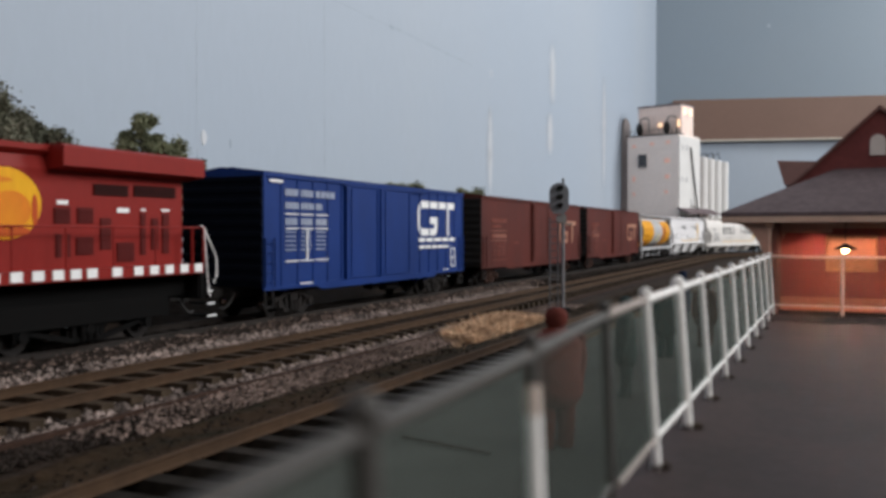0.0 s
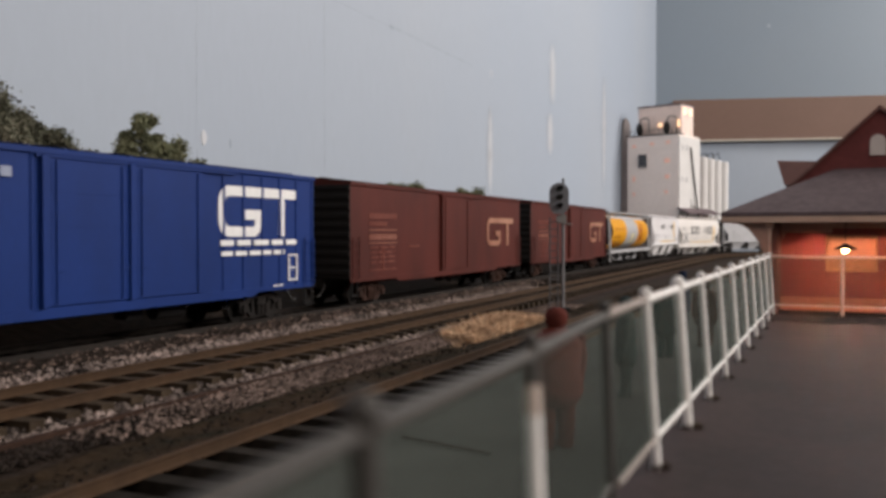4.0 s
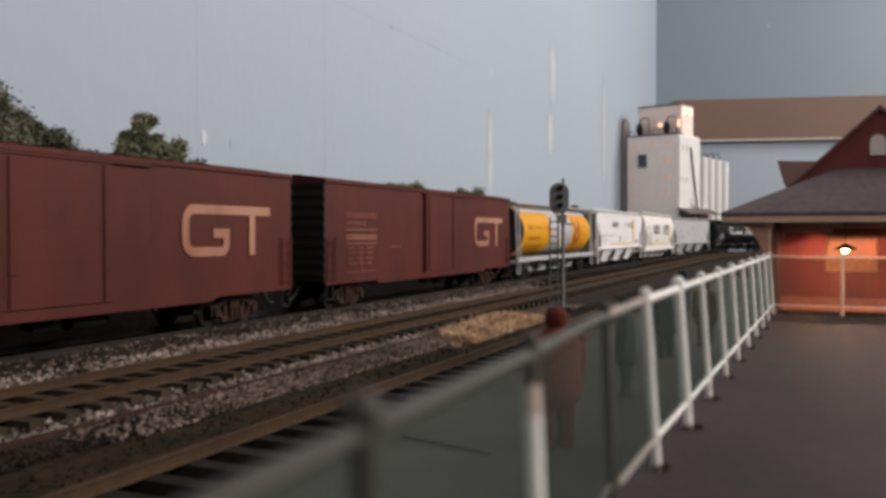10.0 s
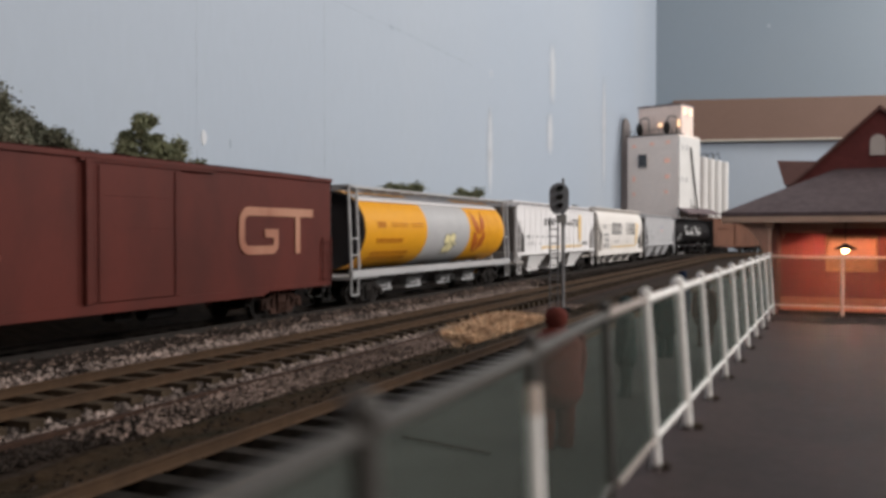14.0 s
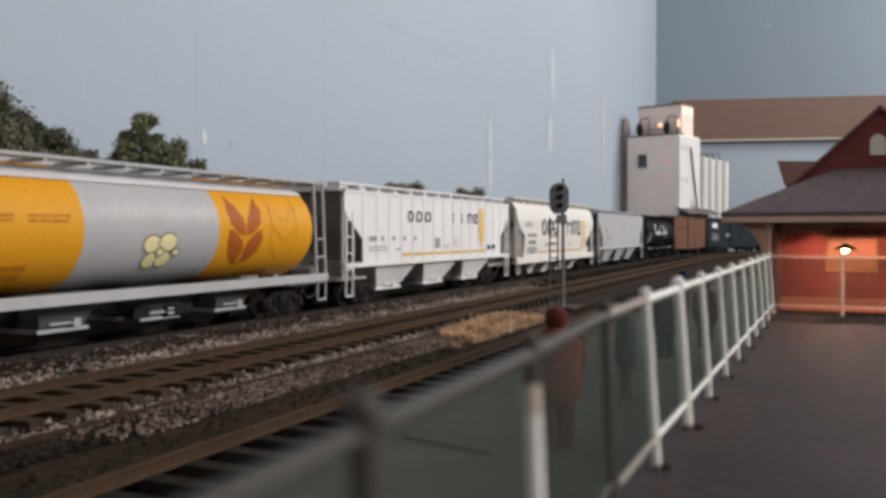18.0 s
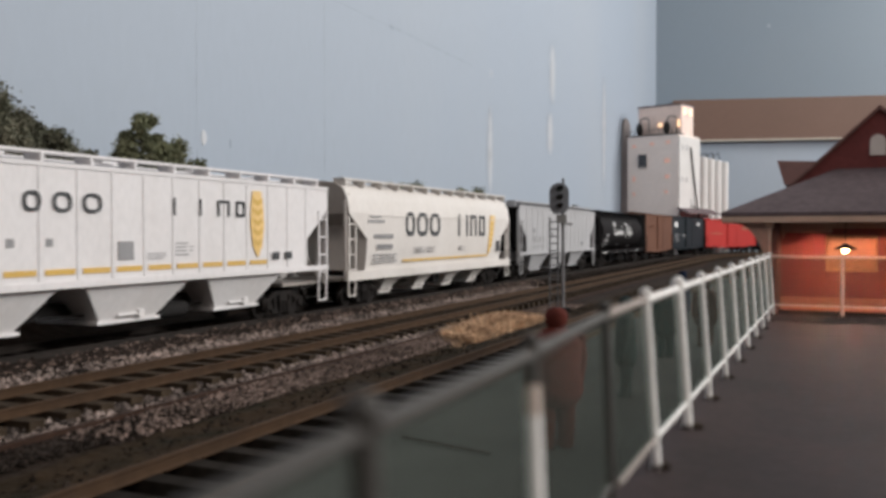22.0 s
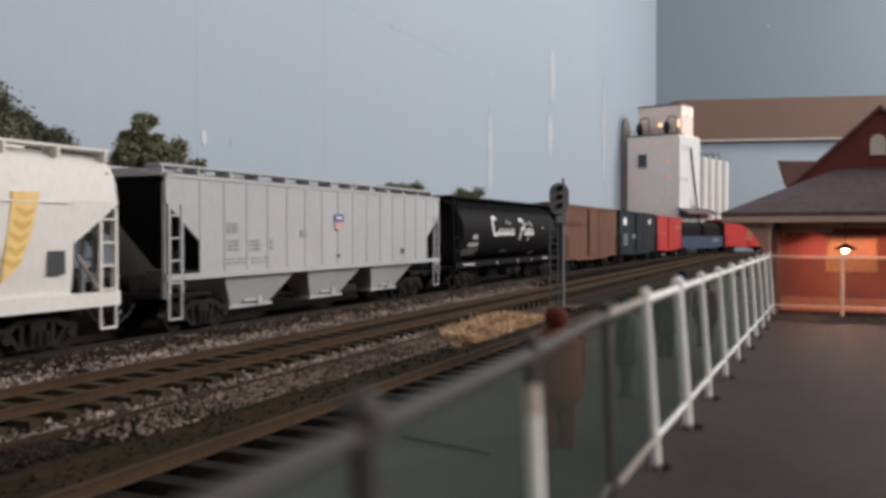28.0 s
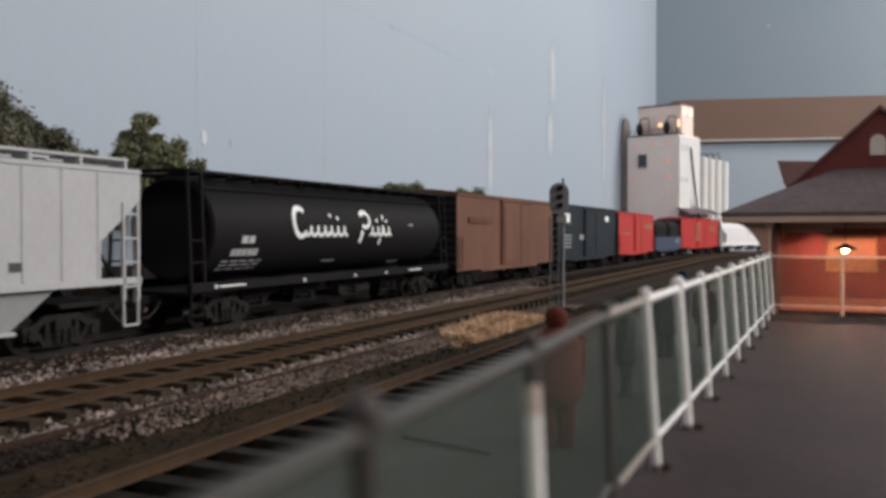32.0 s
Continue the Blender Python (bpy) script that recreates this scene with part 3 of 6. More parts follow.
    for sg in (-1, 1):
        quad_roof(bm, (gx, gy - 0.15, peak + 0.05), (gx + sg * (hw + 0.1), gy - 0.15, base - 0.02), (gx + sg * (hw + 0.1), 4.6, base - 0.02), (gx, 4.6, peak + 0.05), 0.14)
    part("gable_roof", bm, M["slate_red"], ob)
    # side dormer on the hip
    bm = bmesh.new()
    loft(bm, [[(-0.05, 3.1, 5.46), (0.25, 2.1, 4.5), (0.25, 4.1, 4.5)], [(3.4, 3.1, 5.3), (3.4, 2.1, 4.5), (3.4, 4.1, 4.5)]])
    part("side_dormer", bm, M["slate_red"], ob)
    # eave brackets with a curved lower edge, the porch post and the dark red posts beside it
    arch = [(-1.32 + 1.25 * math.sin(a), 1.2 + 1.9 * math.cos(a)) for a in [math.pi / 2 * k / 10 for k in range(11)]]
    bm = bmesh.new()
    plate(bm, arch + [(-0.03, 3.09)], -1.56, -1.44)
    part("eave_bracket", bm, M["bracket"], ob, "brown arched bracket between eave and porch post")
    for x in (0.34, 6.0, 12.0):
        curve = [(x + 1.15 * (1 - math.cos(a)), 3.09 - 0.62 * (1 - math.sin(a))) for a in [math.pi / 2 * k / 8 for k in range(9)]]
        bm = bmesh.new()
        plate(bm, [(x, 3.09)] + curve, -0.3, -0.17)
        part("eave_bracket", bm, M["bracket"], ob, "brown eave bracket with a curved lower edge")
    bm = bmesh.new()
    box(bm, -0.02, 1.9, -0.15, -0.004, 2.72, 3.09), box(bm, 1.9, w, -0.15, -0.004, 2.86, 3.09)
    part("frieze_board", bm, M["bracket"], ob)
    bm = bmesh.new()
    rod(bm, (0.0, -1.5, BASE), (0.0, -1.5, 3.1), 0.06, 10)
    soft_box(bm, -0.12, 0.12, -1.62, -1.38, 2.85, 3.1, 0.03)
    part("porch_post", bm, M["cream"], ob)
    bm = bmesh.new()
    soft_box(bm, 0.06, 0.26, -1.3, -1.1, BASE, 3.1, 0.02)
    part("side_post", bm, M["cream_dark"], ob, "dark red timber post")


M["bracket"] = material("brown_bracket", (0.45, 0.28, 0.22), 0.65, grain=0.1)
paint_base = material("dull_base_stone", (0.5, 0.2, 0.13), 0.75, grain=0.12, grain_scale=6)
paint_orange = material("ochre_frame", (0.5, 0.25, 0.12), 0.75, grain=0.12, grain_scale=6)
paint_blind = material("lit_ochre_blind", (0.3, 0.13, 0.065), 0.75, grain=0.2, grain_scale=4, emit=(1.0, 0.42, 0.17), power=0.12)
paint_pale = material("pale_window_pane", (0.8, 0.74, 0.7), 0.25, grain=0.04)
M["brick_dark"] = material("dark_red_boards", (0.19, 0.042, 0.04), 0.75, grain=0.12, grain_scale=6)
M["slate_red"] = material("reddish_roof_edge", (0.2, 0.1, 0.088), 0.75, grain=0.15)
M["cream_dark"] = material("dark_red_bracket", (0.16, 0.07, 0.055), 0.6, grain=0.1)
station()

# the station's porch lamp
lamp = thing("porch_lamp", nearer(12.9, 27.75, 2.19), "small round porch lamp glowing warm white under a dark shade", "lamp")
bm = bmesh.new()
bmesh.ops.create_uvsphere(bm, u_segments=16, v_segments=10, radius=0.125)
part("bulb", bm, bulb_material("glowing_bulb", (1.0, 0.62, 0.3), 60.0), lamp, "glowing warm bulb")
bm = bmesh.new()
loft(bm, [[(r * math.cos(2 * math.pi * k / 20), r * math.sin(2 * math.pi * k / 20), z) for k in range(20)] for r, z in ((0.34, -0.01), (0.33, 0.02), (0.14, 0.12), (0.05, 0.2))], smooth=True)
part("shade", bm, M["dark"], lamp, "dark enamel shade")
bm = bmesh.new()
rod(bm, (0, 0, 0.15), (0, 0, 0.92), 0.015)
rod(bm, (0, 0, 0.86), (0, 0, 0.92), 0.1, 12)
part("stem", bm, M["dark"], lamp)
pl = bpy.data.lights.new("porch_bulb", "POINT")
pl.energy, pl.color, pl.shadow_soft_size = 0.048, (1.0, 0.43, 0.32), 0.13 * S * NEAR
new("porch_bulb", pl).matrix_world = at(12.9 * NEAR, 27.75 * NEAR, EYE + (2.19 - EYE) * NEAR)


# ---- grain elevator ----
M["signal_steel"] = material("dull_dark_steel", (0.075, 0.075, 0.08), 0.6, grain=0.15)
M["cream_grey"] = material("dull_grey_steel", (0.2, 0.195, 0.19), 0.6, metal=0.1, grain=0.15)


def elevator():
    ob = thing("grain_elevator", at(32.0, 118, GROUND, 0, 0, -40), "tall pale concrete grain elevator with rooftop headhouse and small warm windows", "grain elevator")
    bm = bmesh.new()
    soft_box(bm, -7.7, 0, 0, 6.9, 0, 16.7, 0.08)
    tw = part("tower", bm, M["concrete"], ob)
    # sheet added so the side's tone can follow how light falls on it
    bm = bmesh.new()
    soft_box(bm, 0.005, 0.16, 0.05, 6.85, 0.0, 16.4, 0.03)
    part("side_light_tone", bm, M["whitewash"], tw, "side face sheet with its light put into the tone")
    bm = bmesh.new()
    soft_box(bm, -6.8, -0.3, 1.6, 5.5, 16.7, 20.9, 0.06)
    hd = part("headhouse", bm, material("pinkish_plaster", (0.86, 0.69, 0.62), 0.8, grain=0.05), ob)
    bm = bmesh.new()
    box(bm, -6.9, -0.2, 1.5, 5.6, 20.85, 21.02)
    part("parapet", bm, M["slate"], hd)
    bm = bmesh.new()
    box(bm, -7.8, 0.1, -0.1, 1.6, 16.68, 16.8)
    pipe(bm, [(-7.6, 0, 17.4), (0, 0, 17.4)], 0.03)
    for k in range(9):
        pipe(bm, [(-7.6 + 0.95 * k, 0, 16.7), (-7.6 + 0.95 * k, 0, 17.4)], 0.03)
    part("roof_rail", bm, M["dark"], ob)
    for x in (-6.1, -2.0):
        bm = bmesh.new()
        rod(bm, (x, 0.7, 16.8), (x, 0.7, 17.3), 0.16, 12, 0.42)
        rod(bm, (x, 0.7, 17.3), (x, 0.7, 18.1), 0.42, 12)
        rod(bm, (x, 0.7, 18.1), (x, 0.7, 18.6), 0.42, 12, 0.14)
        dc = part("dust_collector", bm, M["dark"], ob, "dark rooftop dust collector")
        bm = bmesh.new()
        pipe(bm, [(x, 0.7, 18.5), (x + 0.1, 0.7, 19.1), (x + 0.5, 0.7, 19.25), (x + 1.2, 0.7, 19.2), (x + 1.4, 0.7, 18.8), (x + 1.4, 0.7, 16.8)], 0.07)
        pipe(bm, [(x - 0.55, 0.7, 16.8), (x - 0.55, 0.7, 18.3), (x - 0.2, 0.7, 18.5)], 0.05)
        part("duct", bm, M["dark"], dc)
    warm = material("warm_lit_pane", (0.75, 0.5, 0.42), 0.4, emit=(1.0, 0.4, 0.25), power=0.22)
    warm_hi = material("bright_lit_pane", (0.9, 0.7, 0.5), 0.4, emit=(1.0, 0.62, 0.36), power=1.3)
    for x, z, w, h in ((-6.6, 15.3, 0.5, 0.4), (-3.9, 15.5, 0.6, 0.35), (-1.5, 15.6, 0.6, 0.35), (-6.6, 10.7, 0.35, 0.7), (-1.6, 13.1, 0.7, 0.6), (-1.6, 10.9, 0.6, 0.5), (-6.6, 8.6, 0.3, 0.5), (-1.7, 8.8, 0.45, 0.4)):
        bm = bmesh.new()
        soft_box(bm, x - w / 2, x + w / 2, -0.06, 0.02, z - h / 2, z + h / 2, 0.02)
        part("lit_window", bm, warm, tw, "small warm-lit window")
    for x, z, w, h in ((-0.75, 18.3, 0.45, 1.0), (-3.4, 18.2, 0.6, 0.5)):
        bm = bmesh.new()
        box(bm, x - w / 2, x + w / 2, 1.5, 1.62, z - h / 2, z + h / 2)
        part("headhouse_window", bm, warm_hi, hd, "bright headhouse window")
    for y in (2.6, 4.5):
        bm = bmesh.new()
        box(bm, -0.34, -0.24, y - 0.4, y + 0.4, 19.6, 20.4)
        part("headhouse_window", bm, warm_hi, hd)
    bm = bmesh.new()
    box(bm, -6.0, -4.5, -0.1, 0.02, 12.2, 14.2)
    fr = part("shutter_frame", bm, M["concrete"], ob)
    bm = bmesh.new()
    box(bm, -5.9, -4.6, -0.14, -0.09, 12.3, 14.1)
    part("dark_opening", bm, paint_dark, fr, "dark louvred opening")
    for y, z in ((1.0, 14.9), (2.4, 14.9), (1.0, 10.5), (2.4, 10.5), (4.0, 7.4), (1.6, 5.0), (5.2, 4.9)):
        bm = bmesh.new()
        box(bm, 0.14, 0.22, y - 0.22, y + 0.22, z - 0.35, z + 0.35)
        part("small_window", bm, paint_dark2, tw)
    bm = bmesh.new()
    pipe(bm, [(0.3, 3.4, 15.0), (0.4, 4.8, 9.0), (0.5, 6.3, 3.5)], 0.13)
    pipe(bm, [(0.3, 3.6, 6.9), (0.35, 5.4, 6.9)], 0.07)
    part("spout", bm, M["dark"], ob, "dark sloping grain spout")
    # white silos in a row beside the tower
    bank = thing("silo_bank", at(38.3, 127.6, GROUND), "row of slim white grain silos beside the elevator tower", "silo")
    for k in range(4):
        bm = bmesh.new()
        rod(bm, (1.12 * k, 0.3 * k, 0), (1.12 * k, 0.3 * k, 14.2 - 0.22 * k), 0.62, 20)
        rod(bm, (1.12 * k, 0.3 * k, 14.2 - 0.22 * k), (1.12 * k, 0.3 * k, 14.35 - 0.22 * k), 0.62, 20, 0.3)
        part("silo", bm, M["whitewash"], bank)
    bm = bmesh.new()
    for k in range(3):
        pipe(bm, [(0.9 * k - 0.3, 0, 13.7), (0.9 * k - 0.2, 0, 14.7), (0.9 * k + 0.4, 0, 14.9), (0.9 * k + 0.6, 0, 14.0)], 0.07)
    part("silo_pipe", bm, M["dark"], bank)
    # loading canopy over the track side, and its end wall
    bm = bmesh.new()
    loft(bm, [[(0.16, y, 6.35), (1.75, y, 5.75), (1.75, y, 5.95), (0.16, y, 6.6)] for y in (-0.5, 10.0)])
    cn = part("loading_canopy", bm, M["slate"], ob, "grey sloping loading canopy")
    for y in (0.6, 3.2, 6.0, 8.6):
        bm = bmesh.new()
        rod(bm, (0.17, y, 4.9), (1.5, y, 5.78), 0.06, 6)
        part("canopy_brace", bm, M["dark"], cn)
    bm = bmesh.new()
    soft_box(bm, -2.6, 0.15, 6.91, 10.0, 0, 6.6, 0.05)
    part("annex_block", bm, M["concrete"], ob)
    # flat grey-brown slab with a pointed top, left of the tower
    an = thing("grey_slab", at(25.0, 124.6, GROUND), "tall flat grey-brown slab with a pointed top beside the elevator", "annex")
    bm = bmesh.new()
    plate(bm, [(-0.1, 0), (0.25, 8), (0.6, 14), (0.95, 18.9), (1.2, 19.6), (1.5, 19.5), (1.9, 18.6), (2.4, 0)], 0.0, 1.2)
    part("wall", bm, material("slab_grey", (0.46, 0.41, 0.4), 0.85, grain=0.15, stretch=(1, 1, 0.2)), an)


paint_dark = material("dark_louvre", (0.06, 0.065, 0.075), 0.6, grain=0.1)
paint_dark2 = material("grey_window", (0.48, 0.48, 0.49), 0.5, grain=0.1)
elevator()


# ---- signal ----
def signal():
    ob = thing("railway_signal", at(4.58, 33.6, GROUND), "black railway colour-light signal on a mast with a side ladder", "signal")
    z = 2.7 - GROUND
    bm = bmesh.new()
    rod(bm, (0.08, 0, 0), (0.08, 0, z + 1.6), 0.065, 10)
    rod(bm, (0.08, 0, z + 1.6), (0.08, 0, z + 2.12), 0.05, 10)
    part("mast", bm, material("signal_black", (0.17, 0.17, 0.178), 0.5, grain=0.1), ob)
    bm = bmesh.new()
    prof = [(-0.38 * math.cos(a), z + 1.55 + 0.4 * math.sin(a)) for a in [math.pi * k / 12 for k in range(13)]] + [(0.36, z + 0.95), (0.2, z + 0.75), (-0.2, z + 0.75), (-0.36, z + 0.95)]
    plate(bm, [(x - 0.1, q) for x, q in prof], -0.2, -0.12)
    part("backplate", bm, material("signal_black_face", (0.14, 0.145, 0.16), 0.55, grain=0.1), ob)
    for k, c in enumerate(((0.012, 0.02, 0.014), (0.02, 0.017, 0.012), (0.02, 0.012, 0.012))):
        bm = bmesh.new()
        zz = z + 1.7 - 0.33 * k
        rod(bm, (-0.1, -0.24, zz), (-0.1, -0.2, zz), 0.11, 14)
        ln = part("lens", bm, material("dark_lens", c, 0.2), ob)
        bm = bmesh.new()
        pts = [(-0.1 + 0.13 * math.cos(a), zz + 0.13 * math.sin(a)) for a in [math.pi * j / 8 for j in range(9)]]
        plate(bm, pts + [(x * 0.86 - 0.014, zz + (q - zz) * 0.86) for x, q in pts[::-1]], -0.5, -0.2)
        part("hood", bm, M["dark"], ln)
    bm = bmesh.new()
    box(bm, -0.16, 0.2, -0.1, 0.2, z + 0.4, z + 0.72)
    pipe(bm, [(0.0, 0, z + 0.35), (0.45, 0, z + 0.35)], 0.035)
    part("junction_box", bm, M["cream_grey"], ob)
    bm = bmesh.new()
    for x in (-0.44, -0.12):
        pipe(bm, [(x, -0.05, 0), (x, -0.05, z + 0.6)], 0.03)
    k = 0.2
    while k < z + 0.6:
        pipe(bm, [(-0.44, -0.05, k), (-0.12, -0.05, k)], 0.026)
        k += 0.28
    part("ladder", bm, M["signal_steel"], ob)
    bm = bmesh.new()
    soft_box(bm, -0.35, 0.35, -0.35, 0.35, 0, 0.25, 0.04)
    part("base", bm, M["dark"], ob)


signal()


# ---- trees behind the train ----
M["leaf"] = material("model_foliage", (0.135, 0.145, 0.08), 0.9, spots=(0.25, 0.245, 0.15), spot_scale=1.5, spot_amount=0.9, grain=0.35, grain_scale=3, per_object=0.1, per_island=0.14)
M["leaf_dark"] = material("dark_model_foliage", (0.1, 0.102, 0.068), 0.9, spots=(0.17, 0.155, 0.11), spot_scale=1.5, spot_amount=0.9, grain=0.3, grain_scale=3, per_object=0.1, per_island=0.14)
M["bark"] = material("tree_bark", (0.06, 0.045, 0.035), 0.9, grain=0.25)


def tree(x, y, height, spread, seed, mat, label, clumps=52, dome=0.26):
    rng = np.random.default_rng(seed)
    ob = thing("tree", at(x, y, GROUND), label, "tree", "trees behind the tracks")
    bm = bmesh.new()
    rod(bm, (0, 0, -0.1), (0.1, 0, height * 0.5), 0.2, 8, 0.12)
    rod(bm, (0.1, 0, height * 0.5), (0, 0.1, height * 0.85), 0.12, 8, 0.04)
    part("trunk", bm, M["bark"], ob)
    centres = []
    for k in range(clumps):
        a, r = rng.random() * 6.283, spread * math.sqrt(rng.random())
        crest = 0.93 - dome * (r / spread) ** 1.5 * (0.7 + 0.6 * rng.random())
        zz = height * (0.45 + (crest - 0.45) * rng.random() ** 0.45)
        centres.append((r * math.cos(a), r * math.sin(a), zz))
    centres.append((0, 0, height * 0.86))
    bm = bmesh.new()
    for c in centres[:14]:
        rod(bm, (0.05, 0, height * 0.38), c, 0.05, 5, 0.015)
    part("limb", bm, M["bark"], ob)
    vs, fs = [], []
    for c in centres:
        rad = spread * (0.09 + 0.14 * rng.random()) + 0.08
        for _ in range(620):
            p = np.array(c) + rng.normal(size=3) * rad * 0.55 * np.array((1, 1, 0.8))
            s = 0.018 + 0.028 * rng.random()
            u, v = rng.normal(size=3) * s, rng.normal(size=3) * s
            b = len(vs)
            vs += [tuple(p - u), tuple(p + v), tuple(p + u), tuple(p - v)]
            fs.append([b, b + 1, b + 2, b + 3])
    cr = new("crown", stuff_mesh("crown", vs, fs, mat))
    cr.parent = ob


for s, lat, hh, sp, seed, dark in ((17.92, 23.2, 8.8, 1.7, 1, 1), (19.13, 23.2, 7.7, 1.5, 2, 1), (20.53, 23.4, 7.4, 1.35, 3, 1), (21.92, 23.6, 6.9, 1.15, 4, 1), (24.91, 23.2, 8.55, 0.95, 5, 0), (27.04, 23.4, 7.35, 1.5, 6, 0), (16.3, 23.0, 10.1, 2.2, 9, 1), (22.9, 23.5, 6.55, 0.85, 14, 1)):
    x, y, _z = straight(s, lat)
    tree(x, y, hh, sp, seed, M["leaf_dark"] if dark else M["leaf"], "dark green scale-model tree with a ragged crown" if dark else "olive-green scale-model tree with a ragged crown")
for s, lat, hh, sp, seed in ((47.0, 23.6, 6.6, 1.3, 7), (57.96, 23.8, 6.75, 1.4, 8)):
    x, y, _z = straight(s, lat)
    tree(x, y, hh, sp, seed, M["leaf"], "low olive-green bush-like model tree", 44, 0.05)
x, y, _z = straight(93.16, 25.2)
tree(x, y, 6.9, 0.9, 12, M["leaf_dark"], "small dark model bush near the backdrop", 16, 0.1)

# ---- low shed behind the train ----
x, y, _z = straight(17.95, 22.0)
shed = thing("model_shed", at(x, y, GROUND, 0, 0, 90 - math.degrees(THETA)), "low brown model shed with a gabled roof among trees", "shed")
bm = bmesh.new()
box(bm, -2.4, 1.0, -0.9, 0.9, 0, 5.0)
part("wall", bm, material("brown_shed_boards", (0.2, 0.12, 0.095), 0.85, grain=0.15, stretch=(1, 1, 0.2)), shed)
for sg in (-1, 1):
    bm = bmesh.new()
    quad_roof(bm, (-2.6, 0, 5.6), (1.2, 0, 5.6), (1.2, sg * 1.1, 4.95), (-2.6, sg * 1.1, 4.95), 0.1)
    part("roof", bm, material("faded_pink_roof", (0.42, 0.3, 0.26), 0.85, grain=0.15), shed)

# ---- dry grass patch ----
M["straw"] = material("dry_straw", (0.62, 0.43, 0.28), 0.9, spots=(0.2, 0.11, 0.06), spot_scale=1.6, spot_amount=0.95, grain=0.35, grain_scale=5, per_island=0.65)
M["straw_soil"] = material("straw_littered_soil", (0.14, 0.085, 0.05), 0.95, spots=(0.07, 0.045, 0.028), spot_scale=1.8, spot_amount=0.9, grain=0.4, grain_scale=6, bump=0.1)


def straw_start(lat):
    return 2.277 * lat + 0.1 + max(0.0, 10.4 - lat) * 0.45


def mound(s, lat):
    """Height of the straw bank over the ground."""
    k, e = (lat - 8.55) / 2.1, (s - straw_start(lat)) / 4.5
    f = (30.1 - s) / 5.0
    rise = max(0.0, min(1.0, k * 1.35)) * max(0.0, min(1.0, (2.1 - 2.1 * k) * 2.5))
    return 0.34 * math.sin(rise * math.pi / 2) * max(0.0, min(1, e)) ** 0.75 * max(0.0, min(1, f))


rng = np.random.default_rng(5)
vs, fs = [], []
for _ in range(520):
    k = rng.random()
    lat = 8.7 + 1.75 * k
    s = straw_start(lat) + 0.15 + (29.2 - straw_start(lat)) * rng.random() + rng.normal() * 0.15
    tall = 0.09 + 0.24 * rng.random() ** 2
    for _b in range(26):
        sb, lb = s + rng.normal() * 0.12, lat + rng.normal() * 0.09
        x, y, _z = straight(sb, lb)
        foot = GROUND - 0.02 + mound(sb, lb)
        a = rng.random() * 6.283
        wide = 0.012 + 0.014 * rng.random()
        dx, dy = wide * math.cos(a), wide * math.sin(a)
        lean, hgt = rng.normal(size=2) * tall * 0.5, tall * (0.5 + 0.6 * rng.random())
        b = len(vs)
        vs += [(x - dx, y - dy, foot), (x + dx, y + dy, foot), (x + lean[0] + dx * 0.4, y + lean[1] + dy * 0.4, foot + hgt), (x + lean[0], y + lean[1], foot + hgt * 1.05)]
        fs.append([b, b + 1, b + 2, b + 3])
tagged(new("dry_grass", stuff_mesh("dry_grass", vs, fs, M["straw"])), "straw-coloured dry grass tufts between two tracks", "grass", kind="stuff")
bm = bmesh.new()
rows = []
for i in range(34):
    row = []
    for j in range(13):
        lat = 8.5 + 2.2 * j / 12
        sb = straw_start(lat) - 0.05 + (30.2 - straw_start(lat)) * i / 33
        row.append(bm.verts.new(straight(sb, lat, GROUND - 0.03 + mound(sb, lat) + 0.03 * rng.random())))
    rows.append(row)
for p, q in zip(rows, rows[1:]):
    for j in range(12):
        bm.faces.new((p[j], p[j + 1], q[j + 1], q[j])).smooth = True
tagged(part("straw_bank", bm, M["straw_soil"]), "low bank of dry straw-littered earth", "bank", kind="structure")


# ---- scale figures: one plain shape each ----
def figurine(x, y, z, height, mat, turn, label, stout=1.25):
    k = height / 1.75
    bm = bmesh.new()

    def tube(rings):
        loft(bm, [[(cx + rx * math.cos(2 * math.pi * i / 12), cy + ry * math.sin(2 * math.pi * i / 12), zz) for i in range(12)] for cx, cy, zz, rx, ry in rings], smooth=True)

    for sx in (-0.095, 0.095):
        tube([(sx, 0.03, 0, 0.07, 0.12), (sx, 0, 0.1, 0.075, 0.08), (sx, 0, 0.5, 0.085, 0.09), (sx * 0.9, 0, 0.85, 0.11, 0.11)])
        tube([(sx * 2.5, 0.05, 0.75, 0.05, 0.05), (sx * 2.5, 0.0, 1.1, 0.06, 0.06), (sx * 2.1, 0, 1.42, 0.075, 0.08)])
    tube([(0, 0, 0.5, 0.12, 0.1), (0, 0, 0.58, 0.22, 0.15), (0, 0, 0.72, 0.26, 0.17), (0, 0, 1.0, 0.235, 0.15), (0, 0, 1.3, 0.26, 0.15), (0, 0, 1.42, 0.2, 0.12), (0, 0, 1.48, 0.12, 0.09), (0, 0, 1.53, 0.06, 0.06)])
    tube([(0, 0, 1.5, 0.065, 0.07), (0, 0, 1.57, 0.095, 0.095), (0, 0, 1.66, 0.1, 0.1), (0, 0, 1.72, 0.085, 0.085), (0, 0, 1.76, 0.04, 0.045)])
    bm.transform(Matrix.Diagonal((k * stout, k * stout, k, 1)))
    tagged(part("figurine", bm, mat, at=at(x, y, z, 0, 0, turn)), label, "figurine", "scale figurines on the walkway")


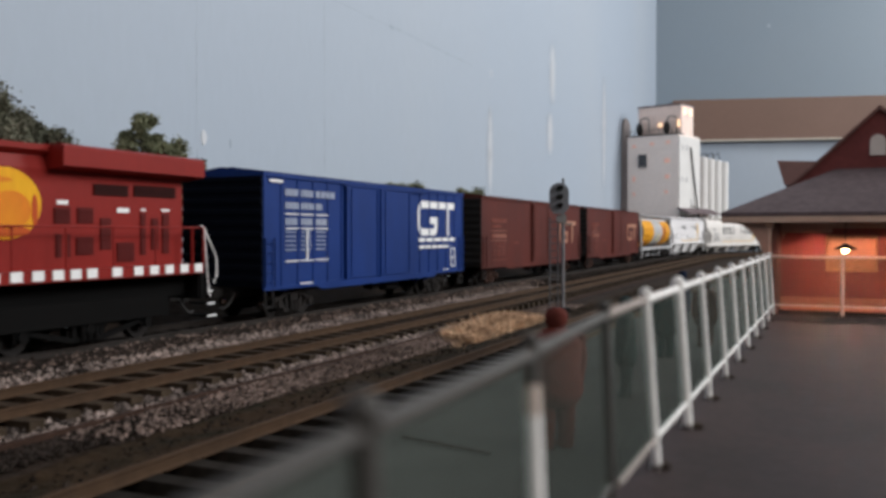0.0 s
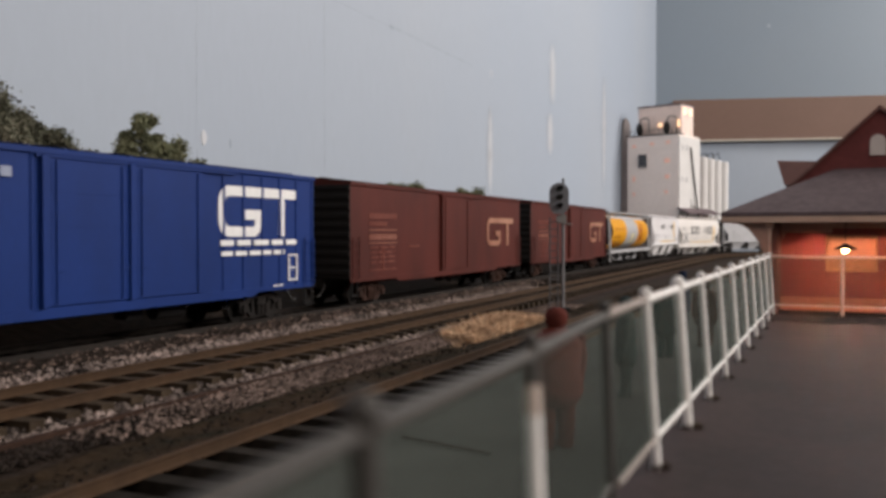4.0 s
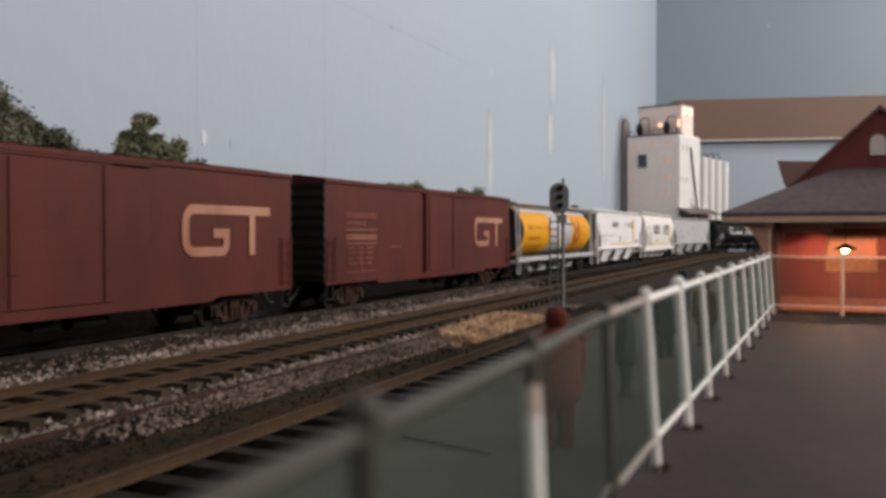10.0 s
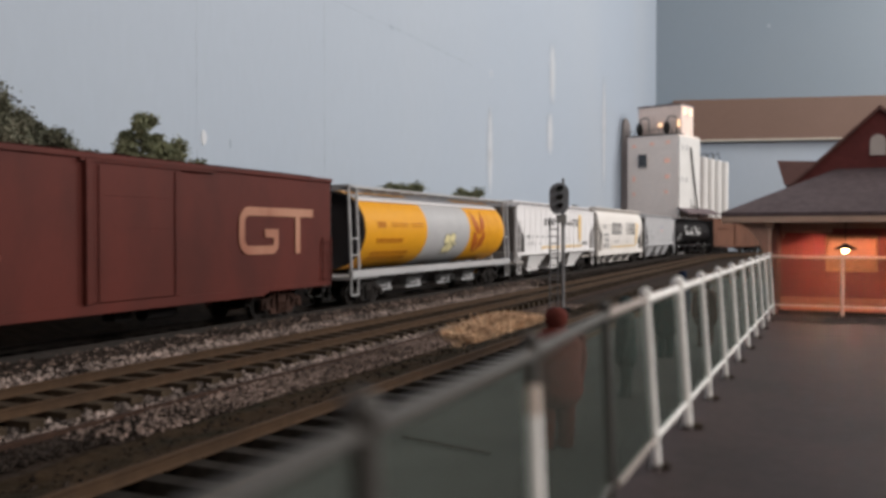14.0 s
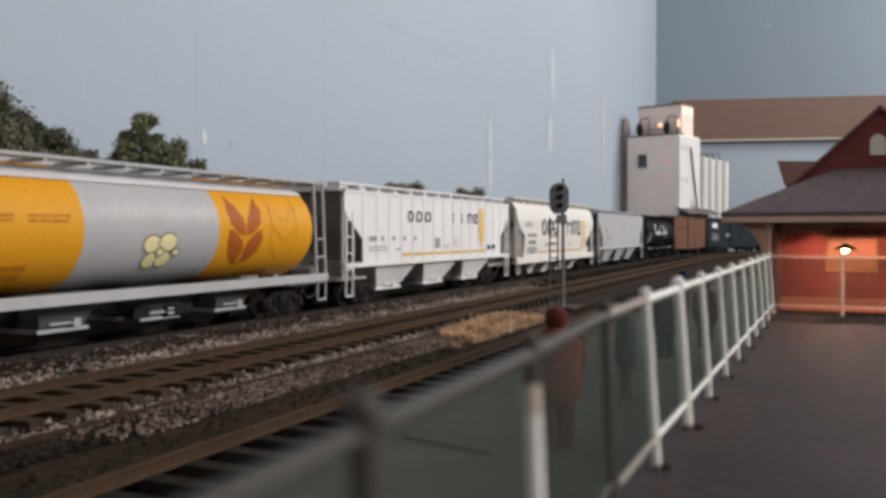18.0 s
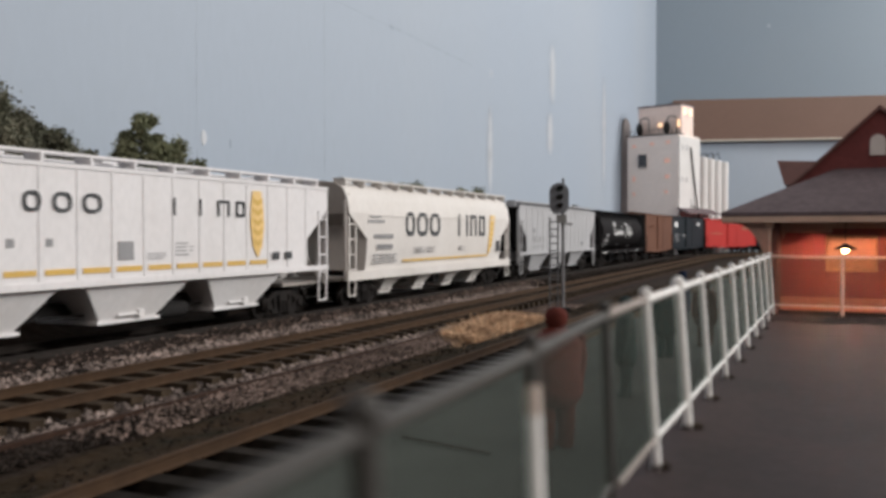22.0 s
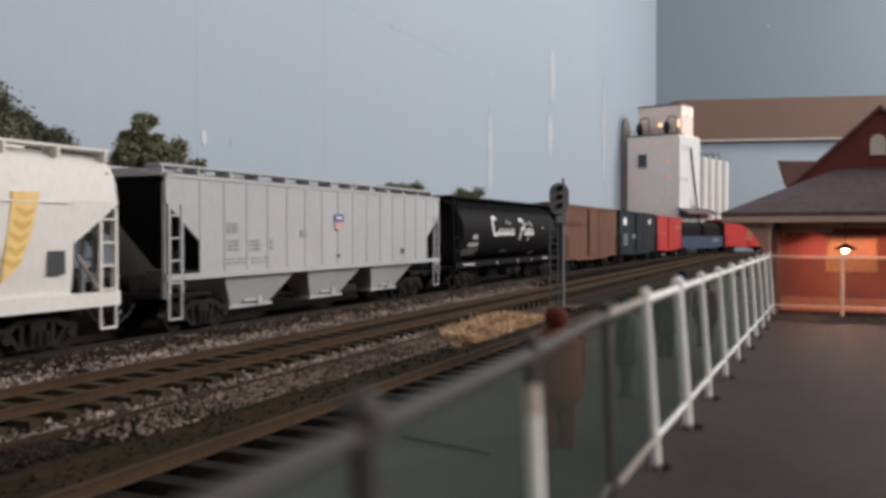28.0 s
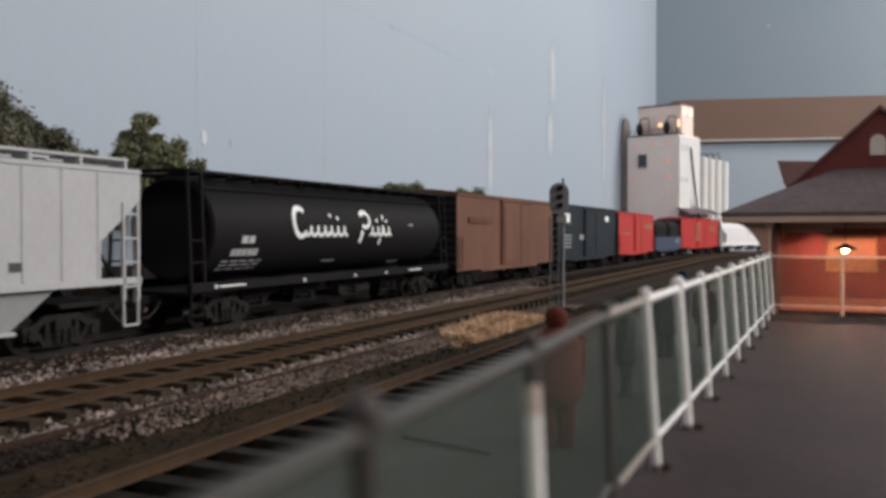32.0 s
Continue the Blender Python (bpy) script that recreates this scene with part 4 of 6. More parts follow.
for x, y, hh, c, turn, lab in ((1.48, 11.3, 1.82, (0.1, 0.025, 0.019), 20, "reddish-brown plain model figurine on the walkway"), (3.15, 14.9, 1.7, (0.03, 0.045, 0.045), 80, "dark grey-green plain model figurine on the walkway"), (5.02, 19.5, 1.55, (0.016, 0.05, 0.05), 10, "teal plain model figurine on the walkway"), (6.85, 24.7, 1.72, (0.008, 0.015, 0.034), 50, "blue plain model figurine on the walkway"), (6.5, 21.4, 1.66, (0.07, 0.03, 0.02), 0, "orange-brown plain model figurine on the walkway")):
    figurine(x, y, -0.1, hh, material("figurine_paint", c, 0.85, grain=0.2, spec=0.1), turn, lab, 1.45 if y < 12 else 1.2)


# ---- the train ----
TIMES = [0, 2, 4, 6, 7.5, 9, 10.5, 12, 14, 16, 18, 20, 22, 24, 26, 28, 30, 32]
GONE = [0.0, 6.53, 13.01, 19.88, 25.11, 31.04, 38.0, 44.94, 54.1, 63.6, 72.88, 82.03, 91.42, 100.95, 110.3, 119.65, 128.96, 137.86]


def spline_bends():
    n = len(TIMES)
    h = [b - a for a, b in zip(TIMES, TIMES[1:])]
    A, r = np.eye(n), np.zeros(n)
    for i in range(1, n - 1):
        A[i, i - 1], A[i, i], A[i, i + 1] = h[i - 1], 2 * (h[i - 1] + h[i]), h[i]
        r[i] = 6 * ((GONE[i + 1] - GONE[i]) / h[i] - (GONE[i] - GONE[i - 1]) / h[i - 1])
    return np.linalg.solve(A, r)


BENDS = spline_bends()


def gone(t):
    """Metres that the train has rolled at t seconds."""
    j = max(0, min(len(TIMES) - 2, sum(1 for k in TIMES if k <= t) - 1))
    h, d = TIMES[j + 1] - TIMES[j], t - TIMES[j]
    return GONE[j] + d * ((GONE[j + 1] - GONE[j]) / h - h * (2 * BENDS[j] + BENDS[j + 1]) / 6) + d * d * BENDS[j] / 2 + d ** 3 * (BENDS[j + 1] - BENDS[j]) / (6 * h)


def car_pose(mid, base, t):
    """A car's pose from its two truck centres on the line."""
    s = mid - gone(t)
    a, b = line(s - base / 2), line(s + base / 2)
    turn = math.degrees(math.atan2(b[1] - a[1], b[0] - a[0]))
    return at((a[0] + b[0]) / 2, (a[1] + b[1]) / 2, 0, 0, 0, turn)


CARS = []


def car(name, u0, u1, label, category="freight car"):
    ob = thing(name, car_pose((u0 + u1) / 2, (u1 - u0) * 0.7, 0), label, category, "cars of the train")
    CARS.append((ob, (u0 + u1) / 2, (u1 - u0) * 0.7))
    return ob


def paint(name, c, worn_shaded=None, amount=0.45, rough=0.55, grain=0.06, spec=0.16):
    M[name] = material(name, c, rough, spots=worn_shaded or [v * 0.75 for v in c], spot_scale=0.55, spot_amount=amount, grain=grain, grain_scale=9, stretch=(1, 1, 0.45), spec=spec)
    return M[name]


BLUE = paint("bright_blue_paint", (0.0065, 0.03, 0.16), (0.005, 0.02, 0.1), 0.5)
OXIDE = paint("oxide_brown_paint", (0.092, 0.0195, 0.0145), (0.056, 0.014, 0.011), 0.8, 0.55)
TAN = paint("faded_brown_paint", (0.15, 0.071, 0.047), (0.1, 0.05, 0.037), 0.7, 0.7)
SLATE_GREEN = paint("dark_green_grey_paint", (0.014, 0.02, 0.025), (0.022, 0.027, 0.031), 0.5)
RED = paint("freight_red_paint", (0.42, 0.042, 0.038), (0.32, 0.038, 0.034), 0.4)
LOCO_RED = paint("locomotive_red_paint", (0.215, 0.0155, 0.012), (0.165, 0.013, 0.01), 0.35, 0.45)
SILVER = paint("silver_grey_paint", (0.42, 0.42, 0.43), (0.34, 0.34, 0.35), 0.4, 0.42)
YELLOW = paint("golden_yellow_paint", (0.68, 0.31, 0.016), (0.6, 0.265, 0.016), 0.35)
WHITE = paint("white_car_paint", (0.74, 0.725, 0.735), (0.66, 0.64, 0.64), 0.5)
CREAM = paint("cream_white_car_paint", (0.69, 0.66, 0.635), (0.61, 0.57, 0.535), 0.5)
GREY = paint("grey_car_paint", (0.43, 0.43, 0.445), (0.37, 0.37, 0.38), 0.5)
BLACK = paint("black_car_paint", (0.0125, 0.012, 0.0128), (0.016, 0.012, 0.012), 0.4, 0.62, spec=0.06)
STEEL_BLUE = paint("blue_grey_paint", (0.05, 0.066, 0.105), amount=0.4)
PALE = paint("white_lettering", (0.8, 0.8, 0.8), (0.7, 0.7, 0.7), 0.3)
FADED = paint("faded_cream_lettering", (0.42, 0.22, 0.15), (0.24, 0.09, 0.06), 0.9)
PALE_THIN = paint("thin_white_lettering", (0.36, 0.4, 0.5), (0.14, 0.18, 0.3), 0.8)
DIM = paint("dim_lettering", (0.2, 0.066, 0.05), (0.12, 0.03, 0.022), 0.9)
MID = paint("worn_cream_lettering", (0.3, 0.13, 0.095), (0.17, 0.055, 0.04), 0.9)
INK = paint("charcoal_lettering", (0.06, 0.065, 0.07), (0.09, 0.09, 0.1), 0.4)
PALE_GREY = paint("pale_grey_lettering", (0.5, 0.5, 0.51), amount=0.4)
GREYINK = paint("grey_lettering", (0.3, 0.3, 0.31), amount=0.4)
GOLD = paint("golden_stripe", (0.66, 0.43, 0.12), (0.6, 0.4, 0.16), 0.5)
LEAF = paint("orange_brown_emblem", (0.4, 0.1, 0.016), amount=0.3)
YELLOW_INK = paint("brown_yellow_lettering", (0.5, 0.19, 0.014), amount=0.3)
LEAF_DIM = paint("dark_yellow_emblem", (0.62, 0.265, 0.014), amount=0.3)
PETAL = paint("pale_cream_emblem", (0.78, 0.7, 0.4), amount=0.3)
DARK = M["dark"]
# car ends turn from the lamps; their shade is put into this near-black
BLACKEND = paint("shaded_end_paint", (0.021, 0.02, 0.02), amount=0.3, rough=0.8, spec=0.06)
LOCO_BLACK = paint("locomotive_underframe_black", (0.0062, 0.006, 0.006), rough=0.9, spec=0.05)
# pale hoppers' ends, darkened by colour because they face away from the light
END_GREY = paint("shaded_end_grey", (0.36, 0.33, 0.305), (0.22, 0.195, 0.18), 0.7, 0.8)
# bay bodies, much darker than the sill and gates
BAY_DARK = paint("dark_bay_paint", (0.11, 0.11, 0.112), (0.05, 0.05, 0.05), 0.8, 0.8)
M["tread"] = material("worn_wheel_steel", (0.55, 0.53, 0.51), 0.22, metal=1.0, grain=0.3)
M["grime"] = material("black_truck_grime", (0.019, 0.0175, 0.017), 0.85, spots=(0.03, 0.025, 0.023), grain=0.3, spec=0.08)
M["truck_brown"] = material("rusty_truck_frame", (0.05, 0.026, 0.02), 0.85, spots=(0.025, 0.015, 0.012), spot_scale=1.5, spot_amount=0.8, grain=0.3, spec=0.1)
M["hose"] = material("grey_rubber_hose", (0.07, 0.066, 0.065), 0.5, grain=0.15)
AXLES = []


def wheelset(parent, x):
    bm = bmesh.new()
    rod(bm, (0, -0.8, 0), (0, 0.8, 0), 0.08, 8)
    for y in (-0.74, 0.74):
        sg = -1 if y < 0 else 1
        rod(bm, (0, y - 0.065, 0), (0, y + 0.065, 0), 0.42, 24)
        rod(bm, (0, y - sg * 0.065, 0), (0, y - sg * 0.1, 0), 0.45, 24)
        rod(bm, (0, y + sg * 0.065, 0), (0, y + sg * 0.11, 0), 0.13, 10)
        for k in range(4):
            a = k * math.pi / 2
            rod(bm, (0.26 * math.cos(a), y + sg * 0.06, 0.26 * math.sin(a)), (0.26 * math.cos(a), y + sg * 0.075, 0.26 * math.sin(a)), 0.05, 6)
        loft(bm, [[(r * math.cos(2 * math.pi * k / 24), y + sg * d, r * math.sin(2 * math.pi * k / 24)) for k in range(24)] for r, d in ((0.419, 0.06), (0.418, 0.071), (0.36, 0.071), (0.36, 0.06))], caps=False)
    rim = [f for f in bm.faces if all(v.co.x ** 2 + v.co.z ** 2 > 0.16 for v in f.verts)]
    for f in rim:
        f.material_index = 1 if len(f.verts) == 4 else 0
    ob = part("wheelset", bm, M["grime"], parent, at=at(x, 0, 0.42))
    ob.data.materials.append(M["tread"])
    AXLES.append(ob)


def truck(car_ob, x, mat=None, axles=(-0.88, 0.88)):
    mat = mat or M["grime"]
    bm = bmesh.new()
    box(bm, -0.22, 0.22, -1.1, 1.1, 0.42, 0.78)
    tr = part("truck", bm, mat, car_ob, at=at(x, 0, 0))
    w = axles[-1]
    for y in (-1.08, 0.98):
        bm = bmesh.new()
        plate(bm, [(-w - 0.22, 0.5), (-w - 0.22, 0.62), (-w + 0.1, 0.66), (-0.5, 0.84), (0.5, 0.84), (w - 0.1, 0.66), (w + 0.22, 0.62), (w + 0.22, 0.5), (w - 0.15, 0.5), (0.45, 0.7), (-0.45, 0.7), (-w + 0.15, 0.5)], y, y + 0.1)
        plate(bm, [(-w + 0.12, 0.44), (-w + 0.18, 0.54), (-0.5, 0.26), (0.5, 0.26), (w - 0.18, 0.54), (w - 0.12, 0.44), (0.55, 0.14), (-0.55, 0.14)], y, y + 0.1)
        for k in (-0.48, 0.36):
            box(bm, k, k + 0.12, y + 0.005, y + 0.095, 0.2, 0.78)
        for a in (axles[0], axles[-1]):
            box(bm, a - 0.2, a + 0.2, y - 0.01, y + 0.11, 0.3, 0.58)
        sgn = -1 if y < 0 else 1
        for a in axles:
            rod(bm, (a, y + 0.05, 0.43), (a, y + 0.05 + sgn * 0.14, 0.43), 0.13, 10)
        for k in (-0.2, 0, 0.2):
            rod(bm, (k, y + 0.05 + sgn * 0.07, 0.2), (k, y + 0.05 + sgn * 0.07, 0.52), 0.075, 8)
        part("side_frame", bm, mat, tr)
    for a in axles:
        wheelset(tr, a)
    return tr


def coupler(ob, x, sgn):
    bm = bmesh.new()
    box(bm, min(x, x + sgn * 0.45), max(x, x + sgn * 0.45), -0.1, 0.1, 0.75, 0.98)
    soft_box(bm, min(x + sgn * 0.4, x + sgn * 0.75), max(x + sgn * 0.4, x + sgn * 0.75), -0.2, 0.17, 0.7, 1.02, 0.05)
    part("coupler", bm, M["grime"], ob)
    bm = bmesh.new()
    pipe(bm, [(x, -0.45, 0.85), (x + sgn * 0.2, -0.45, 0.6), (x + sgn * 0.45, -0.42, 0.42), (x + sgn * 0.65, -0.4, 0.45)], 0.02)
    part("air_hose", bm, M["hose"], ob, "grey air hose")


def underframe(ob, h, sill=None):
    bm = bmesh.new()
    box(bm, -h, h, -0.3, 0.3, 0.7, 1.0)
    part("centre_sill", bm, DARK, ob)
    bm = bmesh.new()
    rod(bm, (1.2, -0.75, 0.62), (2.3, -0.75, 0.62), 0.22, 10)
    box(bm, 0.1, 0.7, -0.9, -0.5, 0.5, 0.85)
    pipe(bm, [(-3, -0.6, 0.7), (4, -0.6, 0.7)], 0.03)
    part("brake_gear", bm, DARK, ob)


def ladder(ob, x0, x1, y, z0, z1, mat, rungs, r=0.028):
    bm = bmesh.new()
    for x in (x0, x1):
        box(bm, x - r, x + r, y - r, y + r, z0, z1)
    for k in range(rungs):
        z = z0 + (z1 - z0) * (k + 0.5) / rungs
        rod(bm, (x0, y, z), (x1, y, z), r * 0.8, 6)
    part("ladder", bm, mat, ob)


def stirrup(ob, x, mat, y=-1.5, w=0.42, z0=0.42, z1=1.0):
    bm = bmesh.new()
    for a, b in (((x, z1), (x, z0)), ((x, z0), (x + w, z0)), ((x + w, z0), (x + w, z1))):
        rod(bm, (a[0], y, a[1]), (b[0], y, b[1]), 0.035, 6)
    part("stirrup_step", bm, mat, ob)


def bars(ob, name, rects, y, mat, label=""):
    """Flat painted bars on a side: (x0, x1, z0, z1)."""
    bm = bmesh.new()
    for i, (x0, x1, z0, z1) in enumerate(rects):
        box(bm, x0, x1, y - 0.012 - 0.004 * (i % 3), y + 0.004, z0, z1)
    p = part(name, bm, mat, ob, label)
    if name in ("lettering", "small_lettering", "notice"):
        tagged(p, kind="stuff")


def lines(x0, x1, z0, z1, rows, cols, fill=0.55, seed=1):
    """Rows of short bars in place of small lettering."""
    rng = random.Random(seed)
    out, dz = [], (z1 - z0) / rows
    for r in range(rows):
        x = x0
        while x < x1 - 0.05:
            w = (x1 - x0) / cols * rng.uniform(0.6, 1.0)
            out.append((x, min(x + w, x1), z1 - (r + fill) * dz, z1 - r * dz))
            x += w + (x1 - x0) / cols * 0.22
    return out


def frame_ring(x0, x1, z0, z1, k, y, round_by=0.5, n=24):
    """A closed ring with a rounded rectangular outline, stroke k."""
    bm, mx, mz = bmesh.new(), (x0 + x1) / 2, (z0 + z1) / 2
    unit = [(math.cos(2 * math.pi * (i + 0.5) / n), math.sin(2 * math.pi * (i + 0.5) / n)) for i in range(n)]
    unit = [(math.copysign(abs(u) ** round_by, u), math.copysign(abs(v) ** round_by, v)) for u, v in unit]
    loft(bm, [[(mx + u * ((x1 - x0) / 2 - d), yy, mz + v * ((z1 - z0) / 2 - d)) for u, v in unit] for d, yy in ((0, y + 0.004), (0, y - 0.014), (k, y - 0.014), (k, y + 0.004), (0, y + 0.004))], caps=False)
    return bm


def flat_stroke(pts, wide, y, deep=0.018):
    """A painted band of even width along (x, z) points on a flat side."""
    bm, rings, n = bmesh.new(), [], len(pts)
    for i, (x, z) in enumerate(pts):
        (xa, za), (xb, zb) = pts[max(0, i - 1)], pts[min(n - 1, i + 1)]
        p, q = Vector((x - xa, z - za)), Vector((xb - x, zb - z))
        p, q = (p if p.length > 1e-6 else q).normalized(), (q if q.length > 1e-6 else p).normalized()
        m = Vector((-p.y - q.y, p.x + q.x)).normalized()
        k = wide / 2 / max(0.5, m.dot(Vector((-p.y, p.x))))
        rings.append([(x + m.x * k, y - deep, z + m.y * k), (x - m.x * k, y - deep, z - m.y * k), (x - m.x * k, y + 0.004, z - m.y * k), (x + m.x * k, y + 0.004, z + m.y * k)])
    loft(bm, rings)
    return bm


def block_emblem(ob, x0, x1, z0, z1, k, y, mat, label):
    """A rounded open band with an inner tab, and a post, under one long bar; stroke k."""
    w, r = k / 2, 0.34
    m, p, q = x0 + (x1 - x0) * 0.5 - w, x0 + (x1 - x0) * 0.74, z0 + (z1 - z0) * 0.54
    bend = [(x0 + w + r * (1 - math.sin(a)), z1 - w - r * (1 - math.cos(a))) for a in [math.pi / 2 * i / 6 for i in range(7)]]
    low = [(x0 + w + r * (1 - math.cos(a)), z0 + w + r * (1 - math.sin(a))) for a in [math.pi / 2 * i / 6 for i in range(7)]]
    corner = [(m - r * 0.6 * (1 - math.sin(a)), z0 + w + r * 0.6 * (1 - math.cos(a))) for a in [math.pi / 2 * i / 6 for i in range(7)]]
    part("emblem_band", flat_stroke([(m, z1 - w)] + bend + low + corner + [(m, q - w), (m - 2.2 * k, q - w)], k, y), mat, ob, label)
    for name, b in (("emblem_bar", (m + 0.004, x1, z1 - k, z1)), ("emblem_post", (p, p + k, z0, z1 - k))):
        bm = bmesh.new()
        box(bm, b[0], b[1], y - 0.018, y + 0.004, b[2], b[3])
        part(name, bm, mat, ob, label)


def block_marks(ob, marks, z0, z1, k, y, mat):
    """A row of plain marks, each a part: a ring, a post, a gate or a square frame."""
    for kind, a, b in marks:
        if kind == "ring":
            bm = frame_ring(a, b, z0, z1, k, y, 0.75)
        elif kind == "frame":
            bm = frame_ring(a, b, z0, z1, k, y, 0.12, 28)
        else:
            bm = bmesh.new()
            box(bm, a, a + k, y - 0.012, y + 0.004, z0, z1)
            if kind == "gate":
                box(bm, b - k, b, y - 0.012, y + 0.004, z0, z1)
                box(bm, a + k, b - k, y - 0.011, y + 0.004, z1 - k, z1)
        part("block_mark", bm, mat, ob)


def boxcar(u0, u1, label, mat, top=4.6, sill=0.92, posts=None, doors=(), ladder_h=(1.05, 2.55), end_mat=None, name="boxcar", roof_mat=None, rib=0.07, truck_mat=None):
    ob = car(name, u0, u1, label, "boxcar")
    h = (u1 - u0) / 2
    y = 1.5
    bm = bmesh.new()
    # body with a cross-section that ends in a low gabled roof line; the sill drops between the trucks
    prism(bm, [(-y, sill + 0.12), (y, sill + 0.12), (y, top - 0.1), (-y, top - 0.1)], -h, h)
    part("body", bm, mat, ob)
    for sg in (-1, 1):
        bm = bmesh.new()
        plate(bm, [(-h, sill + 0.12), (-h, sill + 0.0), (-h * 0.62, sill), (-h * 0.58, sill - 0.12), (h * 0.58, sill - 0.12), (h * 0.62, sill), (h, sill), (h, sill + 0.12)], sg * y - 0.03, sg * y + 0.03)
        part("side_sill", bm, mat, ob)
    bm = bmesh.new()
    prism(bm, [(-y - 0.06, top - 0.16), (y + 0.06, top - 0.16), (y + 0.06, top - 0.04), (0, top + 0.14), (-y - 0.06, top - 0.04)], -h - 0.05, h + 0.05)
    for k in range(int(2 * h / 1.0)):
        x = -h + 0.5 + k * 1.0
        prism(bm, [(-y - 0.07, top - 0.06), (-y - 0.07, top - 0.02), (0, top + 0.18), (y + 0.07, top - 0.02), (y + 0.07, top - 0.06), (0, top + 0.12)], x - 0.04, x + 0.04)
    part("roof", bm, roof_mat or mat, ob)
    for sg in (-1, 1):
        bm = bmesh.new()
        x = sg * h
        wave = [(x, sill + 0.1)]
        for k in range(10):
            z, dz = sill + 0.12 + k * (top - sill - 0.26) / 10, (top - sill - 0.26) / 10
            wave += [(x + sg * 0.05, z), (x + sg * 0.05, z + dz * 0.35), (x + sg * 0.1, z + dz * 0.5), (x + sg * 0.1, z + dz * 0.85)]
        plate(bm, wave + [(x, top - 0.12)], -y, y)
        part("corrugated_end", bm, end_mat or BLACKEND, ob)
        coupler(ob, x, sg)
        truck(ob, sg * (h - 2.3), truck_mat)
        ladder(ob, *((-h + 0.05, -h + 0.55) if sg < 0 else (h - 0.55, h - 0.05)), -y - 0.07, ladder_h[0], ladder_h[1], mat, 5, 0.02)
        stirrup(ob, -h + 0.08 if sg < 0 else h - 0.5, DARK, z1=sill + 0.05)
    underframe(ob, h)
    if posts:
        for k in range(posts + 1):
            x = -h + 0.06 + k * (2 * h - 0.12) / posts
            if any(d[0] - 0.1 < x < d[1] + 0.1 for d in doors):
                continue
            for sg in (-1, 1):
                bm = bmesh.new()
                prism(bm, [(sg * y, sill + 0.12), (sg * (y + rib), sill + 0.12), (sg * (y + rib), top - 0.16), (sg * y, top - 0.16)], x - 0.05, x + 0.05)
                part("side_post", bm, mat, ob)
    for x0, x1 in doors:
        for sg in (-1, 1):
            bm = bmesh.new()
            ya, yb = (y, y + 0.06) if sg > 0 else (-y - 0.06, -y)
            box(bm, x0, x1, ya, yb, sill + 0.16, top - 0.24)
            d = part("door", bm, mat, ob)
            for k in range(4):
                z = sill + 0.3 + k * (top - sill - 0.6) / 4
                bm = bmesh.new()
                box(bm, x0 + 0.12, x1 - 0.12, ya - (0.008 if sg < 0 else -0.06), yb + (0.008 if sg > 0 else -0.06), z + 0.06, z + (top - sill - 0.6) / 4 - 0.08)
                part("door_panel", bm, mat, d)
            if sg < 0:
                for x in (x0 + 0.25, x1 - 0.25):
                    bm = bmesh.new()
                    rod(bm, (x, ya - 0.03, sill + 0.2), (x, ya - 0.03, top - 0.3), 0.018, 6)
                    box(bm, x - 0.03, x + 0.2, ya - 0.05, ya - 0.01, sill + 0.9, sill + 0.97)
                    part("lock_rod", bm, mat, d)
                bm = bmesh.new()
                box(bm, x0 - 0.16, x0, ya - 0.07, yb, sill + 0.14, top - 0.2)
                part("door_post", bm, mat, ob)
    if doors:
        bm = bmesh.new()
        box(bm, doors[0][0] - 0.3, doors[-1][1] + 1.4, -y - 0.1, -y, top - 0.24, top - 0.18)
        part("door_track", bm, mat, ob)
    return ob


# the locomotive at the head of the train
EMB = {"orange": paint("orange_emblem", (0.62, 0.16, 0.012), (0.7, 0.3, 0.012), 0.8), "red": paint("red_emblem", (0.42, 0.05, 0.014), (0.5, 0.12, 0.012), 0.7)}


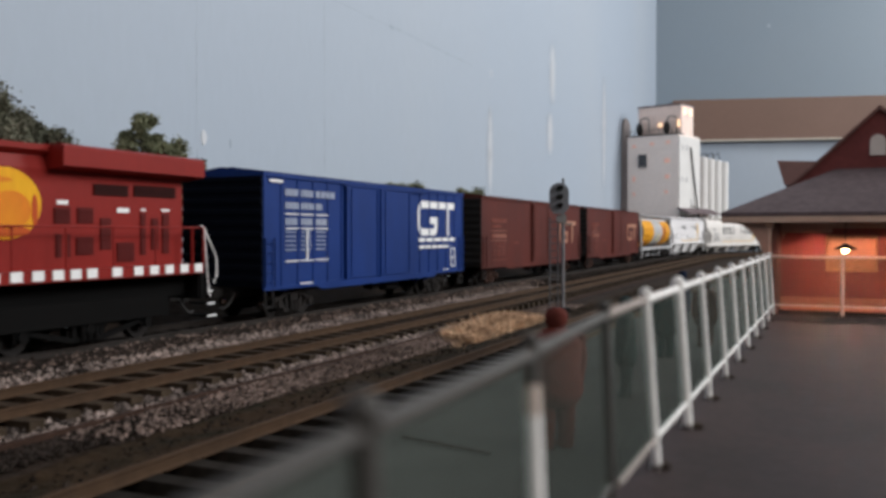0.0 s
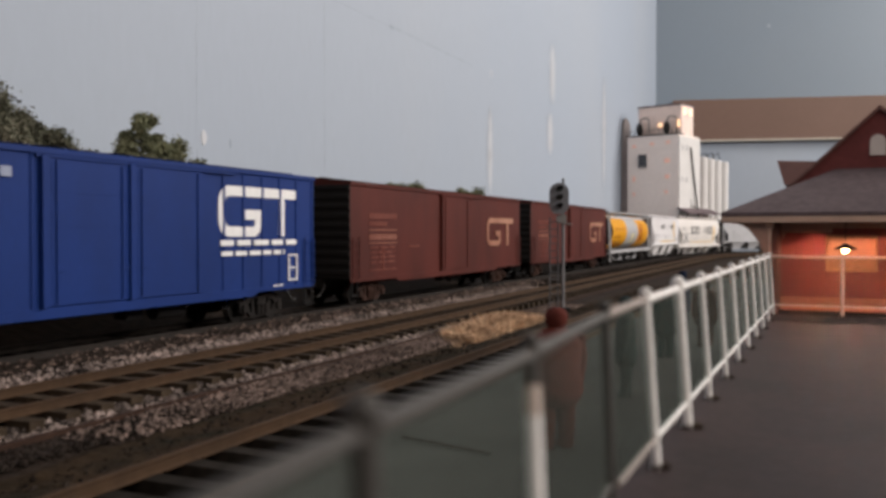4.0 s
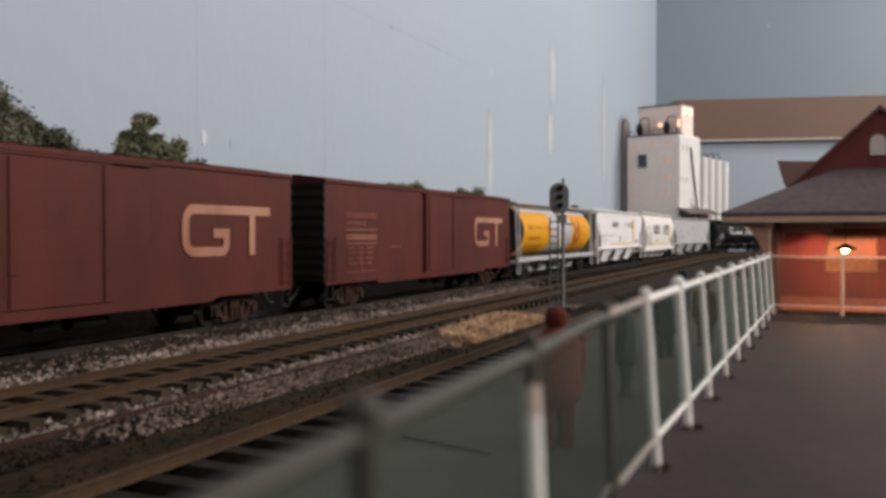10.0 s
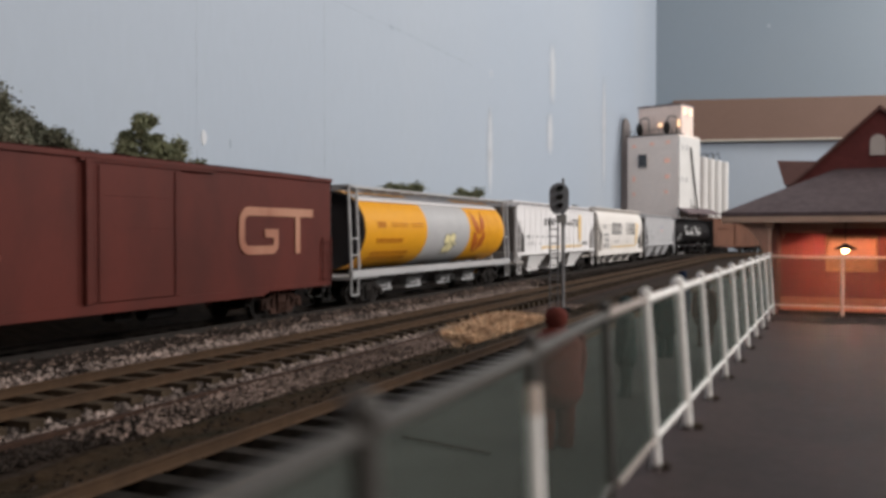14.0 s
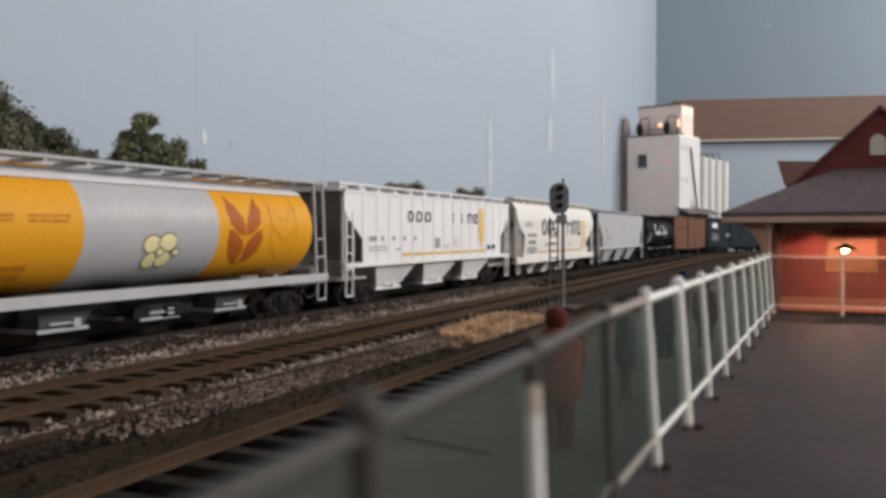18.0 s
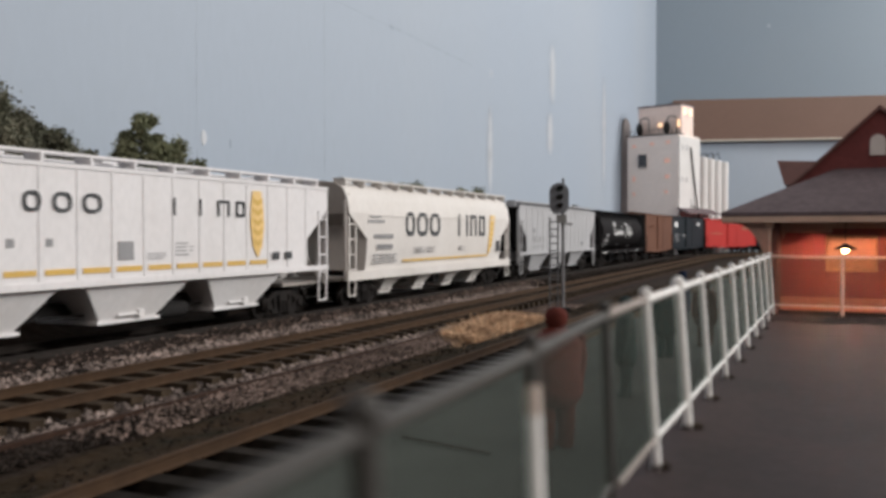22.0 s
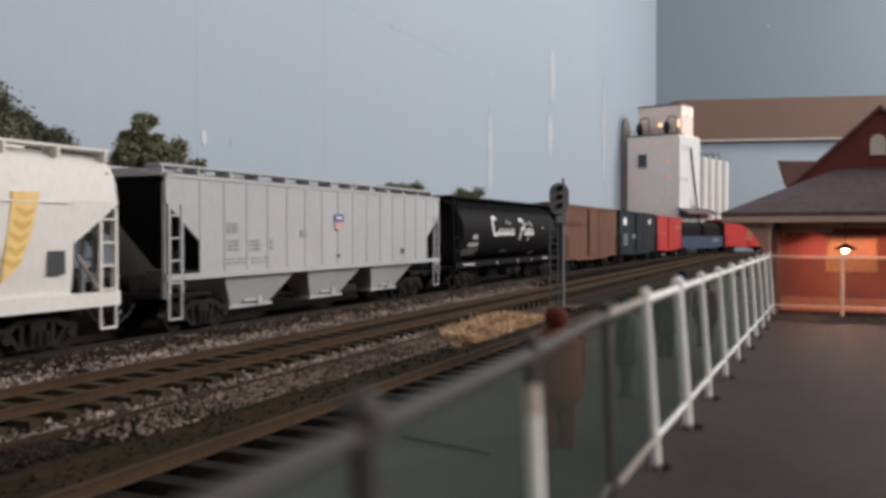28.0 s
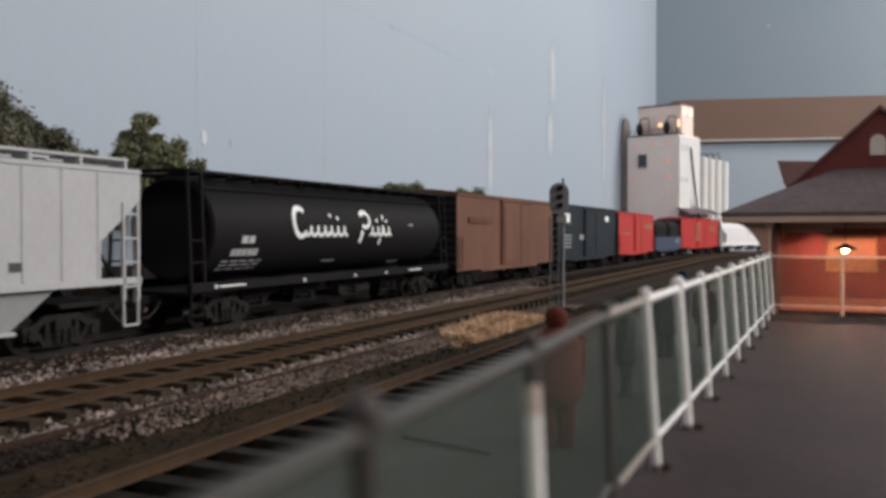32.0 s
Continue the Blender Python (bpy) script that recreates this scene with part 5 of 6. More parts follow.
def locomotive(u0, u1):
    ob = car("diesel_locomotive", u0, u1, "bright red diesel locomotive with white squares along its walkway edge", "locomotive")
    h = (u1 - u0) / 2
    bm = bmesh.new()
    soft_box(bm, 9.76, 10.0, -0.85, 0.85, 1.87, 4.1, 0.04)
    part("end_door", bm, LOCO_BLACK, ob, "black hood end with its door")
    bm = bmesh.new()
    prism(bm, [(-1.02, 1.85), (1.02, 1.85), (1.02, 4.15), (0.9, 4.5), (-0.9, 4.5), (-1.02, 4.15)], -6.2, 9.75)
    part("long_hood", bm, LOCO_RED, ob)
    bm = bmesh.new()
    prism(bm, [(-1.0, 4.12), (-1.52, 4.22), (-1.52, 4.66), (-1.4, 4.72), (1.4, 4.72), (1.52, 4.66), (1.52, 4.22), (1.0, 4.12)], 5.3, 10.1)
    part("radiator_wing", bm, LOCO_RED, ob)
    bm = bmesh.new()
    prism(bm, [(-0.95, 4.45), (-1.1, 4.55), (-1.1, 4.68), (1.1, 4.68), (1.1, 4.55), (0.95, 4.45)], -1.0, 5.3)
    part("exhaust_housing", bm, LOCO_RED, ob)
    bm = bmesh.new()
    soft_box(bm, -9.3, -6.2, -1.5, 1.5, 1.85, 4.6, 0.12)
    cab = part("cab", bm, LOCO_RED, ob)
    bm = bmesh.new()
    box(bm, -8.8, -8.0, -1.53, -1.49, 3.2, 3.95), box(bm, -7.6, -6.8, -1.53, -1.49, 3.2, 3.95)
    part("cab_window", bm, BLACK, cab)
    bm = bmesh.new()
    soft_box(bm, -10.6, -9.3, -1.1, 1.1, 1.85, 3.4, 0.15)
    part("nose", bm, LOCO_RED, ob)
    bm = bmesh.new()
    box(bm, -h, h - 1.0, -1.55, 1.55, 1.62, 1.86)
    walkway = part("walkway", bm, LOCO_RED, ob)
    for x in [-10.2 + 0.62 * k for k in range(23)] + [3.99, 4.54, 5.08, 5.57, 6.05, 6.82, 7.53, 8.08, 8.63, 9.2, 9.76]:
        bm = bmesh.new()
        box(bm, x - 0.15, x + 0.15, -1.58, -1.54, 1.66, 1.88)
        part("white_square", bm, PALE, walkway)
    bm = bmesh.new()
    box(bm, -h + 0.4, h - 0.9, -0.9, 0.9, 1.0, 1.62)
    part("frame", bm, LOCO_BLACK, ob)
    bm = bmesh.new()
    soft_box(bm, -3.4, 3.2, -1.45, 1.45, 0.45, 1.5, 0.15)
    part("fuel_tank", bm, LOCO_BLACK, ob)
    for x in (-6.6, 6.4):
        t = truck(ob, x, LOCO_BLACK, (-1.9, 0.0, 1.9))
        bm = bmesh.new()
        box(bm, -2.6, 2.6, -1.2, -1.05, 0.55, 1.1)
        part("brake_rigging", bm, LOCO_BLACK, t)
    # louvres, grilles and small white notices on the hood side
    GRILLE = paint("dark_red_grille", (0.035, 0.008, 0.007), rough=0.8)
    for x0, x1, z0, z1 in ((6.98, 8.1, 3.62, 3.9), (8.3, 9.83, 3.64, 3.93)):
        bm = bmesh.new()
        for k in range(8):
            z = z0 + (z1 - z0) * k / 8
            box(bm, x0 - 0.35, x1 - 0.35, -1.06, -1.01, z, z + 0.022)
        part("radiator_grille", bm, GRILLE, ob)
    DK = paint("dark_red_louvre", (0.09, 0.009, 0.008), rough=0.7)
    for x0, x1, z0, z1 in ((5.47, 5.9, 2.94, 3.28), (6.14, 6.59, 2.95, 3.29), (6.84, 7.15, 2.32, 3.05), (6.1, 6.59, 2.2, 2.59), (7.37, 7.93, 2.0, 2.45), (8.18, 8.34, 2.16, 3.2), (8.57, 8.8, 2.29, 3.07), (8.98, 9.2, 2.18, 3.2), (5.51, 5.64, 2.16, 2.66), (5.8, 5.9, 2.16, 2.66)):
        bm = bmesh.new()
        for k in range(7):
            z = z0 + (z1 - z0) * k / 7
            box(bm, x0, x1, -1.06, -1.015, z, z + (z1 - z0) / 10)
        box(bm, x0 - 0.02, x1 + 0.02, -1.035, -1.015, z0 - 0.02, z1 + 0.02)
        part("louvre", bm, DK, ob)
    bars(ob, "notice", [(5.55, 5.86, 3.36, 3.46), (7.38, 7.78, 3.21, 3.33), (8.2, 8.36, 3.27, 3.33), (8.95, 9.25, 3.27, 3.34)], -1.02, PALE)
    bm = bmesh.new()
    disc(bm, 4.16, -1.045, 3.34, 0.94, 0.78, 36)
    em = part("round_emblem", bm, paint("golden_emblem", (0.75, 0.4, 0.01), (0.62, 0.16, 0.01), 0.7), ob, "golden round emblem")
    for x, z, rx, rz, mt in ((4.3, 3.2, 0.52, 0.42, "orange"), (4.92, 3.2, 0.08, 0.36, "red"), (4.2, 2.74, 0.6, 0.12, "red"), (3.95, 3.85, 0.4, 0.06, "orange")):
        bm = bmesh.new()
        disc(bm, x, -1.055, z, rx, rz, 24)
        part("emblem_patch", bm, EMB[mt], em, "orange-red patch of the emblem")
    # handrails and end steps
    bm = bmesh.new()
    pipe(bm, [(-8, -1.5, 2.85), (9.9, -1.5, 2.85)], 0.025)
    for k in range(12):
        pipe(bm, [(-6 + k * 1.42, -1.5, 1.86), (-6 + k * 1.42, -1.5, 2.85)], 0.022)
    part("side_handrail", bm, LOCO_RED, ob)
    for y in (-1.45, 1.45):
        bm = bmesh.new()
        pipe(bm, [(10.0, y, 2.9), (10.15, y, 2.85), (10.25, y, 1.8), (10.35, y, 1.0), (10.4, y, 0.95)], 0.026)
        pipe(bm, [(10.15, y, 2.85), (10.8, y * 0.93, 2.0), (10.8, y * 0.93, 1.5), (10.65, y * 0.93, 1.3)], 0.026)
        part("end_handrail", bm, WHITE, ob)
    for k in range(4):
        for y in (-1.5, 0.9):
            bm = bmesh.new()
            box(bm, 10.2, 10.62, y + 0.012, y + 0.6, 0.4 + 0.34 * k, 0.44 + 0.34 * k)
            st = part("step", bm, LOCO_BLACK, ob)
            if k < 3 and y < 0:
                bm = bmesh.new()
                box(bm, 10.22, 10.6 - 0.08 * k, y - 0.006, y + 0.01, 0.395 + 0.34 * k, 0.44 + 0.34 * k)
                part("step_edge", bm, PALE, st, "white-painted step edge")
    bm = bmesh.new()
    soft_box(bm, 10.0, 10.3, -1.4, 1.4, 0.9, 1.86, 0.05)
    part("pilot_plate", bm, LOCO_BLACK, ob)
    bm = bmesh.new()
    for y in (-1.5, -1.1, 1.1, 1.5):
        pipe(bm, [(10.05, y, 1.86), (10.05, y, 2.85)], 0.03)
    pipe(bm, [(10.05, -1.5, 2.85), (10.05, 1.5, 2.85)], 0.03)
    part("rear_railing", bm, LOCO_RED, ob)
    coupler(ob, 10.3, 1)
    return ob


locomotive(-2.0, 20.0)

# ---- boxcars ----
# the blue car's end is blue darkened almost to black for shade
b = boxcar(21.8, 37.6, "bright blue ribbed boxcar with white markings and plug doors", BLUE, posts=17, doors=((-2.9, -0.45), (-0.3, 2.3)), end_mat=paint("shaded_navy_end", (0.003, 0.005, 0.011), rough=0.8, spec=0.06), sill=0.94, rib=0.03)
yb = -1.532
for x0, x1 in ((-6.75, -6.0), (-5.85, -5.1), (-4.95, -4.2)):
    bars(b, "lettering", lines(x0, x1 if x0 < -5 else -3.7, 3.88, 4.1, 1, 4, 0.99, 3), yb, PALE_THIN)
    bars(b, "lettering", lines(x0, x1 if x0 < -5 else -4.6, 3.47, 3.68, 1, 4, 0.99, 5), yb, PALE_THIN)
    bars(b, "lettering", [(x0, x1, 3.29, 3.33), (x0, x1, 2.83, 2.87), (x0, x1, 1.79, 1.83)], yb, PALE)
    bars(b, "lettering", lines(x0, x1, 2.96, 3.18, 1, 4, 0.99, 7), yb, PALE_THIN)
    bars(b, "small_lettering", lines(x0, x1 - 0.15, 2.05, 2.76, 5, 3, 0.32, int(x0 * 10)), yb, PALE_THIN)
bars(b, "lettering", [(-5.52, -5.44, 1.84, 2.82), (-5.9, -5.2, 1.05, 1.09), (-7.6, -6.9, 4.28, 4.36), (-0.4, -0.1, 3.02, 3.12), (0.1, 0.4, 3.04, 3.12), (0.2, 0.3, 1.9, 2.1), (0.5, 0.6, 1.6, 1.7)], yb, PALE)
block_emblem(b, 3.0, 6.98, 2.6, 4.06, 0.29, yb + 0.03, PALE, "large white block emblem")
bars(b, "slogan_stripe", lines(3.05, 6.85, 2.34, 2.5, 1, 5, 0.99, 11), yb, PALE)
bars(b, "lettering", lines(3.1, 6.2, 2.05, 2.18, 1, 5, 0.99, 12), yb, PALE)
bars(b, "notice_frame", [(6.42, 6.92, 1.98, 2.03), (6.42, 6.92, 1.58, 1.63), (6.42, 6.92, 1.2, 1.25), (6.42, 6.48, 1.2, 2.03), (6.86, 6.92, 1.2, 2.03), (5.6, 6.1, 1.06, 1.1)], yb, PALE)

for k, (u0, u1, seed) in enumerate(((40.1, 58.9, 3), (61.0, 79.8, 8))):
    b = boxcar(u0, u1, "long oxide-brown boxcar with a faded cream emblem and grime" if k == 0 else "long oxide-brown boxcar with faded cream lettering and stained paint", OXIDE, doors=((-1.3, 1.8),), end_mat=BLACKEND, top=4.6, truck_mat=M["truck_brown"])
    yb = -1.51
    bars(b, "lettering", lines(-8.0, -5.75, 3.24, 3.46, 1, 15, 0.99, seed) + lines(-8.0, -6.5, 2.98, 3.14, 1, 10, 0.99, seed + 1), yb, DIM)
    bars(b, "lettering", [(-8.04, -5.75, 2.8, 2.85), (-8.04, -5.75, 2.3, 2.35)] + lines(-8.0, -5.75, 2.45, 2.66, 1, 12, 0.99, seed + 2), yb, MID)
    bars(b, "small_lettering", lines(-7.9, -5.9, 1.45, 2.2, 4, 3, 0.4, seed + 3) + [(-8.0, -5.8, 1.28, 1.33), (-6.95, -6.85, 1.33, 2.2)], yb, DIM)
    bars(b, "small_lettering", lines(-4.6, -3.6, 2.12, 2.22, 1, 6, 0.99, seed + 4), yb, DIM)
    block_emblem(b, 4.3, 8.25, 2.06, 3.48, 0.26, yb - 0.01, FADED, "faded cream block emblem")

b = boxcar(174.8, 190.2, "faded rust-brown boxcar with streaked weathered sides", TAN, doors=((-1.6, 1.6),), top=4.62)
bars(b, "lettering", lines(-6.3, -3.2, 3.2, 3.5, 1, 7, 0.99, 4), -1.58, TAN)
b = boxcar(191.4, 208.1, "dark green-grey boxcar with small white patches", SLATE_GREEN, posts=0, doors=((-1.7, 1.7),), top=4.62)
bars(b, "notice", [(-6.9, -5.6, 3.4, 4.0), (4.6, 5.7, 3.6, 4.0)], -1.52, PALE)
bars(b, "small_lettering", lines(-6.9, -5.2, 1.6, 2.6, 4, 3, 0.5, 5) + lines(-3, 0, 2.2, 2.6, 1, 4, 0.9, 6), -1.52, GREYINK)
b = boxcar(209.3, 225.2, "freight-red smooth-sided boxcar with pale lettering", RED, doors=((-1.5, 1.6),), top=4.5)
bars(b, "lettering", lines(3.2, 7.0, 3.15, 3.55, 1, 5, 0.99, 9) + lines(-6.5, -3.4, 2.6, 2.75, 1, 6, 0.99, 10), -1.52, FADED)
b = boxcar(244.3, 259.9, "freight-red boxcar with a tall pale emblem", RED, doors=((-1.5, 1.6),), top=4.5)
bars(b, "lettering", lines(-2.2, -0.7, 1.6, 4.0, 4, 2, 0.8, 3) + lines(3.6, 5.6, 2.9, 3.6, 2, 2, 0.8, 3), -1.6, FADED)


# ---- a covered coil car ----
def coil_car(u0, u1):
    ob = car("coil_car", u0, u1, "blue-grey coil car with two rounded black hoods", "coil car")
    h = (u1 - u0) / 2
    bm = bmesh.new()
    plate(bm, [(-h, 1.0), (-h, 2.3), (h, 2.3), (h, 1.0), (h * 0.6, 0.75), (-h * 0.6, 0.75)], -1.5, 1.5)
    part("trough", bm, STEEL_BLUE, ob)
    for sg in (-1, 1):
        bm = bmesh.new()
        prof = [(-1.4, 2.3)] + [(-1.4 * math.cos(a), 3.4 + 0.75 * math.sin(a)) for a in [math.pi * k / 10 for k in range(11)]] + [(1.4, 2.3)]
        x0, x1 = (-h + 0.7, -0.55) if sg < 0 else (0.55, h - 0.7)
        loft(bm, [[(x0, y * 0.94, 2.3 + (z - 2.3) * 0.93) for y, z in prof], [(x0 + 0.35, y, z) for y, z in prof], [(x1 - 0.35, y, z) for y, z in prof], [(x1, y * 0.94, 2.3 + (z - 2.3) * 0.93) for y, z in prof]])
        hood = part("hood", bm, BLACK, ob, "rounded black hood")
        for x in (x0 + 0.4, x1 - 0.4):
            bm = bmesh.new()
            pipe(bm, [(x, -1.42, 2.5), (x, -1.42, 3.4)], 0.05)
            part("lifting_bracket", bm, DARK, hood)
        truck(ob, sg * (h - 2.2))
        coupler(ob, sg * h, sg)
    bars(ob, "lettering", lines(4.0, 6.2, 1.6, 2.0, 1, 3, 0.99, 2), -1.51, GREYINK)
    underframe(ob, h)


coil_car(226.6, 243.4)


# ---- covered hoppers ----
def roof_walk(ob, h, mat, z, dark_gap=True, y0=-1.25, y1=-0.75):
    """Running boards on brackets along the roof, with hatch covers between."""
    for sg in (-1, 1):
        bm = bmesh.new()
        a, b = (y0, y1) if sg < 0 else (-y1, -y0)
        box(bm, -h + 0.1, h - 0.1, a, b, z + 0.12, z + 0.18)
        part("running_board", bm, mat, ob)
        n = int(2 * h / 1.35)
        for k in range(n + 1):
            x = -h + 0.2 + k * (2 * h - 0.4) / n
            bm = bmesh.new()
            box(bm, x - 0.035, x + 0.035, a - 0.02, b + 0.02, z - 0.12, z + 0.14)
            part("board_bracket", bm, mat, ob)
    bm = bmesh.new()
    box(bm, -h + 0.9, h - 0.9, -0.3, 0.3, z, z + 0.1)
    for k in range(5):
        x = -h + 2.0 + k * (2 * h - 4) / 4
        box(bm, x - 0.25, x + 0.25, -0.42, 0.42, z + 0.1, z + 0.16)
    part("roof_hatch", bm, mat, ob)


def hopper_ends(ob, h, mat, y, low, high, rungs, slope=True, slope_mat=None):
    for sg in (-1, 1):
        x0, x1 = (-h + 0.1, -h + 0.58) if sg < 0 else (h - 0.58, h - 0.1)
        for yy in (-y - 0.03, y + 0.03):
            ladder(ob, x0, x1, yy, low, high, mat, rungs, 0.04)
        # end posts and sloping end sheet
        for yy in (-y + 0.03, y - 0.11):
            bm = bmesh.new()
            box(bm, min(sg * h, sg * (h - 0.12)), max(sg * h, sg * (h - 0.12)), yy, yy + 0.08, 1.0, high + 0.6)
            part("end_post", bm, mat, ob)
        bm = bmesh.new()
        prof = [(sg * (h - 0.2), 4.1), (sg * (h - 3.0), 1.5), (sg * (h - 3.06), 1.56), (sg * (h - 0.26), 4.16)]
        plate(bm, prof, -y + 0.06, y - 0.06)
        part("slope_sheet", bm, slope_mat or mat, ob)
        bm = bmesh.new()
        box(bm, min(sg * h, sg * (h - 2.2)), max(sg * h, sg * (h - 2.2)), -1.2, 1.2, 0.98, 1.08)
        rod(bm, (sg * (h - 0.7), 0.2, 1.3), (sg * (h - 0.7), 1.0, 1.3), 0.2, 10)
        pipe(bm, [(sg * (h - 0.25), -1.3, 1.08), (sg * (h - 0.9), -1.1, 2.2)], 0.05)
        part("end_platform", bm, slope_mat or mat, ob)
        stirrup(ob, x0, mat, y=-y - 0.03, w=0.48, z0=0.45, z1=1.1)
        coupler(ob, sg * h, sg)
        truck(ob, sg * (h - 2.0))


def bay(ob, x, mat, top=1.62, half_top=1.95, half_low=0.95, y_top=1.5, y_low=0.98, low=0.5, gate=None):
    bm = bmesh.new()
    a = [(x - half_top, -y_top, top), (x + half_top, -y_top, top), (x + half_top, y_top, top), (x - half_top, y_top, top)]
    c = [(x - half_low, -y_low, low + 0.05), (x + half_low, -y_low, low + 0.05), (x + half_low, y_low, low + 0.05), (x - half_low, y_low, low + 0.05)]
    loft(bm, [c, a])
    o = part("hopper_bay", bm, mat, ob)
    bm = bmesh.new()
    box(bm, x - half_low - 0.12, x + half_low + 0.12, -y_low - 0.06, y_low + 0.06, low - 0.03, low + 0.05)
    rod(bm, (x - 0.45, -y_low - 0.1, low + 0.16), (x + 0.35, -y_low - 0.1, low + 0.16), 0.04, 6)
    box(bm, x + 0.2, x + 0.42, -y_low - 0.16, -y_low - 0.04, low + 0.08, low + 0.26)
    part("outlet_gate", bm, gate or mat, o)


def ribbed_hopper(u0, u1, label, mat, roof_mat=None, gate=None, end_mat=None):
    ob = car("covered_hopper", u0, u1, label, "hopper car")
    h = (u1 - u0) / 2
    y = 1.5
    for sg in (-1, 1):
        bm = bmesh.new()
        plate(bm, [(-h, 4.22), (-h, 3.5), (-h + 1.35, 2.45), (-h + 1.35, 1.6), (h - 1.35, 1.6), (h - 1.35, 2.45), (h, 3.5), (h, 4.22)], sg * y - 0.03, sg * y + 0.03)
        part("side_sheet", bm, mat, ob)
        for k in range(15):
            x = -h + 1.35 + k * (2 * h - 2.7) / 14
            bm = bmesh.new()
            prism(bm, [(sg * (y + 0.03), 1.62), (sg * (y + 0.05), 1.66), (sg * (y + 0.05), 4.12), (sg * (y + 0.03), 4.16)], x - 0.045, x + 0.045)
            part("side_post", bm, mat, ob)
        bm = bmesh.new()
        box(bm, -h, h, sg * y - 0.07, sg * y + 0.07, 1.46, 1.62)
        part("side_sill", bm, mat, ob)
        bm = bmesh.new()
        box(bm, -h, h, sg * y - 0.06, sg * y + 0.1, 4.16, 4.26)
        part("top_chord", bm, mat, ob)
    bm = bmesh.new()
    prism(bm, [(-y, 4.2), (y, 4.2), (0.4, 4.42), (-0.4, 4.42)], -h, h)
    part("roof", bm, roof_mat or mat, ob)
    bm = bmesh.new()
    prism(bm, [(-y + 0.04, 1.6), (y - 0.04, 1.6), (y - 0.04, 4.2), (-y + 0.04, 4.2)], -h + 3.0, h - 3.0)
    part("inner_shell", bm, mat, ob)
    roof_walk(ob, h, roof_mat or mat, 4.36)
    hopper_ends(ob, h, mat, y, 1.1, 3.45, 4, slope_mat=end_mat)
    for x in (-4.35, 0.0, 4.35):
        bay(ob, x, gate or mat)
    underframe(ob, h)
    return ob


def smooth_hopper(u0, u1, label, mat):
    ob = car("covered_hopper", u0, u1, label, "hopper car")
    h = (u1 - u0) / 2
    # bowed sides: the cross-section runs from the sill out to the widest point and in under the roof
    half = [(1.42, 1.3), (1.5, 1.9), (1.55, 2.7), (1.54, 3.4), (1.46, 3.95), (1.3, 4.3), (0.95, 4.52), (0.4, 4.6)]
    full = [(-a, z) for a, z in half] + [(a, z) for a, z in half[::-1]]
    bm = bmesh.new()
    lower, upper = half[:4], half[3:]
    for sg in (-1, 1):
        loft(bm, [[(x, sg * a, z) for a, z in lower] for x in (-h + 1.4, h - 1.4)], caps=False, loop=False, smooth=True)
    loft(bm, [[(x, -a, z) for a, z in upper] + [(x, a, z) for a, z in upper[::-1]] for x in (-h + 0.06, h - 0.06)], caps=False, loop=False, smooth=True)
    for sg in (-1, 1):
        bm.faces.new([bm.verts.new((sg * (h - 1.4), a, z)) for a, z in full])
    part("body", bm, mat, ob)
    # end caps kept apart from the body to carry the shade tone
    for sg in (-1, 1):
        bm = bmesh.new()
        loft(bm, [[(sg * (h - d), a, z) for a, z in full if z >= 3.4] for d in (0.06, 0.1)])
        part("end_cap", bm, END_GREY, ob, "end sheet in a brown-grey that stands for shade")
    for sg in (-1, 1):
        for e in (-1, 1):
            bm = bmesh.new()
            plate(bm, [(e * (h - 0.06), 3.45), (e * (h - 0.06), 3.4), (e * (h - 1.42), 2.45), (e * (h - 1.42), 3.45)], sg * 1.53 - 0.02, sg * 1.53 + 0.02)
            part("side_gusset", bm, mat, ob)
        bm = bmesh.new()
        box(bm, -h, h, sg * 1.46 - 0.08, sg * 1.46 + 0.08, 0.98, 1.32)
        part("side_sill", bm, mat, ob)
        bm = bmesh.new()
        box(bm, -h + 1.5, h - 1.5, sg * 1.555 - 0.02, sg * 1.555 + 0.02, 3.36, 3.39)
        part("weld_seam", bm, mat, ob)
    roof_walk(ob, h, mat, 4.52, y0=-1.3, y1=-0.85)
    hopper_ends(ob, h, mat, 1.46, 1.1, 3.3, 4, slope_mat=END_GREY)
    for x in (-4.6, -1.5, 1.6, 4.7):
        bay(ob, x, mat, 1.0, 0.75, 0.38, 1.35, 0.8, 0.34)
    underframe(ob, h)
    return ob


# tank ends, far darker than the silver shell
TANK_END = paint("dark_tank_end", (0.034, 0.031, 0.033), amount=0.4, rough=0.7)


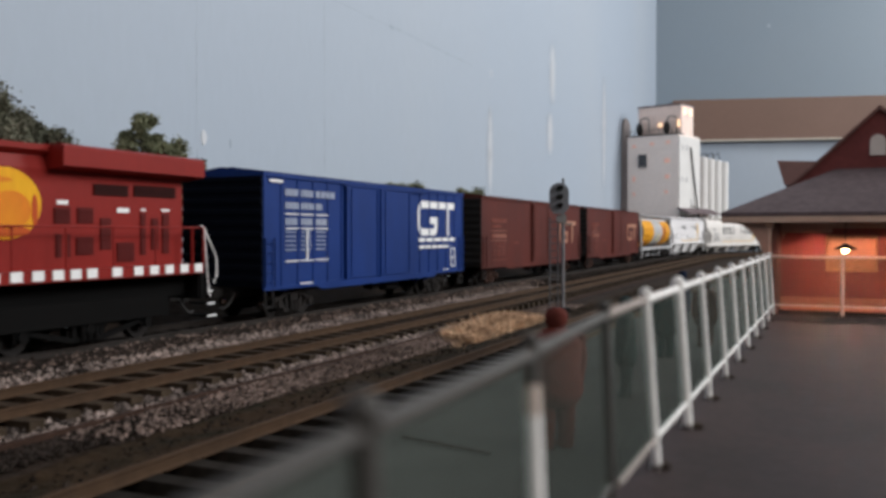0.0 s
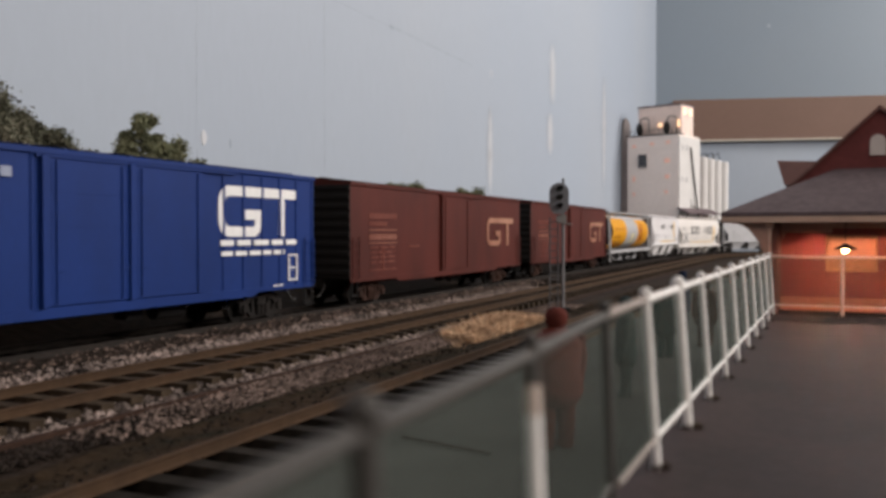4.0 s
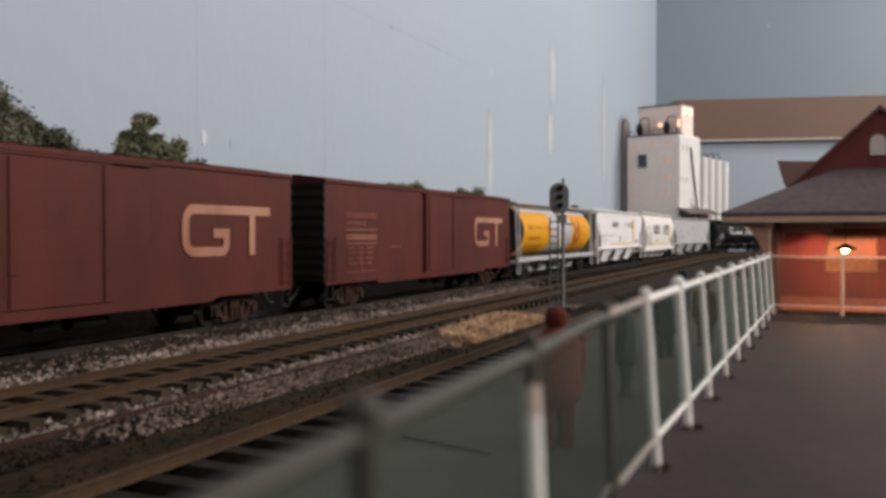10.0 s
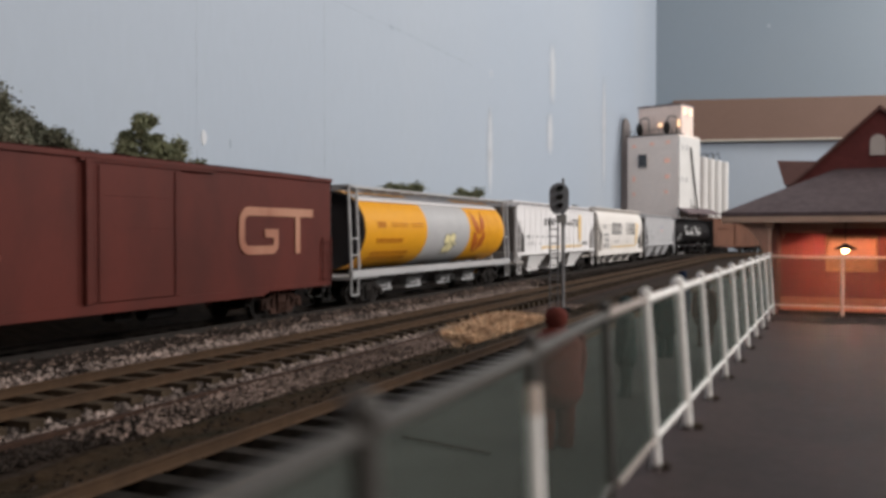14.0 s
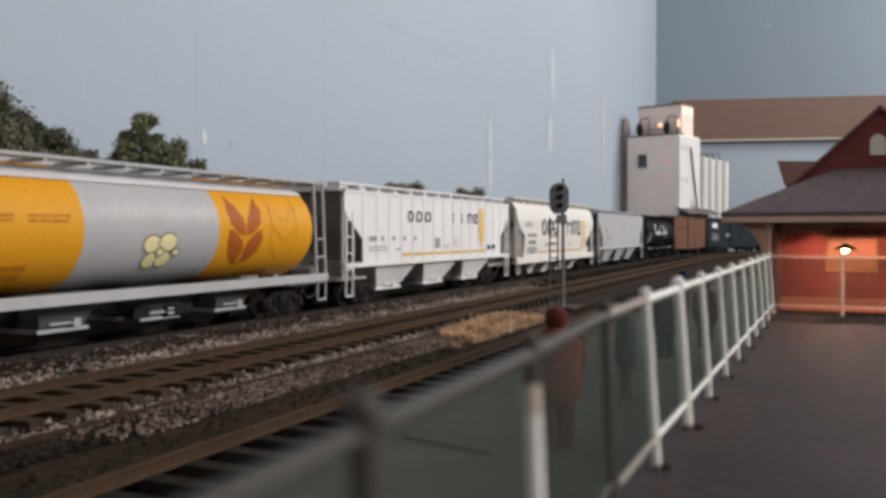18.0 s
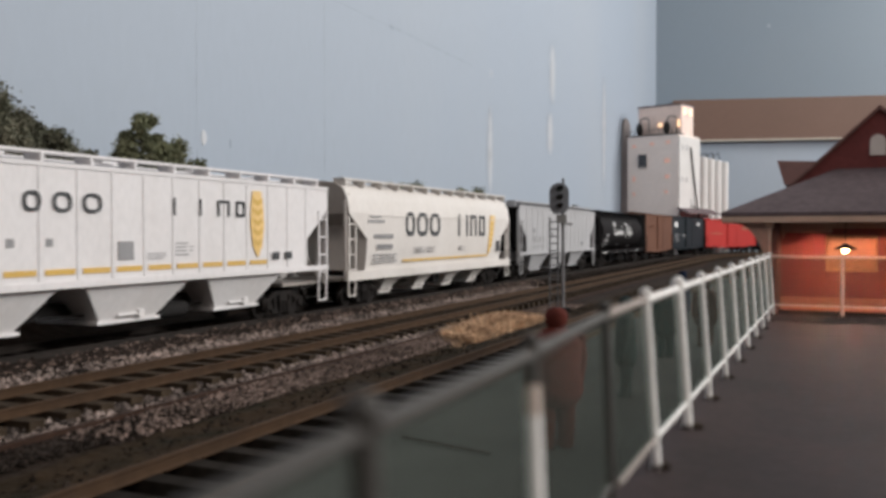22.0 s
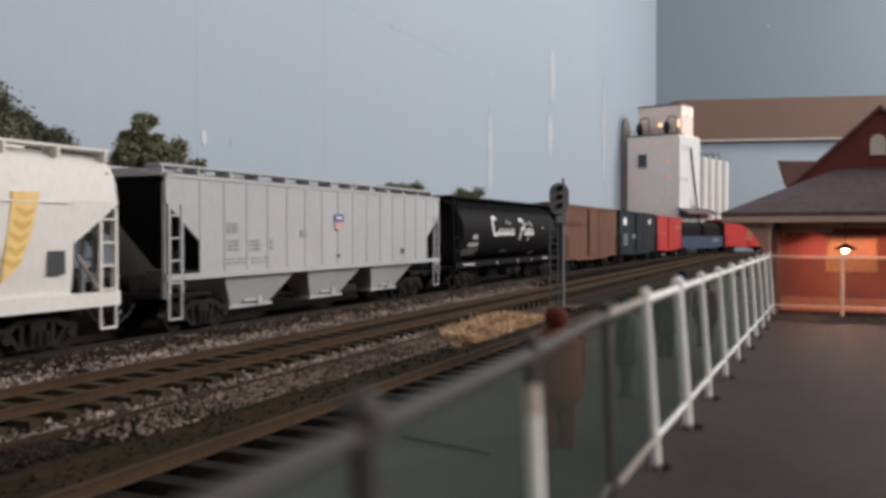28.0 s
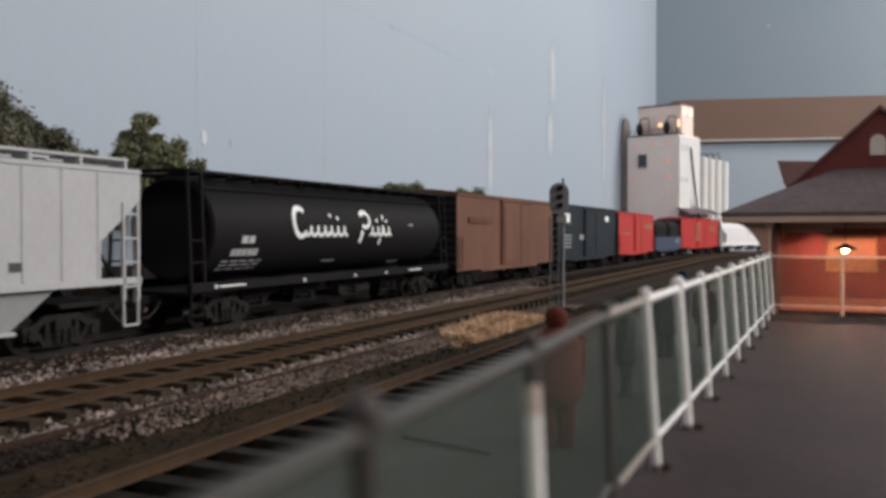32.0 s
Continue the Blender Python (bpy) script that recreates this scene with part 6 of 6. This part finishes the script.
def round_hopper(u0, u1, label, body_mat, sill_mat, bands=(), end_mat=None, strip_mat=None):
    ob = car("cylindrical_hopper", u0, u1, label, "hopper car")
    h = (u1 - u0) / 2
    ring = [(1.53 * math.cos(a), 2.82 + 1.5 * math.sin(a)) for a in [2 * math.pi * k / 36 for k in range(36)]]
    e = h - 1.0

    def band(name, x0, x1, mat, k=1.0, label=""):
        bm = bmesh.new()
        loft(bm, [[(x, a * k, 2.82 + (z - 2.82) * k) for a, z in ring] for x in (x0, x1)], smooth=True)
        part(name, bm, mat, ob, label)

    spans = bands or ((-e, e, body_mat, "black tank shell"),)
    for x0, x1, mat, lab in spans:
        band("tank_band", x0, x1, mat, 1.0, lab)
    for sg in (-1, 1):
        bm = bmesh.new()
        loft(bm, [[(sg * (e + d), a * k, 2.82 + (z - 2.82) * k) for a, z in ring] for d, k in ((0, 0.995), (0.12, 0.93), (0.03, 0.9), (0.06, 0.45), (0.07, 0.03))], smooth=True)
        part("tank_end", bm, end_mat or TANK_END, ob)
        bm = bmesh.new()
        box(bm, -h, h, sg * 1.45 - 0.08, sg * 1.45 + 0.08, 1.08, 1.34)
        part("side_sill", bm, sill_mat, ob)
        for e2 in (-1, 1):
            for d in (0.06, 0.62):
                bm = bmesh.new()
                rod(bm, (e2 * (h - d), sg * 1.45, 1.3), (e2 * (h - d), sg * 1.32, 4.42), 0.055, 8)
                part("end_pipe", bm, sill_mat, ob)
        bm = bmesh.new()
        for e2 in (-1, 1):
            for z in (1.9, 2.5):
                rod(bm, (e2 * (h - 0.06), sg * 1.44, z), (e2 * (h - 0.62), sg * 1.44, z), 0.03, 6)
        part("grab_iron", bm, sill_mat, ob)
    bm = bmesh.new()
    for sg in (-1, 1):
        box(bm, -h, h, sg * 1.1 - 0.3, sg * 1.1 + 0.3, 4.36, 4.44)
        box(bm, sg * h - 0.3 if sg > 0 else -h, h if sg > 0 else -h + 0.3, -1.4, 1.4, 4.38, 4.46)
    part("running_board", bm, sill_mat, ob)
    for sg in (-1, 1):
        bm = bmesh.new()
        prism(bm, [(sg * 1.08, 3.92), (sg * 1.1, 3.96), (sg * 0.72, 4.2), (sg * 0.7, 4.15)], -h + 1.05, h - 1.05)
        part("roof_strip", bm, strip_mat or sill_mat, ob, "pale roof strip under the running board" if strip_mat else "")
    for k in range(14):
        x = -h + 0.6 + k * (2 * h - 1.2) / 13
        bm = bmesh.new()
        box(bm, x - 0.04, x + 0.04, -1.38, 1.38, 4.28, 4.37)
        part("board_bracket", bm, sill_mat, ob)
    bm = bmesh.new()
    box(bm, -h + 1.2, h - 1.2, -0.35, 0.35, 4.3, 4.5)
    part("roof_hatch", bm, sill_mat, ob)
    for sg in (-1, 1):
        bm = bmesh.new()
        box(bm, min(sg * h, sg * (h - 2.2)), max(sg * h, sg * (h - 2.2)), -1.4, 1.4, 1.0, 1.1)
        part("end_platform", bm, sill_mat, ob)
        stirrup(ob, -h + 0.05 if sg < 0 else h - 0.55, sill_mat, y=-1.45, w=0.5, z0=0.45, z1=1.1)
        coupler(ob, sg * h, sg)
        truck(ob, sg * (h - 2.0))
    for x in (-4.9, -2.1, 1.1, 4.1):
        bay(ob, x, BLACK if sill_mat is BLACK else BAY_DARK, 1.3, 1.0, 0.62, 1.1, 0.8, 0.44, sill_mat)
    underframe(ob, h)
    return ob, ring


def on_tank(ob, name, mat, outline, label="", lift=0.02):
    """A flat emblem outline of (x, z) wrapped onto the tank's near side."""
    bm = bmesh.new()
    mx, mz = sum(p[0] for p in outline) / len(outline), sum(p[1] for p in outline) / len(outline)
    rings = []
    for k in (1.0, 0.8, 0.6, 0.4, 0.2, 0.02):
        ring = []
        for x, z in outline:
            x, z = mx + (x - mx) * k, mz + (z - mz) * k
            ring.append((x, -(1.53 + lift) * math.cos(math.asin(max(-0.98, min(0.98, (z - 2.82) / 1.5)))), z))
        rings.append(ring)
    loft(bm, rings)
    part(name, bm, mat, ob, label)


def tank_bars(ob, name, rects, mat, label=""):
    bm = bmesh.new()
    for i, (x0, x1, z0, z1) in enumerate(rects):
        n = max(1, int((z1 - z0) / 0.15))
        rows = []
        for k in range(n + 1):
            z = z0 + (z1 - z0) * k / n
            y = -(1.545 + 0.004 * (i % 3)) * math.cos(math.asin(max(-0.98, min(0.98, (z - 2.82) / 1.5))))
            rows.append([(x0, y, z), (x1, y, z), (x1, y + 0.05, z), (x0, y + 0.05, z)])
        loft(bm, rows)
    tagged(part(name, bm, mat, ob, label), kind="stuff" if len(rects) > 1 else "")


def tank_stroke(ob, name, pts, wide, mat, label=""):
    """A painted stroke of even width along (x, z) points on the tank's near side."""
    def skin(x, z, lift):
        return (x, -(1.53 + lift) * math.cos(math.asin(max(-0.98, min(0.98, (z - 2.82) / 1.5)))), z)

    bm, rings, n = bmesh.new(), [], len(pts)
    for i, (x, z) in enumerate(pts):
        (xa, za), (xb, zb) = pts[max(0, i - 1)], pts[min(n - 1, i + 1)]
        d = math.hypot(xb - xa, zb - za)
        u, v = -(zb - za) / d * wide / 2, (xb - xa) / d * wide / 2
        rings.append([skin(x + u, z + v, 0.02), skin(x - u, z - v, 0.02), skin(x - u, z - v, -0.01), skin(x + u, z + v, -0.01)])
    loft(bm, rings)
    part(name, bm, mat, ob, label)


def arc(x, z, rx, rz, a0, a1, n=18):
    return [(x + rx * math.cos(math.radians(a0 + (a1 - a0) * k / n)), z + rz * math.sin(math.radians(a0 + (a1 - a0) * k / n))) for k in range(n + 1)]


def ripple(x0, x1, z, rise, waves):
    """Small cursive loops in a row, leaning forward."""
    n = waves * 10
    return [(x0 + (x1 - x0) * k / n + 0.1 * math.sin(2 * math.pi * waves * k / n), z - rise * math.cos(2 * math.pi * waves * k / n)) for k in range(n + 1)]


def petal(x, z, length, width, turn):
    out = []
    for k in range(16):
        a = 2 * math.pi * k / 16
        f = 0.5 * (1 + math.cos(a))
        u, v = length * f, math.copysign(width / 2 * math.sin(math.pi * f ** 0.8), math.sin(a)) + 1e-4 * math.sin(a)
        c, s = math.cos(turn), math.sin(turn)
        out.append((x + u * c - v * s, z + u * s + v * c))
    return out


cy, _ = round_hopper(81.3, 98.4, "silver cylindrical hopper with golden-yellow bands and a wheat emblem", SILVER, SILVER, ((-7.55, -2.1, YELLOW, "golden yellow tank band"), (-2.1, 2.75, SILVER, "silver tank band"), (2.75, 7.55, YELLOW, "golden yellow tank band")), strip_mat=WHITE)
tank_bars(cy, "lettering", lines(-6.6, -5.9, 2.9, 3.15, 1, 5, 0.95, 2) + lines(-5.4, -3.9, 2.9, 3.12, 2, 4, 0.5, 3) + lines(-3.6, -2.5, 2.9, 3.12, 2, 3, 0.5, 4) + lines(-6.6, -4.3, 2.3, 2.5, 1, 15, 0.9, 5) + lines(-6.7, -3.5, 1.6, 2.0, 2, 8, 0.7, 6), YELLOW_INK)
for side in (-1, 1):
    for leaf in ([(0.72, 3.78), (0.4, 3.5), (0.14, 3.16), (0.05, 2.9), (0.05, 2.62), (0.42, 2.76), (0.7, 3.0), (0.8, 3.36)], [(0.76, 2.84), (0.4, 2.68), (0.12, 2.44), (0.05, 2.2), (0.05, 1.75), (0.42, 1.9), (0.7, 2.14), (0.82, 2.5)]):
        on_tank(cy, "wheat_leaf", LEAF, [(3.98 + side * u, z) for u, z in leaf], "orange-brown wheat emblem leaf")
    for k in range(3):
        on_tank(cy, "pale_leaf", LEAF_DIM, petal(5.95, 1.78 + 0.62 * k, 1.0, 0.09, math.pi / 2 - side * 0.85), "faint wheat emblem stroke", 0.006)
        on_tank(cy, "pale_leaf", LEAF_DIM, petal(5.95 + side * 0.72, 2.3 + 0.5 * k, 0.75, 0.07, math.pi / 2 + side * 0.12), "faint wheat emblem stroke", 0.006)
for k, (u, w, r) in enumerate(((-0.3, 0.2, 0.3), (0.26, 0.24, 0.32), (-0.22, -0.22, 0.27), (0.22, -0.2, 0.27), (0.6, -0.02, 0.12), (0.0, 0.0, 0.13))):
    for name, mat, grow, lift in (("petal_edge", INK, 0.035, 0.008 + 0.006 * k), ("petal", PETAL, 0.0, 0.011 + 0.006 * k)):
        on_tank(cy, name, mat, [(0.45 + u + (r + grow) * math.cos(2 * math.pi * i / 18), 2.22 + w + (r * 0.72 + grow) * math.sin(2 * math.pi * i / 18)) for i in range(18)], "pale cream flower emblem petal" if mat is PETAL else "", lift)

cp, _ = round_hopper(156.4, 173.7, "black cylindrical hopper with white script-like markings", BLACK, BLACK, end_mat=BLACK)
for pts, wide in ((arc(-3.3, 3.06, 0.42, 0.46, 50, 318), 0.17), (ripple(-2.95, -0.35, 2.77, 0.15, 6), 0.11), ([(-1.62, 2.64), (-1.42, 3.36)], 0.12), ([(-1.02, 3.18), (-0.94, 3.26)], 0.12),
                  ([(0.62, 2.36), (0.72, 2.7), (0.86, 3.42)], 0.17), (arc(0.98, 3.2, 0.36, 0.28, 150, -130, 14), 0.14), (ripple(1.3, 3.05, 2.77, 0.15, 4), 0.11), ([(2.12, 2.28), (2.3, 2.8), (2.46, 3.38)], 0.12), ([(1.86, 3.14), (1.94, 3.22)], 0.12), ([(2.62, 3.12), (2.7, 3.2)], 0.12)):
    tank_stroke(cp, "script_stroke", pts, wide, PALE, "white painted script stroke")
for x in (-3.15, 0.2, 2.6):
    bm = bmesh.new()
    soft_box(bm, x - 0.06, x + 0.06, -1.56, -1.52, 1.12, 1.24, 0.012)
    part("sill_marker", bm, WHITE, cp, "small white sill marker")
tank_bars(cp, "small_lettering", lines(-6.4, -5.8, 2.4, 2.62, 1, 2, 0.99, 2) + lines(-6.75, -5.45, 2.03, 2.24, 1, 5, 0.99, 3) + lines(-7.0, -5.1, 1.55, 1.9, 3, 4, 0.4, 4) + [(-1.4, -0.5, 1.72, 1.76), (4.6, 5.0, 3.0, 3.05), (4.0, 4.9, 1.5, 1.6)], PALE_GREY)
bars(cp, "lettering", [(-7.5, -6.3, 1.18, 1.23), (4.6, 5.8, 1.18, 1.23), (-7.7, -7.6, 1.16, 1.26)], -1.535, PALE)

s1 = ribbed_hopper(99.5, 116.9, "white ribbed covered hopper with charcoal lettering and a golden stripe", WHITE, end_mat=END_GREY, gate=paint("pale_bay_paint", (0.74, 0.73, 0.735), (0.62, 0.6, 0.59), 0.5))
yb = -1.535
block_marks(s1, (("ring", -3.6, -3.15), ("ring", -2.82, -2.3), ("ring", -1.98, -1.42), ("post", 1.02, 1.4), ("post", 2.05, 2.15), ("gate", 2.82, 3.35), ("frame", 3.65, 4.05)), 3.17, 3.62, 0.075, -1.562, INK)
bars(s1, "stripe", [(-4.08 + k * 1.05, -4.08 + k * 1.05 + 0.82, 1.77, 1.9) for k in range(9)], yb, GOLD, "golden stripe")
bm = bmesh.new()
plate(bm, [(4.68, 1.98), (4.9, 2.3), (5.0, 2.9), (4.96, 3.5), (4.86, 3.95), (4.44, 3.95), (4.36, 3.5), (4.34, 2.9), (4.46, 2.3)], -1.568, -1.54)
wm = part("wheat_mark", bm, paint("pale_golden_mark", (0.8, 0.58, 0.28), (0.76, 0.5, 0.16), 0.8), s1, "golden wheat mark")
for k in range(5):
    for sg in (-1, 1):
        bm = bmesh.new()
        plate(bm, [(4.67, 2.3 + 0.3 * k), (4.67 + sg * 0.22, 2.42 + 0.3 * k), (4.67 + sg * 0.24, 2.56 + 0.3 * k), (4.67, 2.46 + 0.3 * k)], -1.574, -1.56)
        part("wheat_grain", bm, GOLD, wm)
bars(s1, "small_lettering", lines(-6.9, -6.3, 2.4, 2.58, 1, 3, 0.99, 2) + [(-5.9, -5.72, 2.4, 2.58), (-4.95, -4.78, 2.4, 2.58), (-4.0, -3.82, 2.4, 2.58), (-3.0, -2.82, 2.4, 2.58)] + lines(-6.9, -5.3, 1.95, 2.2, 2, 3, 0.4, 3) + lines(-4.6, -4.2, 1.95, 2.1, 1, 1, 0.5, 4) + lines(-0.9, -0.3, 2.0, 2.5, 1, 1, 0.9, 5) + lines(0.1, 0.8, 2.0, 2.2, 3, 1, 0.3, 6) + lines(1.1, 1.8, 2.05, 2.45, 4, 1, 0.3, 7), yb, GREYINK)
bars(s1, "notice", [(5.42, 5.78, 1.9, 2.12), (6.1, 6.45, 1.9, 2.12)], -1.58, INK)

s2 = smooth_hopper(118.3, 135.6, "cream-white smooth covered hopper with large charcoal lettering and a golden stripe", CREAM)
yb = -1.56
block_marks(s2, (("ring", -4.05, -3.2), ("ring", -2.98, -1.92), ("ring", -1.7, -0.64), ("post", 1.45, 2.15), ("post", 2.42, 2.6), ("gate", 2.95, 3.72), ("frame", 4.08, 4.85)), 2.57, 3.56, 0.19, yb, INK)
bars(s2, "stripe", [(-4.25, 5.3, 1.55, 1.64)], -1.5, GOLD, "golden stripe")
bm = bmesh.new()
plate(bm, [(5.32, 1.66), (5.72, 1.95), (6.05, 2.6), (6.32, 3.6), (5.62, 3.58), (5.48, 2.6)], -1.57, -1.5)
wm = part("wheat_mark", bm, M["pale_golden_mark"], s2, "slanting golden wheat mark")
for k in range(5):
    for sg in (-1, 1):
        bm = bmesh.new()
        x, z = 5.6 + 0.085 * k, 1.95 + 0.27 * k
        plate(bm, [(x, z), (x + sg * 0.2, z + 0.12), (x + sg * 0.24, z + 0.24), (x + 0.04, z + 0.14)], -1.576, -1.56)
        part("wheat_grain", bm, GOLD, wm)
bars(s2, "small_lettering", lines(-6.75, -5.1, 2.5, 2.66, 1, 6, 0.99, 3) + lines(-6.5, -5.25, 2.08, 2.28, 1, 5, 0.99, 4) + lines(-6.8, -4.9, 1.5, 1.9, 3, 4, 0.4, 5) + lines(-3.2, -1.1, 1.85, 2.12, 3, 2, 0.25, 6) + lines(1.5, 2.3, 1.9, 2.1, 3, 1, 0.3, 7) + [(-7.2, -5.9, 3.1, 3.2), (-7.0, -6.2, 3.3, 3.36)], yb, GREYINK)
bars(s2, "notice", [(6.53, 6.97, 1.78, 2.31)], yb, INK)

up = ribbed_hopper(137.2, 154.5, "pale grey ribbed covered hopper with small dark markings", GREY, end_mat=BLACKEND)
yb = -1.535
bars(up, "small_lettering", lines(-6.2, -5.6, 2.15, 2.5, 3, 3, 0.6, 2) + lines(-5.15, -4.55, 2.15, 2.5, 3, 3, 0.6, 9) + lines(-4.1, -3.9, 2.15, 2.5, 2, 1, 0.8, 10) + lines(-6.2, -5.6, 2.7, 3.0, 1, 2, 0.95, 3) + lines(-6.3, -4.2, 1.75, 1.98, 2, 3, 0.4, 4) + lines(-2.4, -2.0, 2.55, 2.8, 1, 1, 0.9, 5), yb, GREYINK)
bm = bmesh.new()
plate(bm, [(-0.3, 3.1), (0.3, 3.1), (0.31, 3.34), (0.0, 3.38), (-0.31, 3.34)], -1.58, -1.56)
part("emblem", bm, paint("blue_mark", (0.17, 0.17, 0.32)), up, "small blue and red shield mark")
bars(up, "emblem_line", [(-0.2, 0.2, 3.2, 3.26)], -1.57, PALE)
bm = bmesh.new()
plate(bm, [(-0.29, 3.07), (0.29, 3.07), (0.26, 2.86), (0.0, 2.76), (-0.26, 2.86)], -1.58, -1.56)
part("emblem", bm, paint("faded_red_mark", (0.62, 0.38, 0.36)), up, "faded red shield mark")
bars(up, "notice", [(4.85, 5.15, 1.88, 2.08), (-0.12, 0.12, 1.87, 1.96)], yb, INK)

s3 = smooth_hopper(261.4, 278.6, "white smooth covered hopper with grey lettering", WHITE)
block_marks(s3, (("ring", -1.5, -0.7), ("ring", -0.5, 0.4), ("ring", 0.6, 1.5)), 2.6, 3.4, 0.15, -1.56, GREYINK)


def motions():
    for ob in AXLES:
        steps = [0.125 * k for k in range(257)]
        walk(ob, [(t, Matrix.Translation(ob.location) @ Matrix.Rotation(-gone(t) / 0.42, 4, "Y")) for t in steps])
    for ob, mid, base in CARS:
        walk(ob, [(t, car_pose(mid, base, t)) for t in [0.5 * k for k in range(65)]])


motions()
